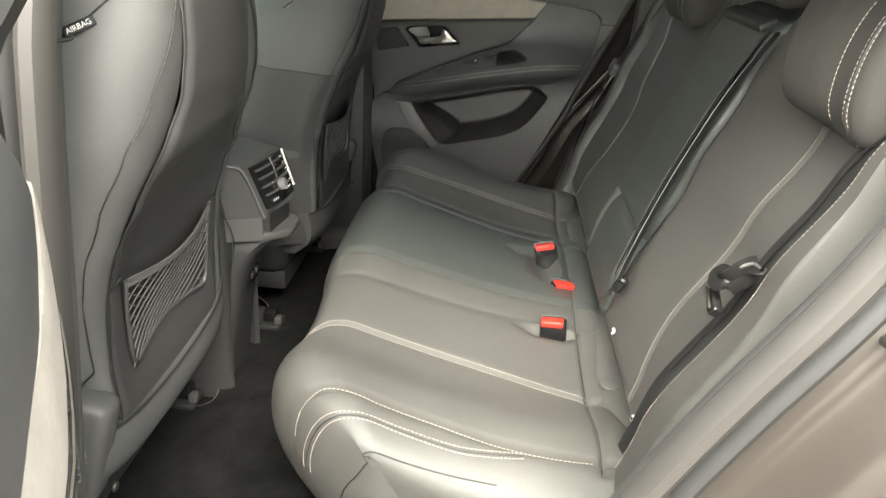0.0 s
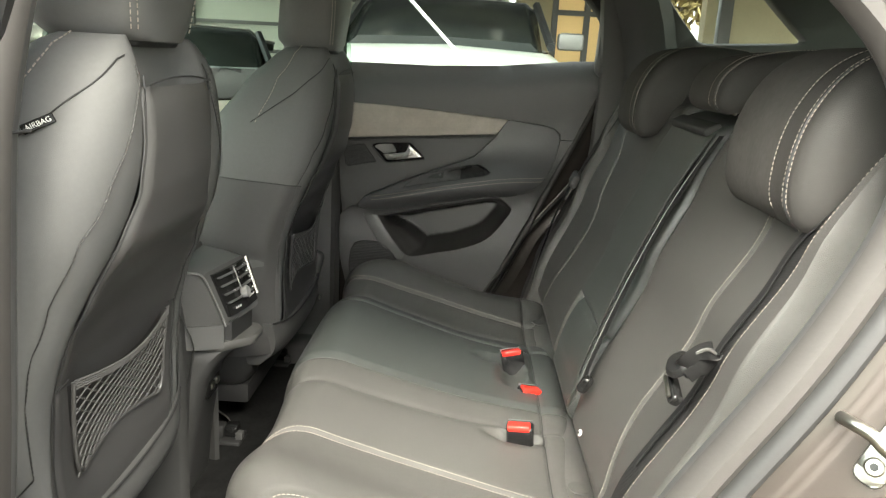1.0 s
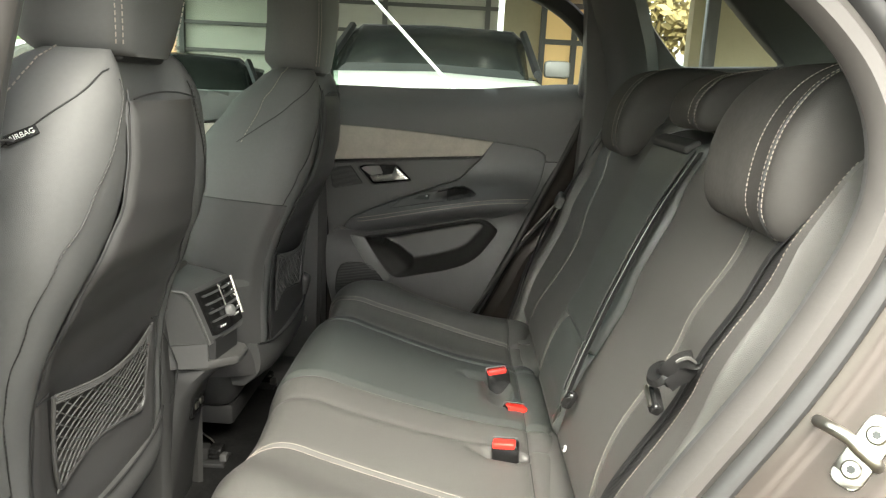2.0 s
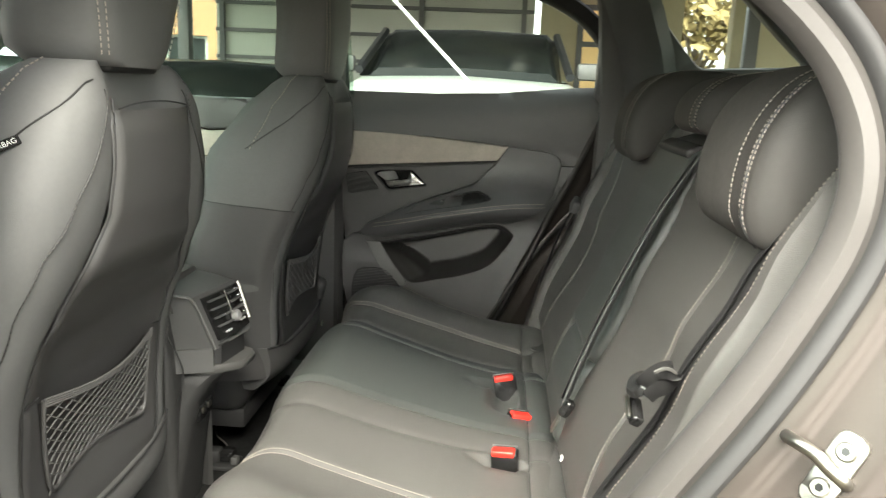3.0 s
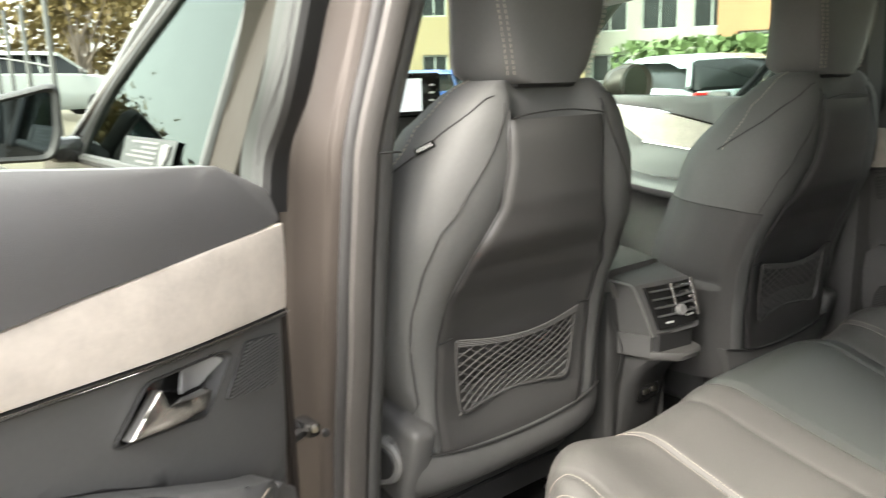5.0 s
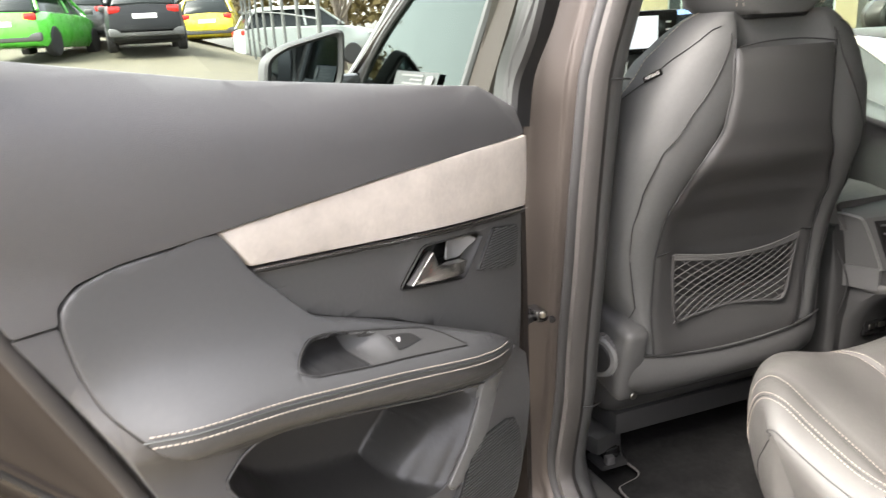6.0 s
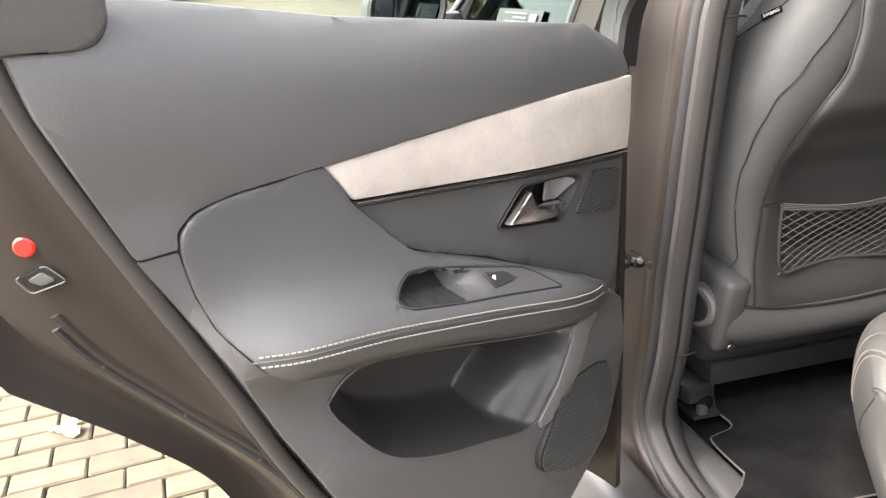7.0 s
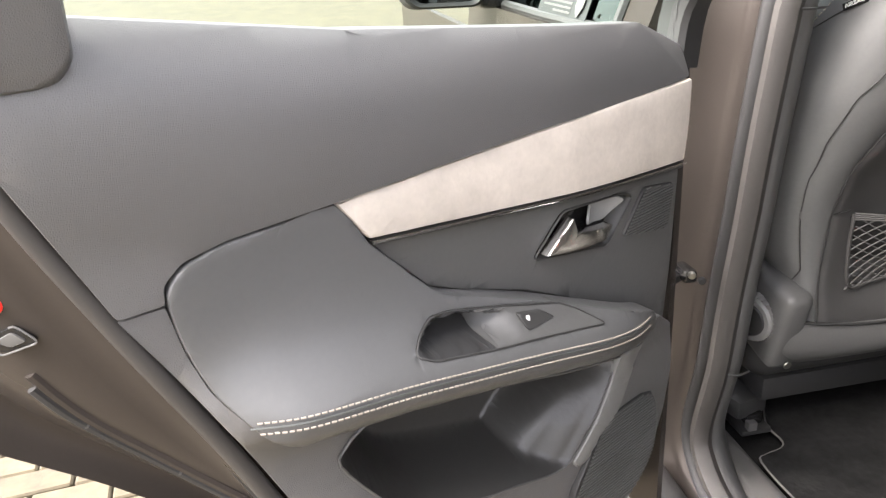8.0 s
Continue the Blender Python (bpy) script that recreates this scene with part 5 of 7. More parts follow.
# cross seam along the rear of the cushion
part("seam", tube([cushion_point(REAR_SEAM, -0.555 + 1.11 * k / 80, 0.0006) for k in range(81)], 0.0010, 6), RUBBER_DARK, bench)



def apron(a, b):
    """The leather roll that fills the gap between cushion and backrest."""
    return Vector((0.322 + 0.085 * b, -0.565 + 1.135 * a, 0.683 + 0.016 * math.sin(b * 2.2) - 0.004 * crease(b, 0.08)))


part("apron", slab(apron, 40, 10, lambda a, b: Vector((0, 0, -0.02))), LEATHER, bench, "smooth black leather roll behind the cushion")
for y in (-0.335, 0.40):
    part("anchor_flap", disc((0.352, y, 0.6965), (0.05, 0, 1), 0.017, 0.0018, 24, 0.0008), LEATHER, bench, "round leather flap")

# ---- rear backrest ----


def rest_x(z):
    return table(((0.66, 0.335), (0.78, 0.366), (1.0, 0.458), (1.141, 0.515), (1.25, 0.562), (1.30, 0.590)), z)


def rest_section(name, y0, y1, label, material, hollow=0.014, proud=0.0, top=1.285, seam=None, cross=None, rows=56):
    """One section of the backrest; seam(z) is the y of a sewn crease down its face."""
    w = y1 - y0

    def face(a, b):
        z = 0.700 + (top - 0.700) * b
        y = y0 + w * a
        e = min(a, 1 - a) * w
        edge = 0.024 * (1 - math.sqrt(max(0, 1 - max(0, 1 - e / 0.024) ** 2)))
        up = 0.05 * max(0, (b - 0.90) / 0.10) ** 2
        dn = 0.045 * max(0, (0.075 - b) / 0.075) ** 2
        bow = hollow * math.sin(a * math.pi) * math.sin(min(1, b * 1.2) * math.pi)
        g = 0.0055 * crease(y - seam(z), 0.006) if seam else 0
        if cross:
            # the armrest stands proud above its lower edge
            t = min(1.0, max(0.0, (z - cross) / 0.016))
            g += 0.012 * crease(z - cross, 0.007) - 0.010 * math.sqrt(t)
        return Vector((rest_x(z) - proud + edge + up + dn + bow + g, y, z - 0.02 * max(0, (b - 0.9) / 0.1) ** 2))

    def spaced(u, b):
        # columns drawn together at the seam
        if not seam:
            return face(u, b)
        c = (seam(0.700 + (top - 0.700) * b) - y0) / w
        if u < 0.5:
            return face(c * (1 - (1 - 2 * u) ** 1.6), b)
        return face(c + (1 - c) * (2 * u - 1) ** 1.6, b)
    ob = part(name, slab(spaced, 80, rows, lambda a, b: Vector((0.11, 0, -0.04))), material, bench, label, angle=60)
    return ob, face


REST_ROW = ((0.69, 0.432), (0.764, 0.426), (0.869, 0.390), (1.014, 0.414), (1.101, 0.441), (1.19, 0.466))
left_rest, left_face = rest_section("backrest", -0.585, -0.165, "black leather rear backrest with cream stitching", LEATHER, seam=lambda z: -glide(REST_ROW, z) - 0.007)
mid_rest, mid_face = rest_section("backrest", -0.160, 0.105, "narrow black leather middle backrest with fold-down armrest", LEATHER_MID, 0.002, 0.004, 1.262, cross=0.868, rows=140)
part("belt_guide", rbox((0.030, 0.215, 0.014), (0.540, -0.030, 1.222), 0.005, 3, Euler((0, radians(-25), 0)).to_matrix()), PLASTIC_DARK, mid_rest, "black plastic strip above the armrest")
right_rest, right_face = rest_section("backrest", 0.110, 0.585, "black leather rear backrest in shade", LEATHER, seam=lambda z: glide(REST_ROW, z) + 0.007)


WING_IN = ((0.66, 0.535), (0.82, 0.546), (0.95, 0.566), (1.02, 0.580), (1.083, 0.592), (1.145, 0.605), (1.28, 0.632))
for ob, face, side, y0, y1 in ((left_rest, left_face, -1, -0.585, -0.165), (right_rest, right_face, 1, 0.110, 0.585)):
    rows = []
    for off, out in ((0.0, 0.0008), (0.007, -0.0006)):
        row = []
        for k in range(61):
            b = (0.020 + 0.47 * k / 60) / (1.285 - 0.700)
            z = 0.700 + 0.585 * b
            y = side * (glide(REST_ROW, z) + off)
            row.append(face((y - y0) / (y1 - y0), b) + Vector((-out, 0, 0)))
        rows.append(row)
    part("stitching", stitches(rows[0], 0.0034, 0.0024, 0.0005), THREAD, ob, "cream stitching")
    part("seam", tube(rows[1], 0.0010, 6), RUBBER_DARK, ob)

# side bolsters beside the backrest
for side in (-1, 1):
    wing = thing("side_bolster", (0.45, side * 0.63, 0.7), "black leather side bolster with cream stitching beside the backrest", "bolster", "side bolsters")

    def wing_face(a, b, side=side):
        z = 0.68 + 0.60 * b
        y0 = glide(WING_IN, z)
        y = side * (y0 + (0.642 - y0) * a)
        lip = 0.018 * (1 - math.sqrt(max(0.0, 1 - max(0.0, 1 - a * 6) ** 2)))
        return Vector((rest_x(z) - 0.016 + lip + 0.045 * max(0, a - 0.7) / 0.3 + 0.03 * max(0, (b - 0.9) / 0.1) ** 2, y, z))
    part("pad", slab(wing_face, 22, 30, lambda a, b: Vector((0.10, 0, -0.02))), LEATHER, wing, angle=60)
    row = [wing_face(0.10, 0.02 + 0.93 * k / 60) + Vector((-0.0012, 0, 0)) for k in range(61)]
    part("stitching", stitches(row, 0.0034, 0.0024, 0.0005), THREAD, wing, "cream stitching")
    part("side_trim", slab(lambda a, b, side=side: Vector((rest_x(0.66 + 0.66 * b) + 0.022 - 0.03 * a, side * (0.632 + 0.075 * a), 0.66 + 0.66 * b)), 5, 20, lambda a, b: Vector((0.06, 0, 0))), PLASTIC_DARK, wing, "dark plastic side trim")


# ---- rear headrests ----
def headrest(cy, w, z0, z1, label, shift=0.0, group="rear headrests"):
    ob = thing("rear_headrest", (0.58, cy, z0), label, "headrest", group)
    prof = [(0.535, z0 + 0.012), (0.505, z0 + 0.004), (0.487, z0 + 0.16 * (z1 - z0)), (0.487, z0 + 0.4 * (z1 - z0)), (0.500, z0 + 0.64 * (z1 - z0)), (0.528, z1 - 0.15 * (z1 - z0)), (0.568, z1 - 0.006), (0.62, z1), (0.69, z1 - 0.004), (0.74, z1 - 0.02), (0.74, z1 - 0.06), (0.62, z1 - 0.42 * (z1 - z0)), (0.575, z0 + 0.48 * (z1 - z0)), (0.555, z0 + 0.2 * (z1 - z0))]
    prof = [(x + shift, z) for x, z in prof]
    line = smooth_line([(x, z, 0) for x, z in prof], 3, True)
    cz = sum(p.y for p in line) / len(line)
    rings = []
    for k in range(29):
        a = -1 + 2 * k / 28
        f = 1 - 0.26 * max(0, (abs(a) - 0.80) / 0.20) ** 2.4
        rings.append([Vector((p.x + (0.60 - p.x) * (1 - f) * 0.9, cy + a * w / 2, p.y + (cz - p.y) * (1 - f) * 0.9)) for p in line])
    part("cushion", loft(rings[8:]), SUEDE, ob, "dark suede-like cushion", angle=60)
    part("end_cover", loft(rings[:9]), HEAD_LEATHER, ob, "smooth black leather end cover", angle=60)
    front = smooth_line([(x - 0.0016, z, 0) for x, z in prof[1:10]], 8)
    for a in (-0.42, -0.71, -0.79):
        row = [Vector((p.x, cy + a * w / 2, p.y + 0.0012)) for p in front]
        part("stitching", stitches(row, 0.0034, 0.0022, 0.00055), THREAD, ob, "cream stitching")
    a = -0.75
    part("seam", tube([Vector((p.x + 0.0005, cy + a * w / 2, p.y)) for p in front], 0.0018, 6), RUBBER_DARK, ob)
    for k in (-1, 1):
        part("post", tube([(0.60, cy + k * w * 0.25, z0 - 0.03), (0.615, cy + k * w * 0.25, z1 - 0.06)], 0.006, 10), SILVER, ob, "chrome post")
    return ob


headrest(-0.481, 0.248, 1.152, 1.348, "large black leather headrest with cream double stitching")
headrest(-0.088, 0.19, 1.245, 1.349, "low black leather headrest on the middle seat", 0.045)
headrest(0.290, 0.215, 1.172, 1.357, "large black leather headrest with cream double stitching")


# ---- belts and buckles ----
def buckle(at, turn, label, tall=0.045):
    """A belt buckle standing in the bench, its red button on top; at is the middle of the button."""
    b = thing("belt_buckle", Vector(at) - Vector((0, 0, tall)), label, "buckle", "seat belt buckles")
    t = Euler((radians(turn[0]), radians(turn[1]), radians(turn[2]))).to_matrix()
    A = Vector(at)
    part("housing", rbox((0.046, 0.027, tall), A + t @ Vector((0.002, 0.003, -tall / 2 - 0.002)), 0.005, 3, t), GLOSS_BLACK, b, "black plastic housing")
    part("button", rbox((0.039, 0.020, 0.012), A + t @ Vector((0, -0.0015, -0.004)), 0.0035, 3, t), RED, b, "red release button")
    part("slot", rbox((0.034, 0.0045, 0.006), A + t @ Vector((0.001, 0.0115, -0.0028)), 0.001, 1, t), RUBBER_DARK, b)
    part("bezel", rbox((0.043, 0.0035, 0.010), A + t @ Vector((0.001, 0.0150, -0.003)), 0.0012, 2, t), PLASTIC, b)
    return b


buckle((0.302, -0.022, 0.714), (0, 12, 18), "black seat belt buckle with red button beside the seat gap", 0.05)
buckle((0.268, 0.112, 0.734), (-6, -10, 6), "black seat belt buckle with red button standing proud of the bench", 0.065)
buckle((0.270, -0.183, 0.718), (2, -4, -8), "black seat belt buckle with red button in its recess", 0.05)


belt1 = thing("seat_belt", (0.41, -0.577, 0.98), "black seat belt hanging over the side bolster with its latch", "seat belt", "seat belts")
def belt_spot(z, out=0.006):
    return Vector((rest_x(z) - out, -(glide(WING_IN, z) - 0.017), z))


line1 = smooth_line([(0.60, -0.650, 1.275), (0.552, -0.628, 1.222)] + [belt_spot(z) for z in (1.15, 1.083, 1.02, 0.95, 0.88, 0.82, 0.75, 0.69)], 6)
part("webbing", ribbon(line1, 0.026, 0.0025, lambda t: (-0.05 - 0.5 * math.sin(3 * t), 0.9, 0.35)), WEB, belt1, "black woven webbing")
part("webbing", ribbon([q + Vector((-0.004, 0.004, 0.002)) for q in line1[4:40]], 0.013, 0.002, lambda t: (0.6, 0.7, 0.4)), WEB, belt1)
tongue = part("tongue", rbox((0.014, 0.034, 0.014), (0.398, -0.577, 0.970), 0.004, 3, Euler((0.5, radians(24), 0.2)).to_matrix()), GLOSS_BLACK, belt1, "black plastic latch cover")
part("blade", rbox((0.004, 0.030, 0.005), (0.389, -0.581, 0.977), 0.0015, 2, Euler((0.5, radians(24), 0.2)).to_matrix()), STEEL, tongue, "worn steel edge of the latch")
part("stop_button", disc((0.402, -0.580, 1.0), (-0.75, -0.35, 0.55), 0.016, 0.011, 24, 0.005), GLOSS_BLACK, belt1, "round grey belt stop")
fold = smooth_line([(0.400, -0.578, 0.990), (0.398, -0.600, 1.010), (0.408, -0.606, 1.030), (0.430, -0.594, 1.032), (0.442, -0.582, 1.020), (0.436, -0.585, 1.008), (0.418, -0.598, 1.004), (0.404, -0.600, 0.992)], 6)
part("fold", ribbon([Vector((0.416, -0.590, 1.010)) + (q - Vector((0.418, -0.592, 1.012))) * 0.75 for q in fold], 0.020, 0.0018, lambda t: (0.5, 0.3, -0.8)), WEB, belt1, "folded loop of the webbing")
part("fold_end", ribbon(smooth_line([(0.4085, -0.6015, 1.0245), (0.4215, -0.5977, 1.0285), (0.435, -0.5862, 1.0195)], 5), 0.004, 0.002, lambda t: (0.3, 0.2, -0.9)), PLASTIC_GREY, belt1, "frayed grey edge of the folded webbing")

belt2 = thing("seat_belt", (0.36, -0.215, 0.8), "black seat belt running down the middle backrest", "seat belt", "seat belts")
line2 = [(0.545, -0.158, 1.215), (0.488, -0.170, 1.12), (0.428, -0.185, 0.99), (0.384, -0.212, 0.89), (0.360, -0.232, 0.83)]
part("webbing", ribbon(smooth_line(line2, 8), 0.040, 0.0025, lambda t: (0.1, 1, 0.05)), WEB, belt2, "black woven webbing")
part("webbing", ribbon([q + Vector((-0.004, 0.016, 0.0)) for q in smooth_line(line2, 8)], 0.024, 0.0025, lambda t: (0.3, 1, 0.05)), WEB, belt2)
part("anchor_cover", rbox((0.018, 0.018, 0.034), (0.362, -0.243, 0.825), 0.008, 3, Euler((0.35, 0.4, 0)).to_matrix()), GLOSS_BLACK, belt2, "black plastic cap")
part("blade", rbox((0.004, 0.016, 0.036), (0.349, -0.211, 0.785), 0.002, 2, Euler((0.5, 0.3, 0)).to_matrix()), STEEL, belt2, "steel latch tongue")

belt3 = thing("seat_belt", (0.44, 0.63, 1.02), "black seat belt along the far rear pillar", "seat belt", "seat belts")
line3 = [(0.585, 0.615, 1.29), (0.52, 0.625, 1.16), (0.441, 0.632, 1.024), (0.395, 0.625, 0.92), (0.36, 0.60, 0.80), (0.345, 0.58, 0.72)]
for dy in (-0.012, 0.012):
    part("selvedge", tube([q + Vector((-0.004, dy + 0.008, 0.0)) for q in smooth_line(line2, 8)], 0.0012, 6), PLASTIC_GREY, belt2, "grey woven edge")
part("webbing", ribbon(smooth_line(line3, 8), 0.044, 0.003, lambda t: (0.3, 1, 0.2)), WEB, belt3, "black woven webbing")
part("tongue", rbox((0.022, 0.05, 0.035), (0.438, 0.622, 1.02), 0.008, 3, Euler((0.3, 0.4, 0)).to_matrix()), PLASTIC, belt3, "black plastic latch cover")
part("blade", rbox((0.004, 0.022, 0.04), (0.425, 0.618, 0.985), 0.002, 2, Euler((0.3, 0.4, 0)).to_matrix()), STEEL, belt3, "steel latch tongue")

# child-seat anchor tags in the seat gap
for y, z in ((-0.275, 0.757), (-0.50, 0.752)):
    tg = tagged(part("anchor_tag", disc((rest_x(z) - 0.004, y, z), (-1, -0.2, 0.3), 0.0055, 0.003, 18, 0.001), PRINT), "small white round child-seat anchor tag in the leather", "tag")
    part("mark", rbox((0.002, 0.003, 0.006), (rest_x(z) - 0.0075, y, z), 0.001, 1), GLOSS_BLACK, tg)

# ---- floor mats ----
def floor_mat(points, label):
    m = thing("floor_mat", (-0.3, sum(p[1] for p in points) / len(points), 0.45), label, "floor mat")
    ring = outline(points, 4)
    part("carpet", panel([ring], lambda u, v, z: Vector((u, z, 0.4545 + v)), lambda u, z: 0.008, 0.05, 0.007, 0.004), CARPET, m, "black carpet mat")
    part("binding", tube([Vector((u, y, 0.4595)) for u, y in ring] + [Vector((*ring[0], 0.4595))], 0.0019, 6), THREAD_GREY, m, "grey stitched binding")
    return m


floor_mat([(-0.10, -0.62), (-0.21, -0.633), (-0.31, -0.632), (-0.327, -0.612), (-0.335, -0.58), (-0.353, -0.564), (-0.40, -0.564), (-0.44, -0.545), (-0.468, -0.527), (-0.53, -0.48), (-0.555, -0.36), (-0.53, -0.24), (-0.49, -0.175),
           (-0.44, -0.164), (-0.389, -0.174), (-0.358, -0.150), (-0.360, -0.101), (-0.378, -0.052), (-0.385, 0.0), (-0.385, 0.085), (-0.384, 0.150), (-0.355, 0.213), (-0.37, 0.26), (-0.42, 0.32), (-0.44, 0.45), (-0.42, 0.57), (-0.30, 0.60), (-0.10, 0.60)],
          "black carpet floor mat with grey stitched edge across the footwell")
tagged(part("rail_cover", rbox((0.085, 0.07, 0.04), (-0.435, -0.612, 0.512), 0.008, 2, Euler((0, 0, 0.25)).to_matrix()), PLASTIC_DARK), "black plastic seat rail end cover on the carpet", "cover")


# ---- front of the cabin ----
dash = thing("dashboard", (-1.2, 0, 0.7), "black soft dashboard with a lit screen on top", "dashboard")
part("top", slab(lambda u, v: (-1.02 - 0.45 * u, -0.70 + 1.40 * v, 1.16 - 0.05 * (1 - u) ** 3 + 0.02 * math.sin(v * math.pi)), 8, 14, lambda u, v: Vector((0, 0, -0.12))), TRIM, dash, "black grained dash top")
part("front", slab(lambda u, v: (-1.03 - 0.08 * u, -0.70 + 1.40 * v, 1.10 - 0.55 * u), 8, 14, lambda u, v: Vector((-0.08, 0, 0))), PLASTIC, dash, "charcoal dash front")
scr = part("screen_housing", rbox((0.02, 0.22, 0.115), (-1.065, -0.055, 1.285), 0.006, 2), GLOSS_BLACK, dash, "gloss black screen housing")
part("screen", rbox((0.003, 0.145, 0.085), (-1.0535, -0.085, 1.285), 0.001, 1), SCREEN, scr, "pale lit screen")
for k in range(4):
    part("key", rbox((0.003, 0.016, 0.005), (-1.0535, 0.022, 1.25 + 0.02 * k), 0.001, 1), PRINT, scr)
part("screen_foot", rbox((0.03, 0.10, 0.08), (-1.08, -0.055, 1.20), 0.01), PLASTIC, dash)
wheel = thing("steering_wheel", (-0.93, -0.40, 1.0), "small black leather steering wheel", "steering wheel")
part("rim", tube([Vector((-0.93 + 0.05 * math.sin(a), -0.40 + 0.17 * math.cos(a), 1.02 + 0.155 * math.sin(a))) for a in [2 * math.pi * k / 40 for k in range(41)]], 0.016, 10), LEATHER_SIDE, wheel)
part("hub", rbox((0.05, 0.17, 0.12), (-0.95, -0.40, 1.01), 0.03, 3), PLASTIC, wheel)
for k in (-1, 1):
    part("spoke", rbox((0.02, 0.10, 0.03), (-0.94, -0.40 + k * 0.11, 1.02), 0.008), SILVER, wheel)

# far front door with its lining
fd = thing("front_door", (-0.7, 0.72, 0.6), "closed front door with dark lining and light fabric insert", "car door")


def fd_place(u, v, z):
    return Vector((-1.28 + u, 0.725 - v, z))


part("upper_lining", panel([[(0.0, 1.15), (0.0, 1.255), (0.30, 1.262), (0.75, 1.255), (1.03, 1.262), (1.03, 1.19), (0.70, 1.165), (0.45, 1.215), (0.2, 1.24)]], fd_place, lambda u, z: 0.0, 0.06, 0.03, 0.01), TRIM, fd, "dark grained plastic lining")
part("fabric_insert", panel([[(0.2, 1.236), (0.45, 1.211), (0.70, 1.161), (1.03, 1.186), (1.03, 1.095), (0.72, 1.09), (0.40, 1.12)]], fd_place, lambda u, z: 0.004, 0.06, 0.012, 0.004), FABRIC, fd, "light grey suede-like fabric insert")
part("chrome_line", tube([fd_place(0.40, 0.006, 1.118), fd_place(0.72, 0.006, 1.088), fd_place(1.03, 0.006, 1.092)], 0.0025, 6), SILVER, fd, "satin chrome line")
part("lower_lining", panel([[(0.0, 0.5), (0.0, 1.148), (0.2, 1.232), (0.40, 1.116), (0.72, 1.086), (1.03, 1.09), (1.03, 0.5)]], fd_place, lambda u, z: 0.07 * math.exp(-((z - 0.96 - 0.05 * math.sin(u * 3)) / 0.05) ** 2), 0.03, 0.03, 0.005), PLASTIC, fd, "charcoal plastic lining")
part("armrest", tube(smooth_line([fd_place(0.25, 0.03, 1.04), fd_place(0.45, 0.07, 1.0), fd_place(0.7, 0.08, 0.985), fd_place(1.0, 0.07, 0.98)], 6), 0.04, 12, True, 0.7), LEATHER_SIDE, fd, "leather armrest")
pane = part("window_pane", slab(lambda u, v: (-1.25 + 1.08 * u, 0.735 - 0.12 * v, 1.25 + 0.30 * v), 4, 3, lambda u, v: Vector((0, 0.004, 0))), GLASS, fd, "clear side window glass")
pane.visible_shadow = False
far_mirror = part("mirror_housing", loft([[Vector((-1.14 + dx, 0.98 + w * math.cos(a), 1.29 + h * math.sin(a))) for a in [2 * math.pi * k / 20 for k in range(20)]] for dx, w, h in ((0.03, 0.085, 0.06), (0.035, 0.095, 0.07), (0.0, 0.10, 0.075), (-0.05, 0.08, 0.06), (-0.08, 0.03, 0.025))]), PAINT, fd, "bronze door mirror housing")
part("mirror_glass", disc((-1.112, 0.98, 1.29), (1, 0, 0), 0.062, 0.003, 24), MIRROR, far_mirror)

# front pillars and windscreen
for k, nm in ((-1, "near"), (1, "far")):
    col = smooth_line([(-1.55, k * 0.80, 1.12), (-1.30, k * 0.74, 1.29), (-1.08, k * 0.685, 1.46), (-0.90, k * 0.64, 1.57), (-0.6, k * 0.62, 1.60)], 5)
    part("front_pillar", tube(col, 0.036, 10, True, 0.8), PLASTIC, body, "black front pillar trim")
ws = part("windscreen", slab(lambda u, v: (-1.62 + 0.70 * u, (-0.70 + 1.40 * v) * (1 - 0.12 * u), 1.10 + 0.49 * u), 4, 6, lambda u, v: Vector((0, 0, 0.005))), GLASS, body, "clear windscreen")
ws.visible_shadow = False
part("bonnet", slab(lambda u, v: (-1.45 - 1.05 * u, -0.80 + 1.6 * v, 1.12 - 0.12 * u ** 2 - 0.05 * (2 * v - 1) ** 2), 10, 10, lambda u, v: Vector((0, 0, -0.02))), PAINT, body, "bronze painted bonnet")

# near front door, seen from outside through the open door's window
nd = thing("front_door", (-0.75, -0.87, 0.6), "closed bronze front door with mirror and window sticker", "car door")
part("outer_skin", slab(lambda u, v: (-1.32 + 0.97 * u, -0.86 - 0.055 * math.sin(0.4 + v * 2.2), 0.45 + 0.73 * v), 12, 14, lambda u, v: Vector((0, 0.02, 0))), PAINT, nd, "bronze painted door skin")
part("belt_moulding", tube([(-1.28, -0.868, 1.187), (-0.8, -0.872, 1.187), (-0.345, -0.868, 1.191)], 0.010, 8), PLASTIC_DARK, nd, "black window moulding")
npane = part("window_pane", slab(lambda u, v: (-1.18 + 0.56 * v + (0.79 - 0.56 * v) * u, -0.873 + 0.141 * v, 1.185 + 0.37 * v), 4, 4, lambda u, v: Vector((0, 0.004, 0))), DOOR_GLASS, nd, "green side window glass, tint deepened to dim the light through it")
npane.visible_shadow = False
part("pillar_cover", slab(lambda u, v: (-0.412 + 0.088 * u, -0.892 + 0.152 * v, 1.165 + 0.395 * v), 3, 6, lambda u, v: Vector((0, 0.02, 0))), POST_FILM, nd, "bronze window post")
part("front_post", tube(smooth_line([(-1.195, -0.874, 1.185), (-1.10, -0.850, 1.245), (-0.98, -0.818, 1.33), (-0.77, -0.768, 1.46), (-0.62, -0.735, 1.54), (-0.345, -0.72, 1.575)], 4), 0.013, 8), PAINT, nd, "bronze window post")
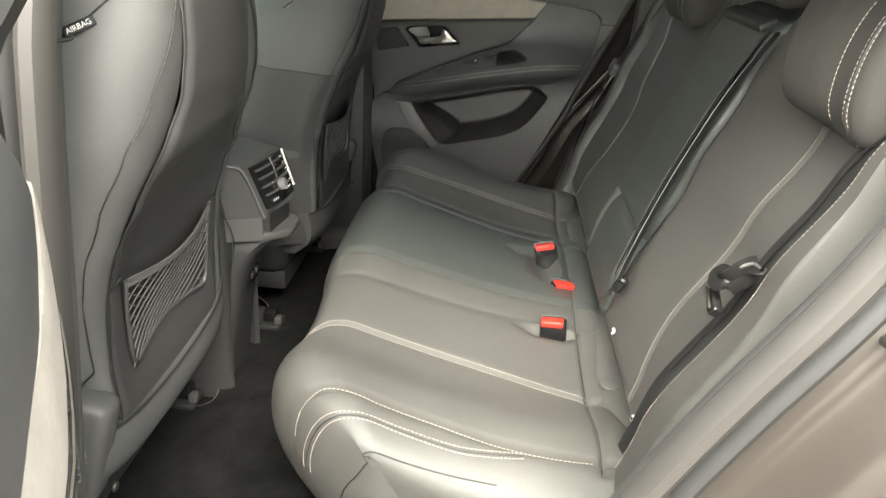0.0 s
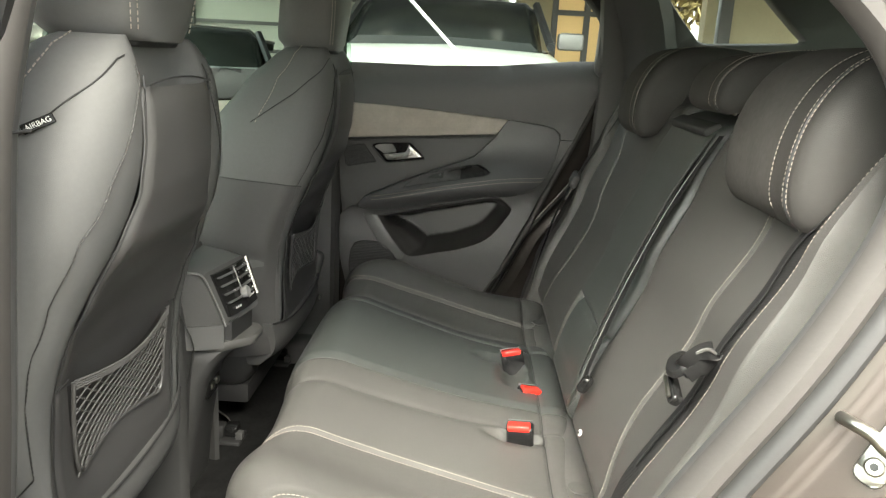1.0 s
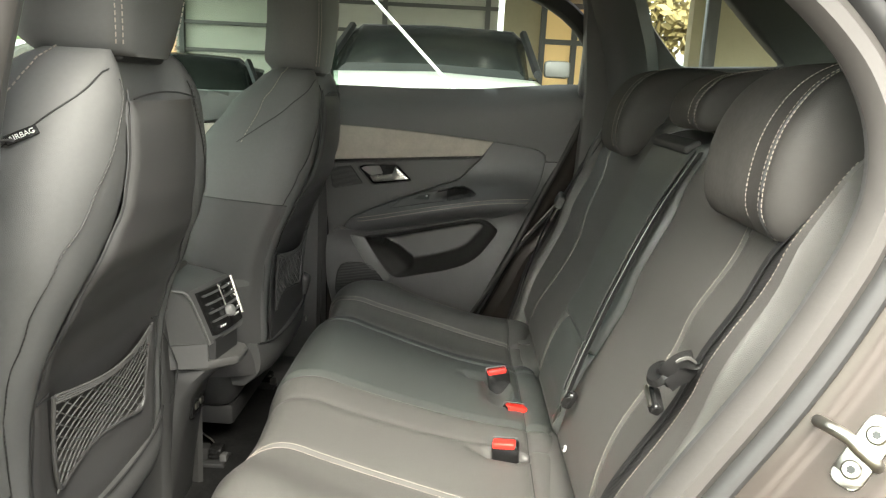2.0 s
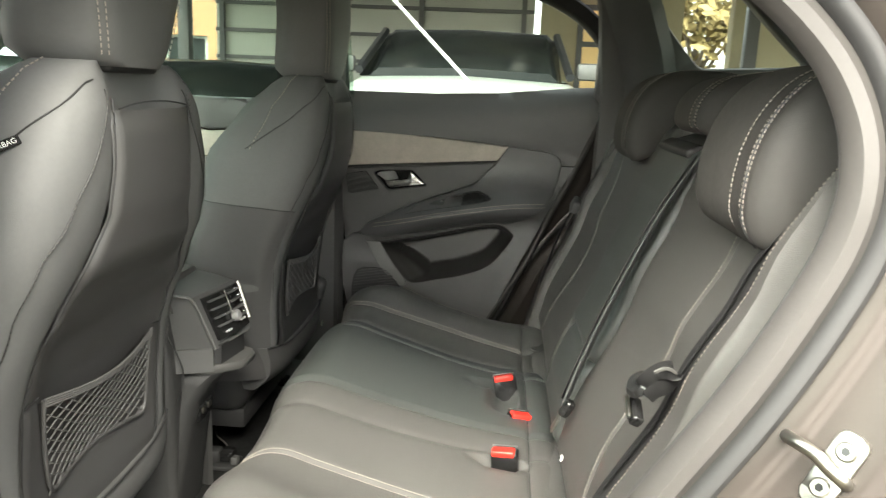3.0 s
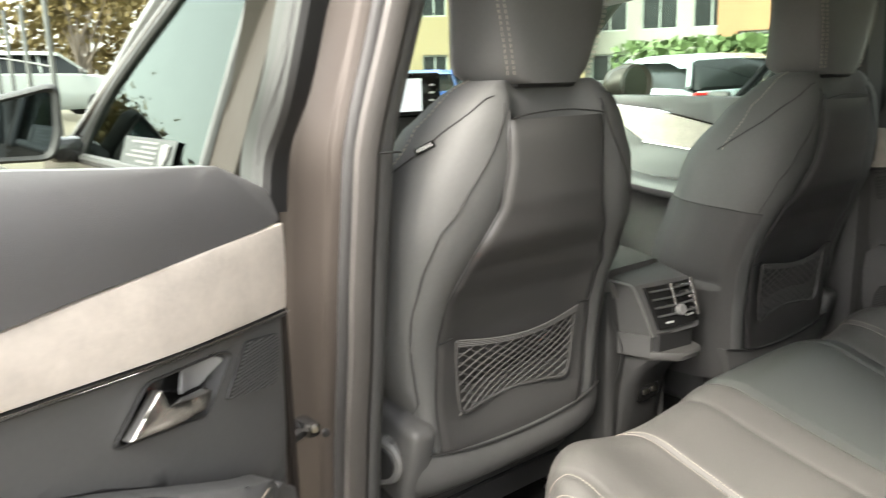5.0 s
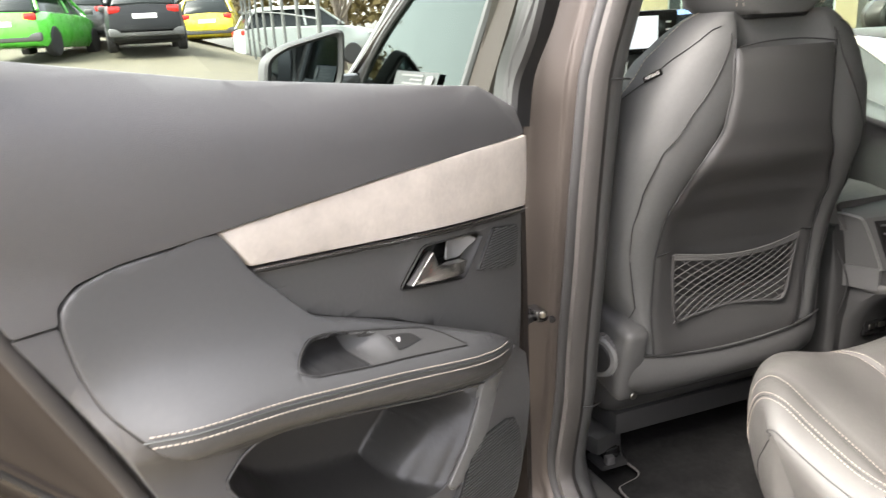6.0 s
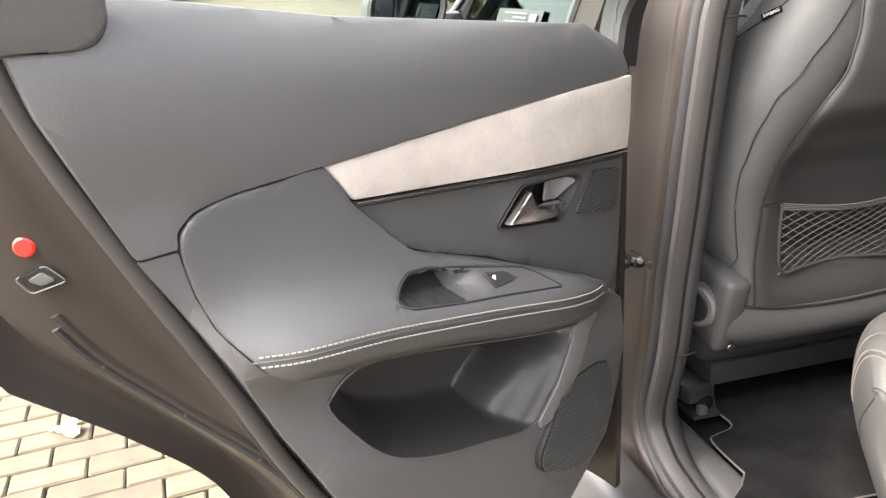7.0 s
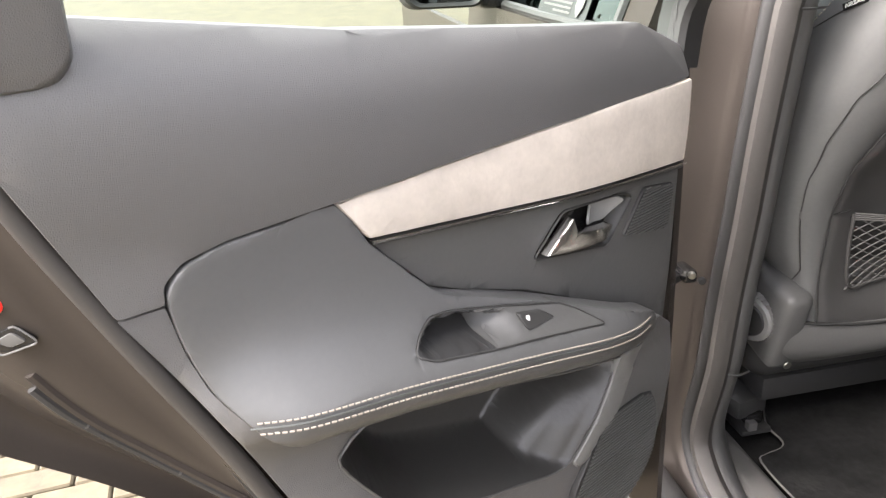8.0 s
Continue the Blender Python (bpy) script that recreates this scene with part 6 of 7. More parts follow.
part("quarter_bar", tube(smooth_line([(-1.075, -0.874, 1.19), (-1.035, -0.850, 1.25), (-0.955, -0.819, 1.33), (-0.745, -0.769, 1.46), (-0.60, -0.735, 1.54)], 4), 0.010, 8), RUBBER_DARK, nd, "black rubber division bar")
part("quarter_cover", panel([rounded([(-1.19, 1.185), (-1.055, 1.185), (-1.015, 1.27), (-1.075, 1.265)], 0.006)], lambda u, v, z: Vector((u, -0.878 + 0.38 * (z - 1.185) - v, z)), lambda u, z: 0.0, 0.03, 0.008, 0.002), RUBBER_DARK, nd, "black plastic corner behind the mirror")
part("rear_upright", tube([(-0.416, -0.886, 1.185), (-0.411, -0.818, 1.36), (-0.404, -0.75, 1.54)], 0.009, 8), RUBBER_DARK, nd, "black rubber upright of the window")
stick = part("window_sticker", slab(lambda u, v: (-0.80 + 0.245 * u, -0.8765 + 0.018 * v, 1.193 + 0.048 * v), 2, 2, lambda u, v: Vector((0, 0.001, 0))), surface("grey_sticker", (0.016, 0.019, 0.018), 0.6), nd, "pale grey dealer sticker on the glass")
for k, (a, b) in enumerate(((0.18, 0.70), (0.40, 0.70), (0.22, 0.70), (0.12, 0.70), (0.35, 0.70))):
    part("print_bar", slab(lambda u, v: (-0.80 + 0.245 * (a + (b - a) * u), -0.8785 + 0.018 * (0.82 - 0.16 * k + 0.07 * v), 1.193 + 0.048 * (0.82 - 0.16 * k + 0.07 * v)), 1, 1, lambda u, v: Vector((0, 0.0006, 0))), PLASTIC_GREY, stick)
part("emblem_shape", loft([[Vector((-0.80 + 0.245 * (0.86 + 0.07 * c), -0.8795 + 0.018 * (0.5 + 0.38 * s) - e, 1.193 + 0.048 * (0.5 + 0.38 * s))) for c, s in ((-1, 0.9), (0, 1), (1, 0.9), (1, 0), (0.5, -0.6), (0, -1), (-0.5, -0.6), (-1, 0))] for e in (0, 0.001)]), PLASTIC_GREY, stick)
MIRROR_SHAPE = rounded([(-0.898, 1.335), (-0.906, 1.232), (-0.925, 1.186), (-1.075, 1.190), (-1.098, 1.215), (-1.090, 1.275), (-1.040, 1.302)], 0.022)


def mirror_ring(x, grow):
    cy, cz = -0.99, 1.255
    return [Vector((x, cy + (y - cy) * grow, cz + (z - cz) * grow)) for y, z in MIRROR_SHAPE]


mh = part("mirror_housing", loft([mirror_ring(x, g) for x, g in ((-1.066, 0.80), (-1.052, 0.84), (-1.045, 0.93), (-1.05, 1.0), (-1.10, 1.06), (-1.14, 1.0), (-1.17, 0.75), (-1.185, 0.3))]), RUBBER_DARK, nd, "black door mirror housing")
part("mirror_glass", loft([mirror_ring(x, 0.845) for x in (-1.0625, -1.0565)]), MIRROR, mh, "mirror glass")
part("mirror_foot", rbox((0.08, 0.09, 0.05), (-1.09, -0.885, 1.205), 0.015), GLOSS_BLACK, mh, "black mirror foot")
part("front_wing", slab(lambda u, v: (-2.5 + 1.18 * u, -0.90, 0.45 + 0.66 * v), 6, 6, lambda u, v: Vector((0, 0.02, 0))), PAINT, body, "bronze painted front wing")

# ---- outer body round the cabin ----
TYRE = surface("tyre_rubber", (0.02, 0.02, 0.02), 0.8, spread=0.1)
RIM = surface("alloy_rim", (0.5, 0.5, 0.5), 0.3, metal=1.0)


def arch_loop(x0, x1, z1, wheel_x):
    """A flank outline from x0 to x1 with a round wheel arch cut out of its foot."""
    arch = [(wheel_x + 0.40 * math.cos(math.pi * k / 12), 0.40 + 0.36 * math.sin(math.pi * k / 12)) for k in range(13)]
    arch = [(x, max(z, 0.36)) for x, z in arch]
    return [(x0, z1 - 0.02), (x0, 0.36)] + arch[::-1] + [(x1, 0.36), (x1 + 0.03, 0.75), (x1 - 0.02, z1 - 0.04), (x1 - 0.25, z1)]


for k, mark in ((-1, "near"), (1, "far")):
    def flank_place(u, v, z, k=k):
        tail = 0.16 * max(0.0, (u - 1.0) / 0.6) ** 2 + 0.14 * max(0.0, (-2.0 - u) / 0.6) ** 2
        return Vector((u, k * (0.875 - tail + 0.02 * math.sin((z - 0.3) * 3) + v), z))
    part("rear_quarter", panel([arch_loop(0.70 if k < 0 else 0.62, 1.56, 1.24, 1.10)], flank_place, lambda u, z: 0.0, 0.08, 0.03, 0.01), PAINT, body, "bronze painted rear quarter")
    part("rear_pillar", loft([[Vector((x + dx, k * y, z)) for dx in (0.0, 0.30 - 0.12 * (z - 1.2))] + [Vector((x + dx, k * (y - 0.03), z)) for dx in (0.30 - 0.12 * (z - 1.2), 0.0)]
                              for x, y, z in ((1.22, 0.845, 1.20), (1.17, 0.77, 1.38), (1.08, 0.69, 1.54), (1.0, 0.64, 1.63))]), PAINT, body, "bronze rear pillar")
    part("sill", rbox((1.55, 0.10, 0.14), (-0.40, k * 0.84, 0.40), 0.03, 3), PLASTIC_DARK, body, "black plastic sill cladding")
    for wx in (-1.62, 1.10):
        at = Vector((wx, k * 0.68, GROUND + 0.345))
        wheel_ob = part("wheel", disc(at, (0, k, 0), 0.345, 0.21, 36, 0.03), TYRE, body, "black tyre")
        part("rim", disc(at + Vector((0, k * 0.19, 0)), (0, k, 0), 0.225, 0.02, 28, 0.008), PLASTIC_DARK, wheel_ob, "dark alloy rim")
        for q in range(5):
            a = 2 * math.pi * q / 5
            d = Vector((math.cos(a), 0, math.sin(a)))
            part("spoke", tube([at + Vector((0, k * 0.215, 0)) + d * 0.03, at + Vector((0, k * 0.212, 0)) + d * 0.215], 0.022, 6, True, 0.5), RIM, wheel_ob, "silver alloy spoke")
    part("head_lamp", loft([[Vector((-2.46 + dx, k * y, z)) for y, z in ((0.48, 0.86), (0.74, 0.90), (0.74, 0.80), (0.50, 0.77))] for dx in (0.06, 0.0)]), RIM, body, "clear head lamp")
    part("tail_lamp", loft([[Vector((1.60 + dx, k * y, z)) for y, z in ((0.42, 1.05), (0.70, 1.08), (0.70, 0.93), (0.44, 0.93))] for dx in (-0.06, 0.0)]), RED, body, "red tail lamp")
part("tailgate", slab(lambda u, v: (1.60 - 0.10 * max(0, v - 0.45) ** 2 - 0.05 * (2 * u - 1) ** 2 + 0.02 * math.sin(v * 6), -0.74 + 1.48 * u, 0.55 + 0.62 * v), 10, 8, lambda u, v: Vector((-0.03, 0, 0))), PAINT, body, "bronze painted tailgate")
part("rear_window", slab(lambda u, v: (1.56 - 0.28 * v, (-0.66 + 1.32 * u) * (1 - 0.10 * v), 1.18 + 0.42 * v), 6, 4, lambda u, v: Vector((-0.005, 0, 0))), GLASS, body, "tinted rear window")
part("rear_bumper", slab(lambda u, v: (1.64 - 0.10 * (2 * u - 1) ** 4, -0.80 + 1.60 * u, 0.32 + 0.26 * v), 12, 4, lambda u, v: Vector((-0.08, 0, 0))), PLASTIC_DARK, body, "black rear bumper")
part("front_bumper", slab(lambda u, v: (-2.54 + 0.16 * (2 * u - 1) ** 4 + 0.04 * v, -0.80 + 1.60 * u, 0.30 + 0.42 * v), 12, 4, lambda u, v: Vector((0.08, 0, 0))), PAINT, body, "bronze front bumper")
part("grille", slab(lambda u, v: (-2.50 + 0.05 * (2 * u - 1) ** 2, -0.45 + 0.90 * u, 0.72 + 0.22 * v), 10, 3, lambda u, v: Vector((0.05, 0, 0))), GLOSS_BLACK, body, "gloss black grille")
part("far_front_wing", slab(lambda u, v: (-2.5 + 1.28 * u, 0.88, 0.45 + 0.66 * v), 6, 6, lambda u, v: Vector((0, -0.02, 0))), PAINT, body, "bronze painted front wing")
part("floor_pan", rbox((3.6, 1.5, 0.05), (-0.4, 0, 0.31), 0.01), PLASTIC_DARK, body, "black underbody")


# ---- outside ----
WHITE_PAINT = surface("white_car_paint", (0.27, 0.30, 0.28), 0.35, coat=0.3, spread=0.03)
DARK_GLASS = surface("dark_car_glass", (0.012, 0.015, 0.015), 0.2, spread=0.05, rough_spread=0.03, spec=0.25)
TAIL = surface("tail_lamp_red", (0.5, 0.02, 0.015), 0.2)
LAMP = surface("headlamp_lens", (0.6, 0.62, 0.62), 0.12)


def parked_car(at, yaw, paint, label, high=1.5, roof_paint=None, belt_z=0.95, length=4.3, wide=1.78, cabin=0.70):
    """A parked car, front towards its own +x; at is the middle of its footprint."""
    base = Vector((at[0], at[1], ground_height(at[0], at[1])))
    c = thing("parked_car", base, label, "car", "parked cars")
    R = Matrix.Rotation(radians(yaw), 3, "Z")

    def T(x, y, z):
        return base + R @ Vector((x, y, z))
    L, W = length / 2, wide / 2
    st = [(-L, 0.72, 0.42, belt_z - 0.22), (-L + 0.06, 0.88, 0.30, belt_z - 0.06), (-L + 0.35, 0.97, 0.22, belt_z), (-L + 0.9, 1.0, 0.2, belt_z), (0.0, 1.0, 0.2, belt_z - 0.01), (L - 1.35, 1.0, 0.2, belt_z - 0.02),
          (L - 0.9, 0.98, 0.2, belt_z - 0.06), (L - 0.35, 0.92, 0.22, belt_z - 0.14), (L - 0.08, 0.80, 0.28, belt_z - 0.24), (L, 0.62, 0.36, belt_z - 0.36)]
    rings = []
    for x, w, lo, hi in st:
        w *= W
        rings.append([T(x, y, z) for y, z in ((-w * 0.9, lo), (-w, lo + 0.12), (-w, (lo + hi) / 2), (-w * 0.97, hi - 0.06), (-w * 0.86, hi), (0, hi + 0.03), (w * 0.86, hi), (w * 0.97, hi - 0.06), (w, (lo + hi) / 2), (w, lo + 0.12), (w * 0.9, lo))])
    part("body", loft(rings), paint, c, angle=50)
    cab = [(-L + 0.12, 0.80, belt_z - 0.03, belt_z), (-L + 0.42, cabin + 0.02, belt_z - 0.02, high - 0.10), (-L + 0.75, cabin, belt_z - 0.02, high - 0.02), (-0.2, cabin, belt_z - 0.02, high), (0.35, cabin, belt_z - 0.02, high - 0.03), (L - 1.05, max(0.80, cabin), belt_z - 0.04, belt_z + 0.02)]

    def cab_ring(x, w, lo, hi, grow=0.0):
        wb = W * 0.88 + grow
        wt = W * w + grow
        return [T(x, -wb, lo), T(x, -wt - 0.02, hi - 0.08), T(x, -wt + 0.08, hi + grow), T(x, 0, hi + 0.02 + grow), T(x, wt - 0.08, hi + grow), T(x, wt + 0.02, hi - 0.08), T(x, wb, lo)]
    part("greenhouse", loft([cab_ring(*r) for r in cab]), DARK_GLASS, c, "dark glass")
    roof = [r for r in cab[1:5]]
    part("roof", loft([[q for q in cab_ring(x, w, hi - 0.10, hi, 0.006)] for x, w, lo, hi in roof]), roof_paint or paint, c)
    for k in (-1, 1):
        for (x0, z0), (x1, z1) in (((L - 1.05, belt_z), (0.35, high - 0.04)), ((-0.15, belt_z), (-0.18, high - 0.04)), ((-L + 0.16, belt_z), (-L + 0.45, high - 0.10))):
            part("pillar", tube([T(x0, k * W * 0.885, z0), T(x1, k * (W * cabin + 0.015), z1)], 0.035, 6), roof_paint or paint, c)
        for x in (-L + 0.75, L - 0.85):
            wh = part("wheel", disc(T(x, k * (W - 0.20), 0.33), R @ Vector((0, k, 0)), 0.33, 0.21, 24, 0.03), TYRE, c, "black tyre")
            part("rim", disc(T(x, k * (W - 0.02), 0.33), R @ Vector((0, k, 0)), 0.21, 0.025, 20, 0.01), RIM, wh, "alloy rim")
        part("headlight", rbox((0.22, 0.30, 0.12), T(L - 0.16, k * W * 0.68, belt_z - 0.27), 0.03, 2, R), LAMP, c, "clear headlamp")
        part("tail_light", rbox((0.10, 0.26, 0.16), T(-L + 0.06, k * W * 0.72, belt_z - 0.14), 0.03, 2, R), TAIL, c, "red tail lamp")
        part("door_mirror", rbox((0.10, 0.20, 0.13), T(L - 1.25, k * (W + 0.06), belt_z + 0.05), 0.03, 2, R), PLASTIC, c)
    part("number_plate", rbox((0.02, 0.52, 0.11), T(-L - 0.005, 0, belt_z - 0.28), 0.004, 1, R), PRINT, c, "white plate")
    part("number_plate", rbox((0.02, 0.52, 0.11), T(L + 0.005, 0, 0.45), 0.004, 1, R), PRINT, c, "white plate")
    part("bumper", rbox((0.16, wide * 0.94, 0.2), T(-L + 0.08, 0, 0.42), 0.06, 2, R), PLASTIC, c, "dark bumper")
    part("bumper", rbox((0.16, wide * 0.86, 0.2), T(L - 0.10, 0, 0.40), 0.06, 2, R), PLASTIC, c, "dark bumper")
    return c


def car_paint(name, colour):
    return surface(name, colour, 0.28, coat=0.8, spread=0.04)


BLACKCAR = surface("black_car_paint", (0.015, 0.016, 0.018), 0.4, spread=0.04, spec=0.3)
parked_car((-0.08, 5.75), -90, WHITE_PAINT, "tall white sport utility car with dark windscreen parked facing the flank", 1.76, BLACKCAR, 1.37, 4.6, 1.80, 0.80)
parked_car((-2.6, 6.2), -75, BLACKCAR, "black hatchback parked beside the white car", 1.42, None, 1.0)
parked_car((-6.6, 9.3), 150, car_paint("silver_blue_paint", (0.40, 0.48, 0.50)), "silver blue hatchback parked in the street", 1.55, None, 1.1)
parked_car((-15.5, 11.6), 100, car_paint("blue_car_paint", (0.04, 0.12, 0.42)), "bright blue car parked in the street", 1.55, None, 1.05)
parked_car((-17.0, 14.6), 80, car_paint("red_car_paint", (0.5, 0.03, 0.03)), "bright red car parked in the street", 1.55, None, 1.05)
parked_car((-20.6, -3.35), 165, car_paint("lime_green_paint", (0.10, 0.62, 0.06)), "lime green hatchback parked in the yard", 1.42, None, 0.98)
parked_car((-24.0, -2.2), 170, car_paint("dark_grey_paint", (0.05, 0.05, 0.055)), "dark grey car parked in the yard", 1.45, None, 1.0)
parked_car((-20.6, -0.95), 180, BLACKCAR, "black car parked with its tail to the yard", 1.5, None, 1.05, 4.4, 1.75)
parked_car((-27.5, 1.4), 170, car_paint("yellow_car_paint", (0.6, 0.5, 0.04)), "yellow car parked behind the fence", 1.5, None, 1.0)
parked_car((-24.5, 3.9), 95, WHITE_PAINT, "white van-like car parked behind the fence", 1.85, None, 1.25)

# rod leaning in front of the white car
tagged(part("leaning_pole", tube([(-0.75, 2.0, 2.15), (1.39, 2.0, GROUND)], 0.007, 8), surface("pale_metal", (0.6, 0.62, 0.6), 0.4)), "thin pale metal pole leaning beside the car", "pole")

# fence posts along the yard
STEELPOST = surface("galvanised_post", (0.10, 0.105, 0.10), 0.5, metal=0.6)
for k in range(9):
    x = -8.5 - 2.0 * k
    y = 0.75 + 0.16 * k
    g = ground_height(x, y)
    tagged(part("fence_post", tube([(x, y, g), (x, y, g + 1.9)], 0.03, 8), STEELPOST), "grey galvanised fence post", "post", "fence posts")
for z in (0.5, 1.2):
    pts = [(-8.5 - 2.0 * k, 0.75 + 0.16 * k, ground_height(-8.5 - 2.0 * k, 0.75 + 0.16 * k) + z) for k in range(9)]
    tagged(part("fence_rail", tube(pts, 0.012, 6), STEELPOST), "thin grey fence rail", "rail", "fence rails")

# ---- buildings ----
WALL_BEIGE = surface("beige_render", (0.390, 0.351, 0.247), 0.9, grain=0.3, grain_size=0.01, spread=0.12, blotch=0.8)
WALL_YELLOW = surface("yellow_render", (0.22, 0.18, 0.10), 0.9, grain=0.3, grain_size=0.01, spread=0.12, blotch=1.2)
WALL_WHITE = surface("pale_render", (0.22, 0.22, 0.19), 0.9, grain=0.3, grain_size=0.01, spread=0.1, blotch=1.2)
WALL_ORANGE = surface("orange_render", (0.22, 0.12, 0.06), 0.9, grain=0.3, grain_size=0.01, spread=0.12, blotch=1.0)
STEEL_DARK = surface("dark_steel", (0.05, 0.05, 0.05), 0.5)
SOFFIT = surface("pale_soffit", (0.40, 0.40, 0.36), 0.8, spread=0.1, blotch=0.6)
TUBE_LIGHT = lit("lamp_tube", (1.0, 0.98, 0.9), 0.8)
WARM_ROOM = lit("warm_room", (0.75, 0.50, 0.22), 0.03)


def house(name, at, yaw, size, wall, label, cols, rows, sill=1.0, win=(1.1, 1.4), flat=True):
    """A building block: front towards its own -y, with a grid of windows, and a roof."""
    b = thing(name, (at[0], at[1], ground_height(at[0], at[1])), label, "building", "buildings")
    base = b.location.copy()
    R = Matrix.Rotation(radians(yaw), 3, "Z")
    w, d, h = size

    def T(x, y, z):
        return base + R @ Vector((x, y, z))
    holes = []
    step, floor_h = w / cols, h / rows
    for i in range(cols):
        for j in range(rows):
            x0 = -w / 2 + step * (i + 0.5) - win[0] / 2
            z0 = floor_h * j + sill
            if z0 + win[1] < h - 0.1:
                holes.append([(x0, z0), (x0 + win[0], z0), (x0 + win[0], z0 + win[1]), (x0, z0 + win[1])])
    part("front_wall", panel([[(-w / 2, -0.5), (w / 2, -0.5), (w / 2, h), (-w / 2, h)]] + holes, lambda u, v, z: T(u, -v, z), lambda u, z: 0.0, 50, 0.25, 0), wall, b)
    for sx in (-1, 1):
        part("side_wall", rbox((0.25, d, h + 0.5), T(sx * (w / 2 - 0.125), d / 2 + 0.3, h / 2 - 0.25), 0, turn=R), wall, b)
    part("back_wall", rbox((w, 0.25, h + 0.5), T(0, d + 0.3, h / 2 - 0.25), 0, turn=R), wall, b)
    part("roof", rbox((w + 0.6, d + 0.9, 0.25), T(0, d / 2 + 0.2, h + 0.125), 0.03, turn=R), STEEL_DARK, b, "dark flat roof edge")
    for hole in holes:
        (x0, z0), (x1, z1) = hole[0], hole[2]
        wd = part("window", rbox((x1 - x0, 0.03, z1 - z0), T((x0 + x1) / 2, 0.18, (z0 + z1) / 2), 0, turn=R), DARK_GLASS, b, "dark glazed window")
        part("window_frame", join(*[rbox(s, T(*q), 0, turn=R) for s, q in (((0.07, 0.06, z1 - z0), (x0 + 0.035, 0.15, (z0 + z1) / 2)), ((0.07, 0.06, z1 - z0), (x1 - 0.035, 0.15, (z0 + z1) / 2)), ((0.06, 0.06, z1 - z0), ((x0 + x1) / 2, 0.15, (z0 + z1) / 2)), ((x1 - x0, 0.06, 0.07), ((x0 + x1) / 2, 0.15, z0 + 0.035)), ((x1 - x0, 0.06, 0.07), ((x0 + x1) / 2, 0.15, z1 - 0.035)))]), WHITE_PAINT, wd, "white window frame")
    return b


house("house", (-27, 19), 55, (16, 8, 9), WALL_YELLOW, "yellow rendered house with white windows", 6, 3)
house("house", (-19, 30), 32, (20, 9, 10), WALL_WHITE, "pale rendered building with rows of windows", 9, 4, 0.8, (1.6, 1.5))
house("house", (-8.5, 19.5), 20, (6.5, 6, 7), WALL_ORANGE, "orange rendered house with white windows", 3, 2)

# showroom across the yard
show = thing("showroom", (2.5, 9.5, GROUND), "car showroom with beige wall, shutters and a lit canopy", "building", "buildings")
for x0, x1 in ((0.7, 2.7), (3.4, 7.7)):
    part("wall", rbox((x1 - x0, 0.25, 3.4), ((x0 + x1) / 2, 10.2, 1.7), 0), WALL_BEIGE, show, "beige rendered wall")
part("canopy", rbox((14.0, 7.4, 0.25), (2.0, 6.9, 3.2), 0.02), SOFFIT, show, "pale canopy")
part("fascia", rbox((14.0, 0.10, 0.5), (2.0, 3.15, 3.15), 0.01), STEEL_DARK, show, "dark steel fascia")
for k in range(5):
    part("beam", rbox((13.8, 0.14, 0.16), (2.0, 4.0 + 1.4 * k, 2.98), 0.01), STEEL_DARK, show, "dark steel beam")
for x in (-4.2, -2.05, 3.4, 8.6):
    part("column", rbox((0.16, 0.16, 3.1), (x, 9.2, 1.6), 0.01), STEEL_DARK, show, "dark steel column")
for k in range(9):
    x, y = -3.0 + 1.5 * (k % 5) * 1.3, 5.2 + 1.6 * (k // 5)
    part("lamp", rbox((0.5, 0.07, 0.05), (x, y, 3.04), 0.01, turn=Euler((0, 0, 0.4)).to_matrix()), TUBE_LIGHT, show, "lit ceiling lamp")
# roller shutters left of the beige wall
sh = part("shutter", rbox((4.6, 0.10, 3.4), (-1.7, 9.9, 1.7), 0), SOFFIT, show, "pale sectional shutter")
for k in range(8):
    part("shutter_rail", rbox((4.6, 0.05, 0.05), (-1.7, 9.82, 0.5 + 0.38 * k), 0), STEEL_DARK, sh, "dark rail")
for k in range(4):
    part("shutter_post", rbox((0.07, 0.06, 3.4), (-3.9 + 1.45 * k, 9.81, 1.7), 0), STEEL_DARK, sh, "dark post")
# entrance with a warm room behind
door = part("entrance", rbox((0.9, 0.12, 2.5), (1.70, 10.0, 1.25), 0), WARM_ROOM, show, "lit glazed entrance")
for x in (1.25, 1.7, 2.15):
    part("door_post", rbox((0.08, 0.10, 2.5), (x, 9.9, 1.25), 0), STEEL_DARK, door, "dark door post")
for z in (1.15, 2.0, 2.5):
    part("door_rail", rbox((0.9, 0.09, 0.07), (1.70, 9.9, z), 0), STEEL_DARK, door, "dark door rail")
part("side_block", rbox((3.0, 6.0, 3.9), (14.5, 8.5, 1.95), 0.01), WALL_BEIGE, show, "beige annex")

# ---- hedges and trees ----
LEAF_BROWN = surface("autumn_leaves", (0.17, 0.13, 0.05), 0.8, spread=0.35, blotch=0.5)
LEAF_GREEN = surface("hedge_leaves", (0.06, 0.10, 0.03), 0.8, spread=0.35, blotch=0.4)
BARK = surface("grey_bark", (0.12, 0.10, 0.08), 0.9, grain=0.6, grain_size=0.02)


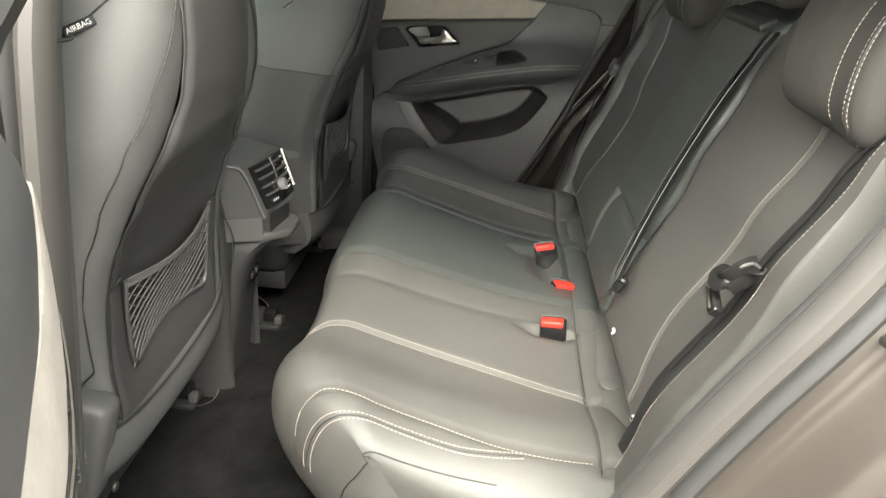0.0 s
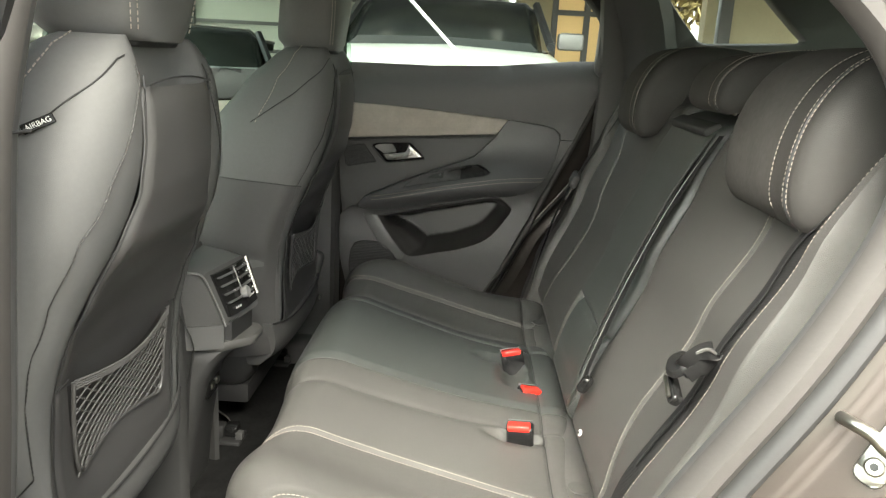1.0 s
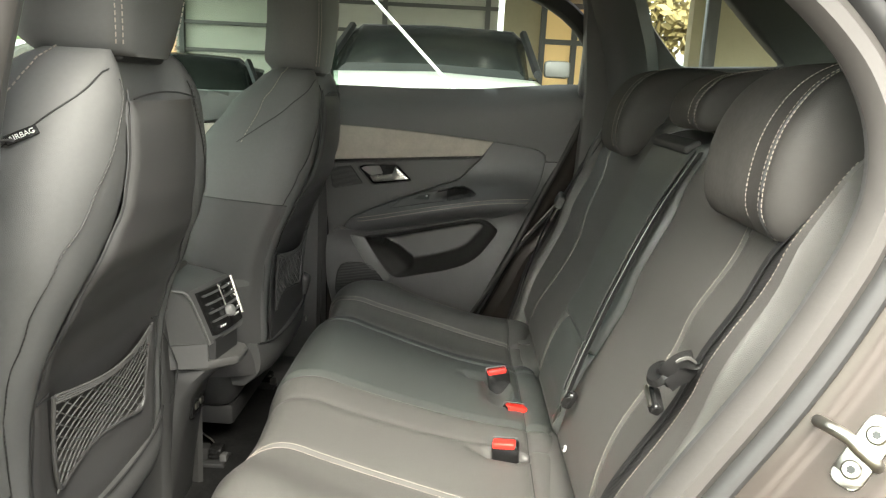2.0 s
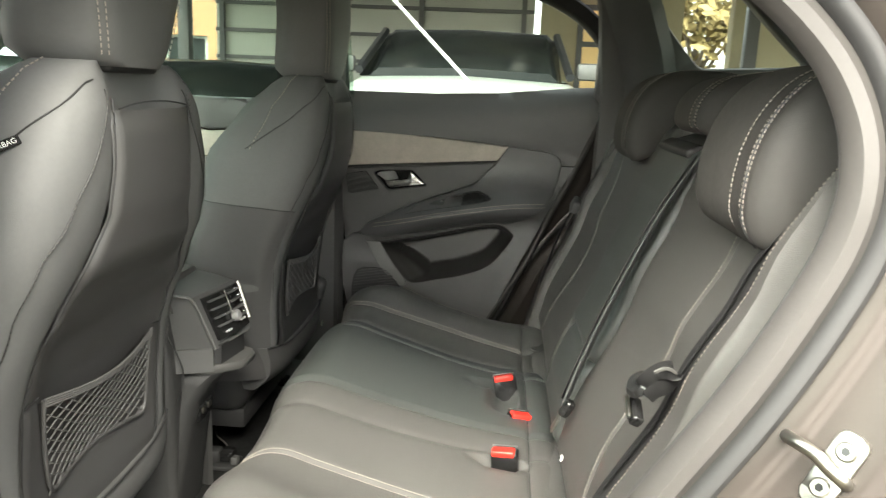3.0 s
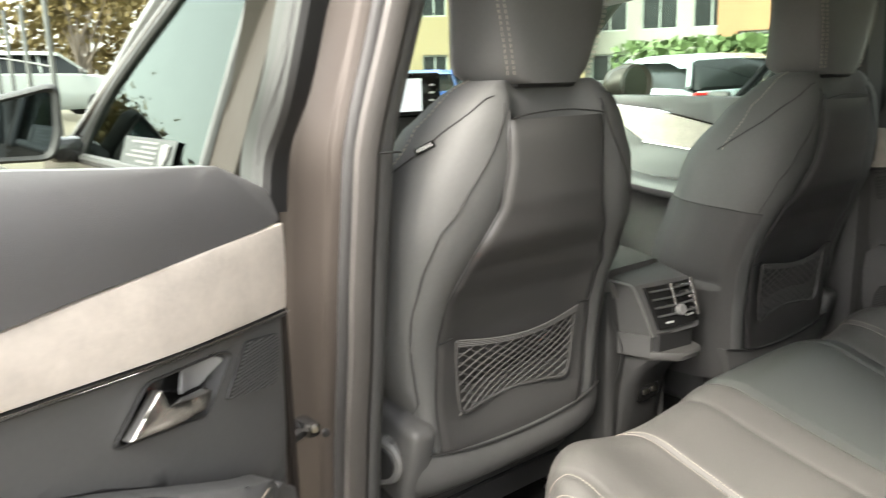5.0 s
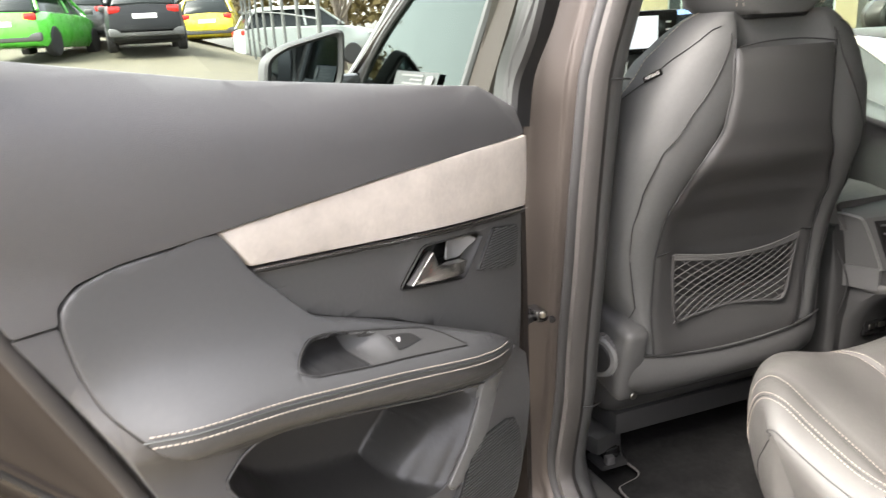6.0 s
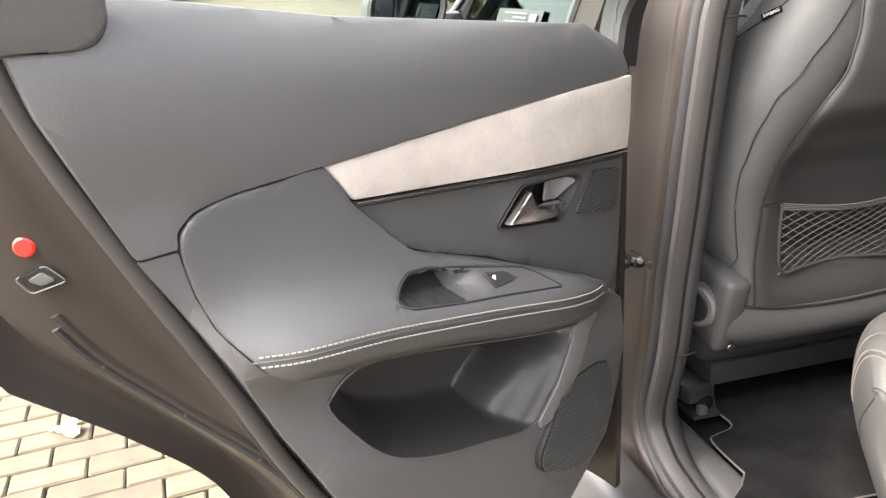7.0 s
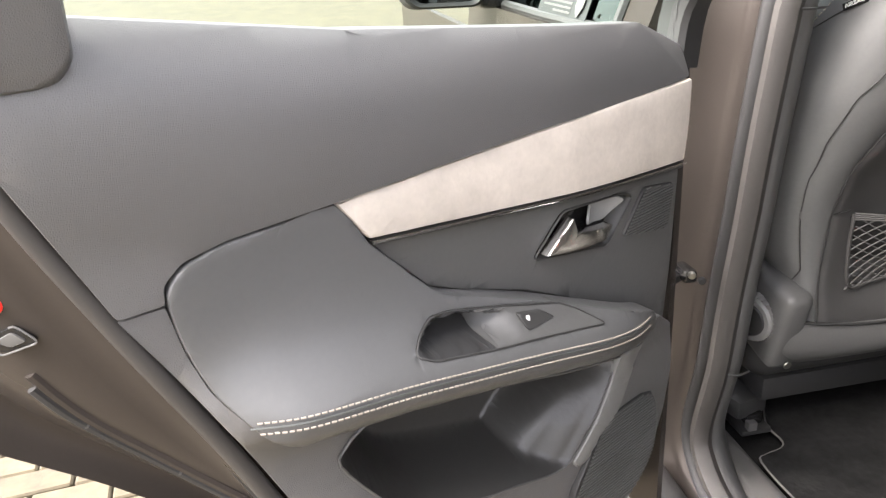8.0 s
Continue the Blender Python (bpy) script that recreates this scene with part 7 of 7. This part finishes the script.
def leaf_cloud(count, fn, size, rnd):
    """Many small tilted leaves, placed by fn(rnd)."""
    verts, faces = [], []
    for _ in range(count):
        c = Vector(fn(rnd))
        a = Vector((rnd.uniform(-1, 1), rnd.uniform(-1, 1), rnd.uniform(-1, 1))).normalized()
        b = a.orthogonal().normalized()
        s = size * rnd.uniform(0.6, 1.4)
        i = len(verts)
        verts += [c + a * s, c + b * s * 0.6, c - a * s, c - b * s * 0.6]
        faces.append((i, i + 1, i + 2, i + 3))
    bm = bmesh.new()
    vs = [bm.verts.new(v) for v in verts]
    for f in faces:
        bm.faces.new([vs[i] for i in f])
    return bm


def tree(at, h, spread, leaf, count, seed, label):
    rnd = random.Random(seed)
    g = ground_height(at[0], at[1])
    t = thing("tree", (at[0], at[1], g), label, "tree", "trees")
    base = Vector((at[0], at[1], g))
    part("trunk", tube([base + Vector((0.05 * math.sin(k), 0.05 * math.cos(k), h * 0.5 * k / 5)) for k in range(6)], 0.18, 8, True, 1, (1, 0, 0), lambda s: 0.20 - 0.10 * s), BARK, t, "grey trunk")
    tips = []
    for k in range(9):
        a = rnd.uniform(0, 6.28)
        top = base + Vector((math.cos(a) * spread * rnd.uniform(0.4, 0.9), math.sin(a) * spread * rnd.uniform(0.4, 0.9), h * rnd.uniform(0.6, 0.98)))
        start = base + Vector((0, 0, h * rnd.uniform(0.25, 0.48)))
        part("limb", tube([start, start.lerp(top, 0.5) + Vector((0, 0, 0.15)), top], 0.05, 6, True, 1, (1, 0, 0), lambda s: 0.07 - 0.055 * s), BARK, t)
        tips.append(top)

    def spot(r):
        q = r.choice(tips)
        return q + Vector((r.gauss(0, 1), r.gauss(0, 1), r.gauss(0, 0.7))) * spread * 0.24
    tagged(part("crown", leaf_cloud(count, spot, 0.16, rnd), leaf, t, "loose foliage"), kind="")
    return t


for k, (x, y, h, sp, lf) in enumerate(((-36, -9, 4.8, 2.8, LEAF_BROWN), (-40, -3, 9, 3.6, LEAF_BROWN), (-38, 4, 8, 3.4, LEAF_GREEN), (-42, 10, 9, 3.8, LEAF_BROWN), (-34, 7.5, 7, 3.0, LEAF_BROWN),
                                        (5.0, 19.0, 4.6, 2.0, LEAF_BROWN), (14, -16, 9, 3.5, LEAF_BROWN), (2, -24, 10, 3.8, LEAF_BROWN), (-21, -45, 8, 3.2, LEAF_BROWN), (22, -8, 9, 3.6, LEAF_GREEN), (17, -3.5, 4.5, 2.2, LEAF_BROWN), (-33, -31, 5, 2.6, LEAF_BROWN), (-44, -37, 6.5, 3.4, LEAF_BROWN))):
    tree((x, y), h, sp, lf, 3600 if x < -30 else 1500, k, "tree with loose brown autumn foliage" if lf is LEAF_BROWN else "tree with loose green foliage")
rnd = random.Random(7)
hedge = leaf_cloud(14000, lambda r: (-46 + r.uniform(-1.5, 1.5), r.uniform(-30, 24), ground_height(-46, 0) + abs(r.gauss(0, 1)) * 2.6), 0.22, rnd)
tagged(part("far_hedge", hedge, LEAF_BROWN), "dense brown hedge beyond the yard", "hedge", kind="stuff")
hedge = leaf_cloud(2500, lambda r: (-10 + r.uniform(-2.2, 2.2), 15.2 + r.uniform(-0.6, 0.6), GROUND + r.uniform(0, 2.1)), 0.12, rnd)
tagged(part("hedge", hedge, LEAF_GREEN), "clipped green hedge beside the street", "hedge", kind="stuff")

# dry leaf on the paving
lf = thing("dry_leaf", (-1.516, -2.062, GROUND + 0.012), "pale dry oak leaf lying on the paving", "leaf")
blade = []
for k in range(24):
    a = 2 * math.pi * k / 24
    r = 0.052 * (0.75 + 0.25 * math.cos(a * 5 + 0.6)) * (1.25 if abs(math.cos(a)) > 0.7 else 0.75)
    blade.append(Vector((-1.516 + r * math.cos(a) * 0.75 - r * math.sin(a) * 0.5, -2.062 + r * math.sin(a) + r * math.cos(a) * 0.6, GROUND + 0.016 + 0.008 * math.sin(a * 3))))
bm = bmesh.new()
mid = bm.verts.new((-1.516, -2.062, GROUND + 0.012))
vs = [bm.verts.new(v) for v in blade]
for a, b in zip(vs, vs[1:] + vs[:1]):
    bm.faces.new((mid, a, b))
part("blade", bm, surface("dry_leaf", (0.60, 0.52, 0.38), 0.8), lf)
part("stem", tube([(-1.516, -2.062, GROUND + 0.014), (-1.55, -2.12, GROUND + 0.02)], 0.0015, 5), BARK, lf)

# ---- block paving ----
paver_len, paver_wid, joint_gap = 0.207, 0.1035, 0.005


def paver_mesh(name, rnd):
    bm = rbox((paver_wid - joint_gap, paver_len - joint_gap, 0.04), (0, 0, 0), 0.006, 1)
    bmesh.ops.delete(bm, geom=[f for f in bm.faces if f.normal.z < -0.5], context="FACES")
    for v in bm.verts:
        v.co += Vector((rnd.uniform(-1, 1), rnd.uniform(-1, 1), rnd.uniform(-1, 1))) * 0.0014
    me = bpy.data.meshes.new(name)
    bm.to_mesh(me)
    bm.free()
    me.materials.append(PAVING)
    return me


rnd = random.Random(3)
shapes = [paver_mesh("paver", rnd) for _ in range(6)]
paving = thing("paving", (-1.5, -2.0, GROUND), "sandy block paving with mossy joints", "paving", kind="structure")
base = place_of(paving)
turn = Matrix.Rotation(radians(6), 3, "Z")
rest_v, rest_f = [], []
for i in range(-64, 72):
    for j in range(-26, 34):
        # pairs of blocks laid as a basket weave of stretchers
        p = turn @ Vector((i * paver_wid, (j + 0.5 * (i % 2)) * paver_len, 0)) + Vector((-1.5, -2.1, 0))
        if not (-7.5 < p.x < 5.0 and -5.5 < p.y < 3.0):
            continue
        z = ground_height(p.x, p.y) - 0.02 + rnd.uniform(-0.002, 0.002)
        if -2.45 < p.x < -0.95 and -2.75 < p.y < -1.55:
            ob = new("paver", rnd.choice(shapes))
            ob.parent = paving
            ob.matrix_local = Matrix.Translation(Vector((p.x, p.y, z)) - base) @ turn.to_4x4() @ Matrix.Rotation(rnd.uniform(-0.012, 0.012), 4, "Z")
        else:
            hx, hy = (paver_wid - joint_gap) / 2, (paver_len - joint_gap) / 2
            k = len(rest_v)
            for s, zz in ((1.0, 0.0), (0.93, 0.02)):
                for sx, sy in ((-1, -1), (1, -1), (1, 1), (-1, 1)):
                    rest_v.append(tuple(Vector((p.x, p.y, z + zz)) + turn @ Vector((sx * hx * s, sy * (hy - hx * (1 - s)), 0))))
            rest_f.append((k + 4, k + 5, k + 6, k + 7))
            rest_f += [(k + a, k + (a + 1) % 4, k + 4 + (a + 1) % 4, k + 4 + a) for a in range(4)]
me = bpy.data.meshes.new("more_paving")
me.from_pydata(rest_v, [], rest_f)
me.materials.append(PAVING)
more = new("more_paving", me)
more.location = -base
more.parent = paving
tagged(more, "further blocks of the same paving", kind="stuff")
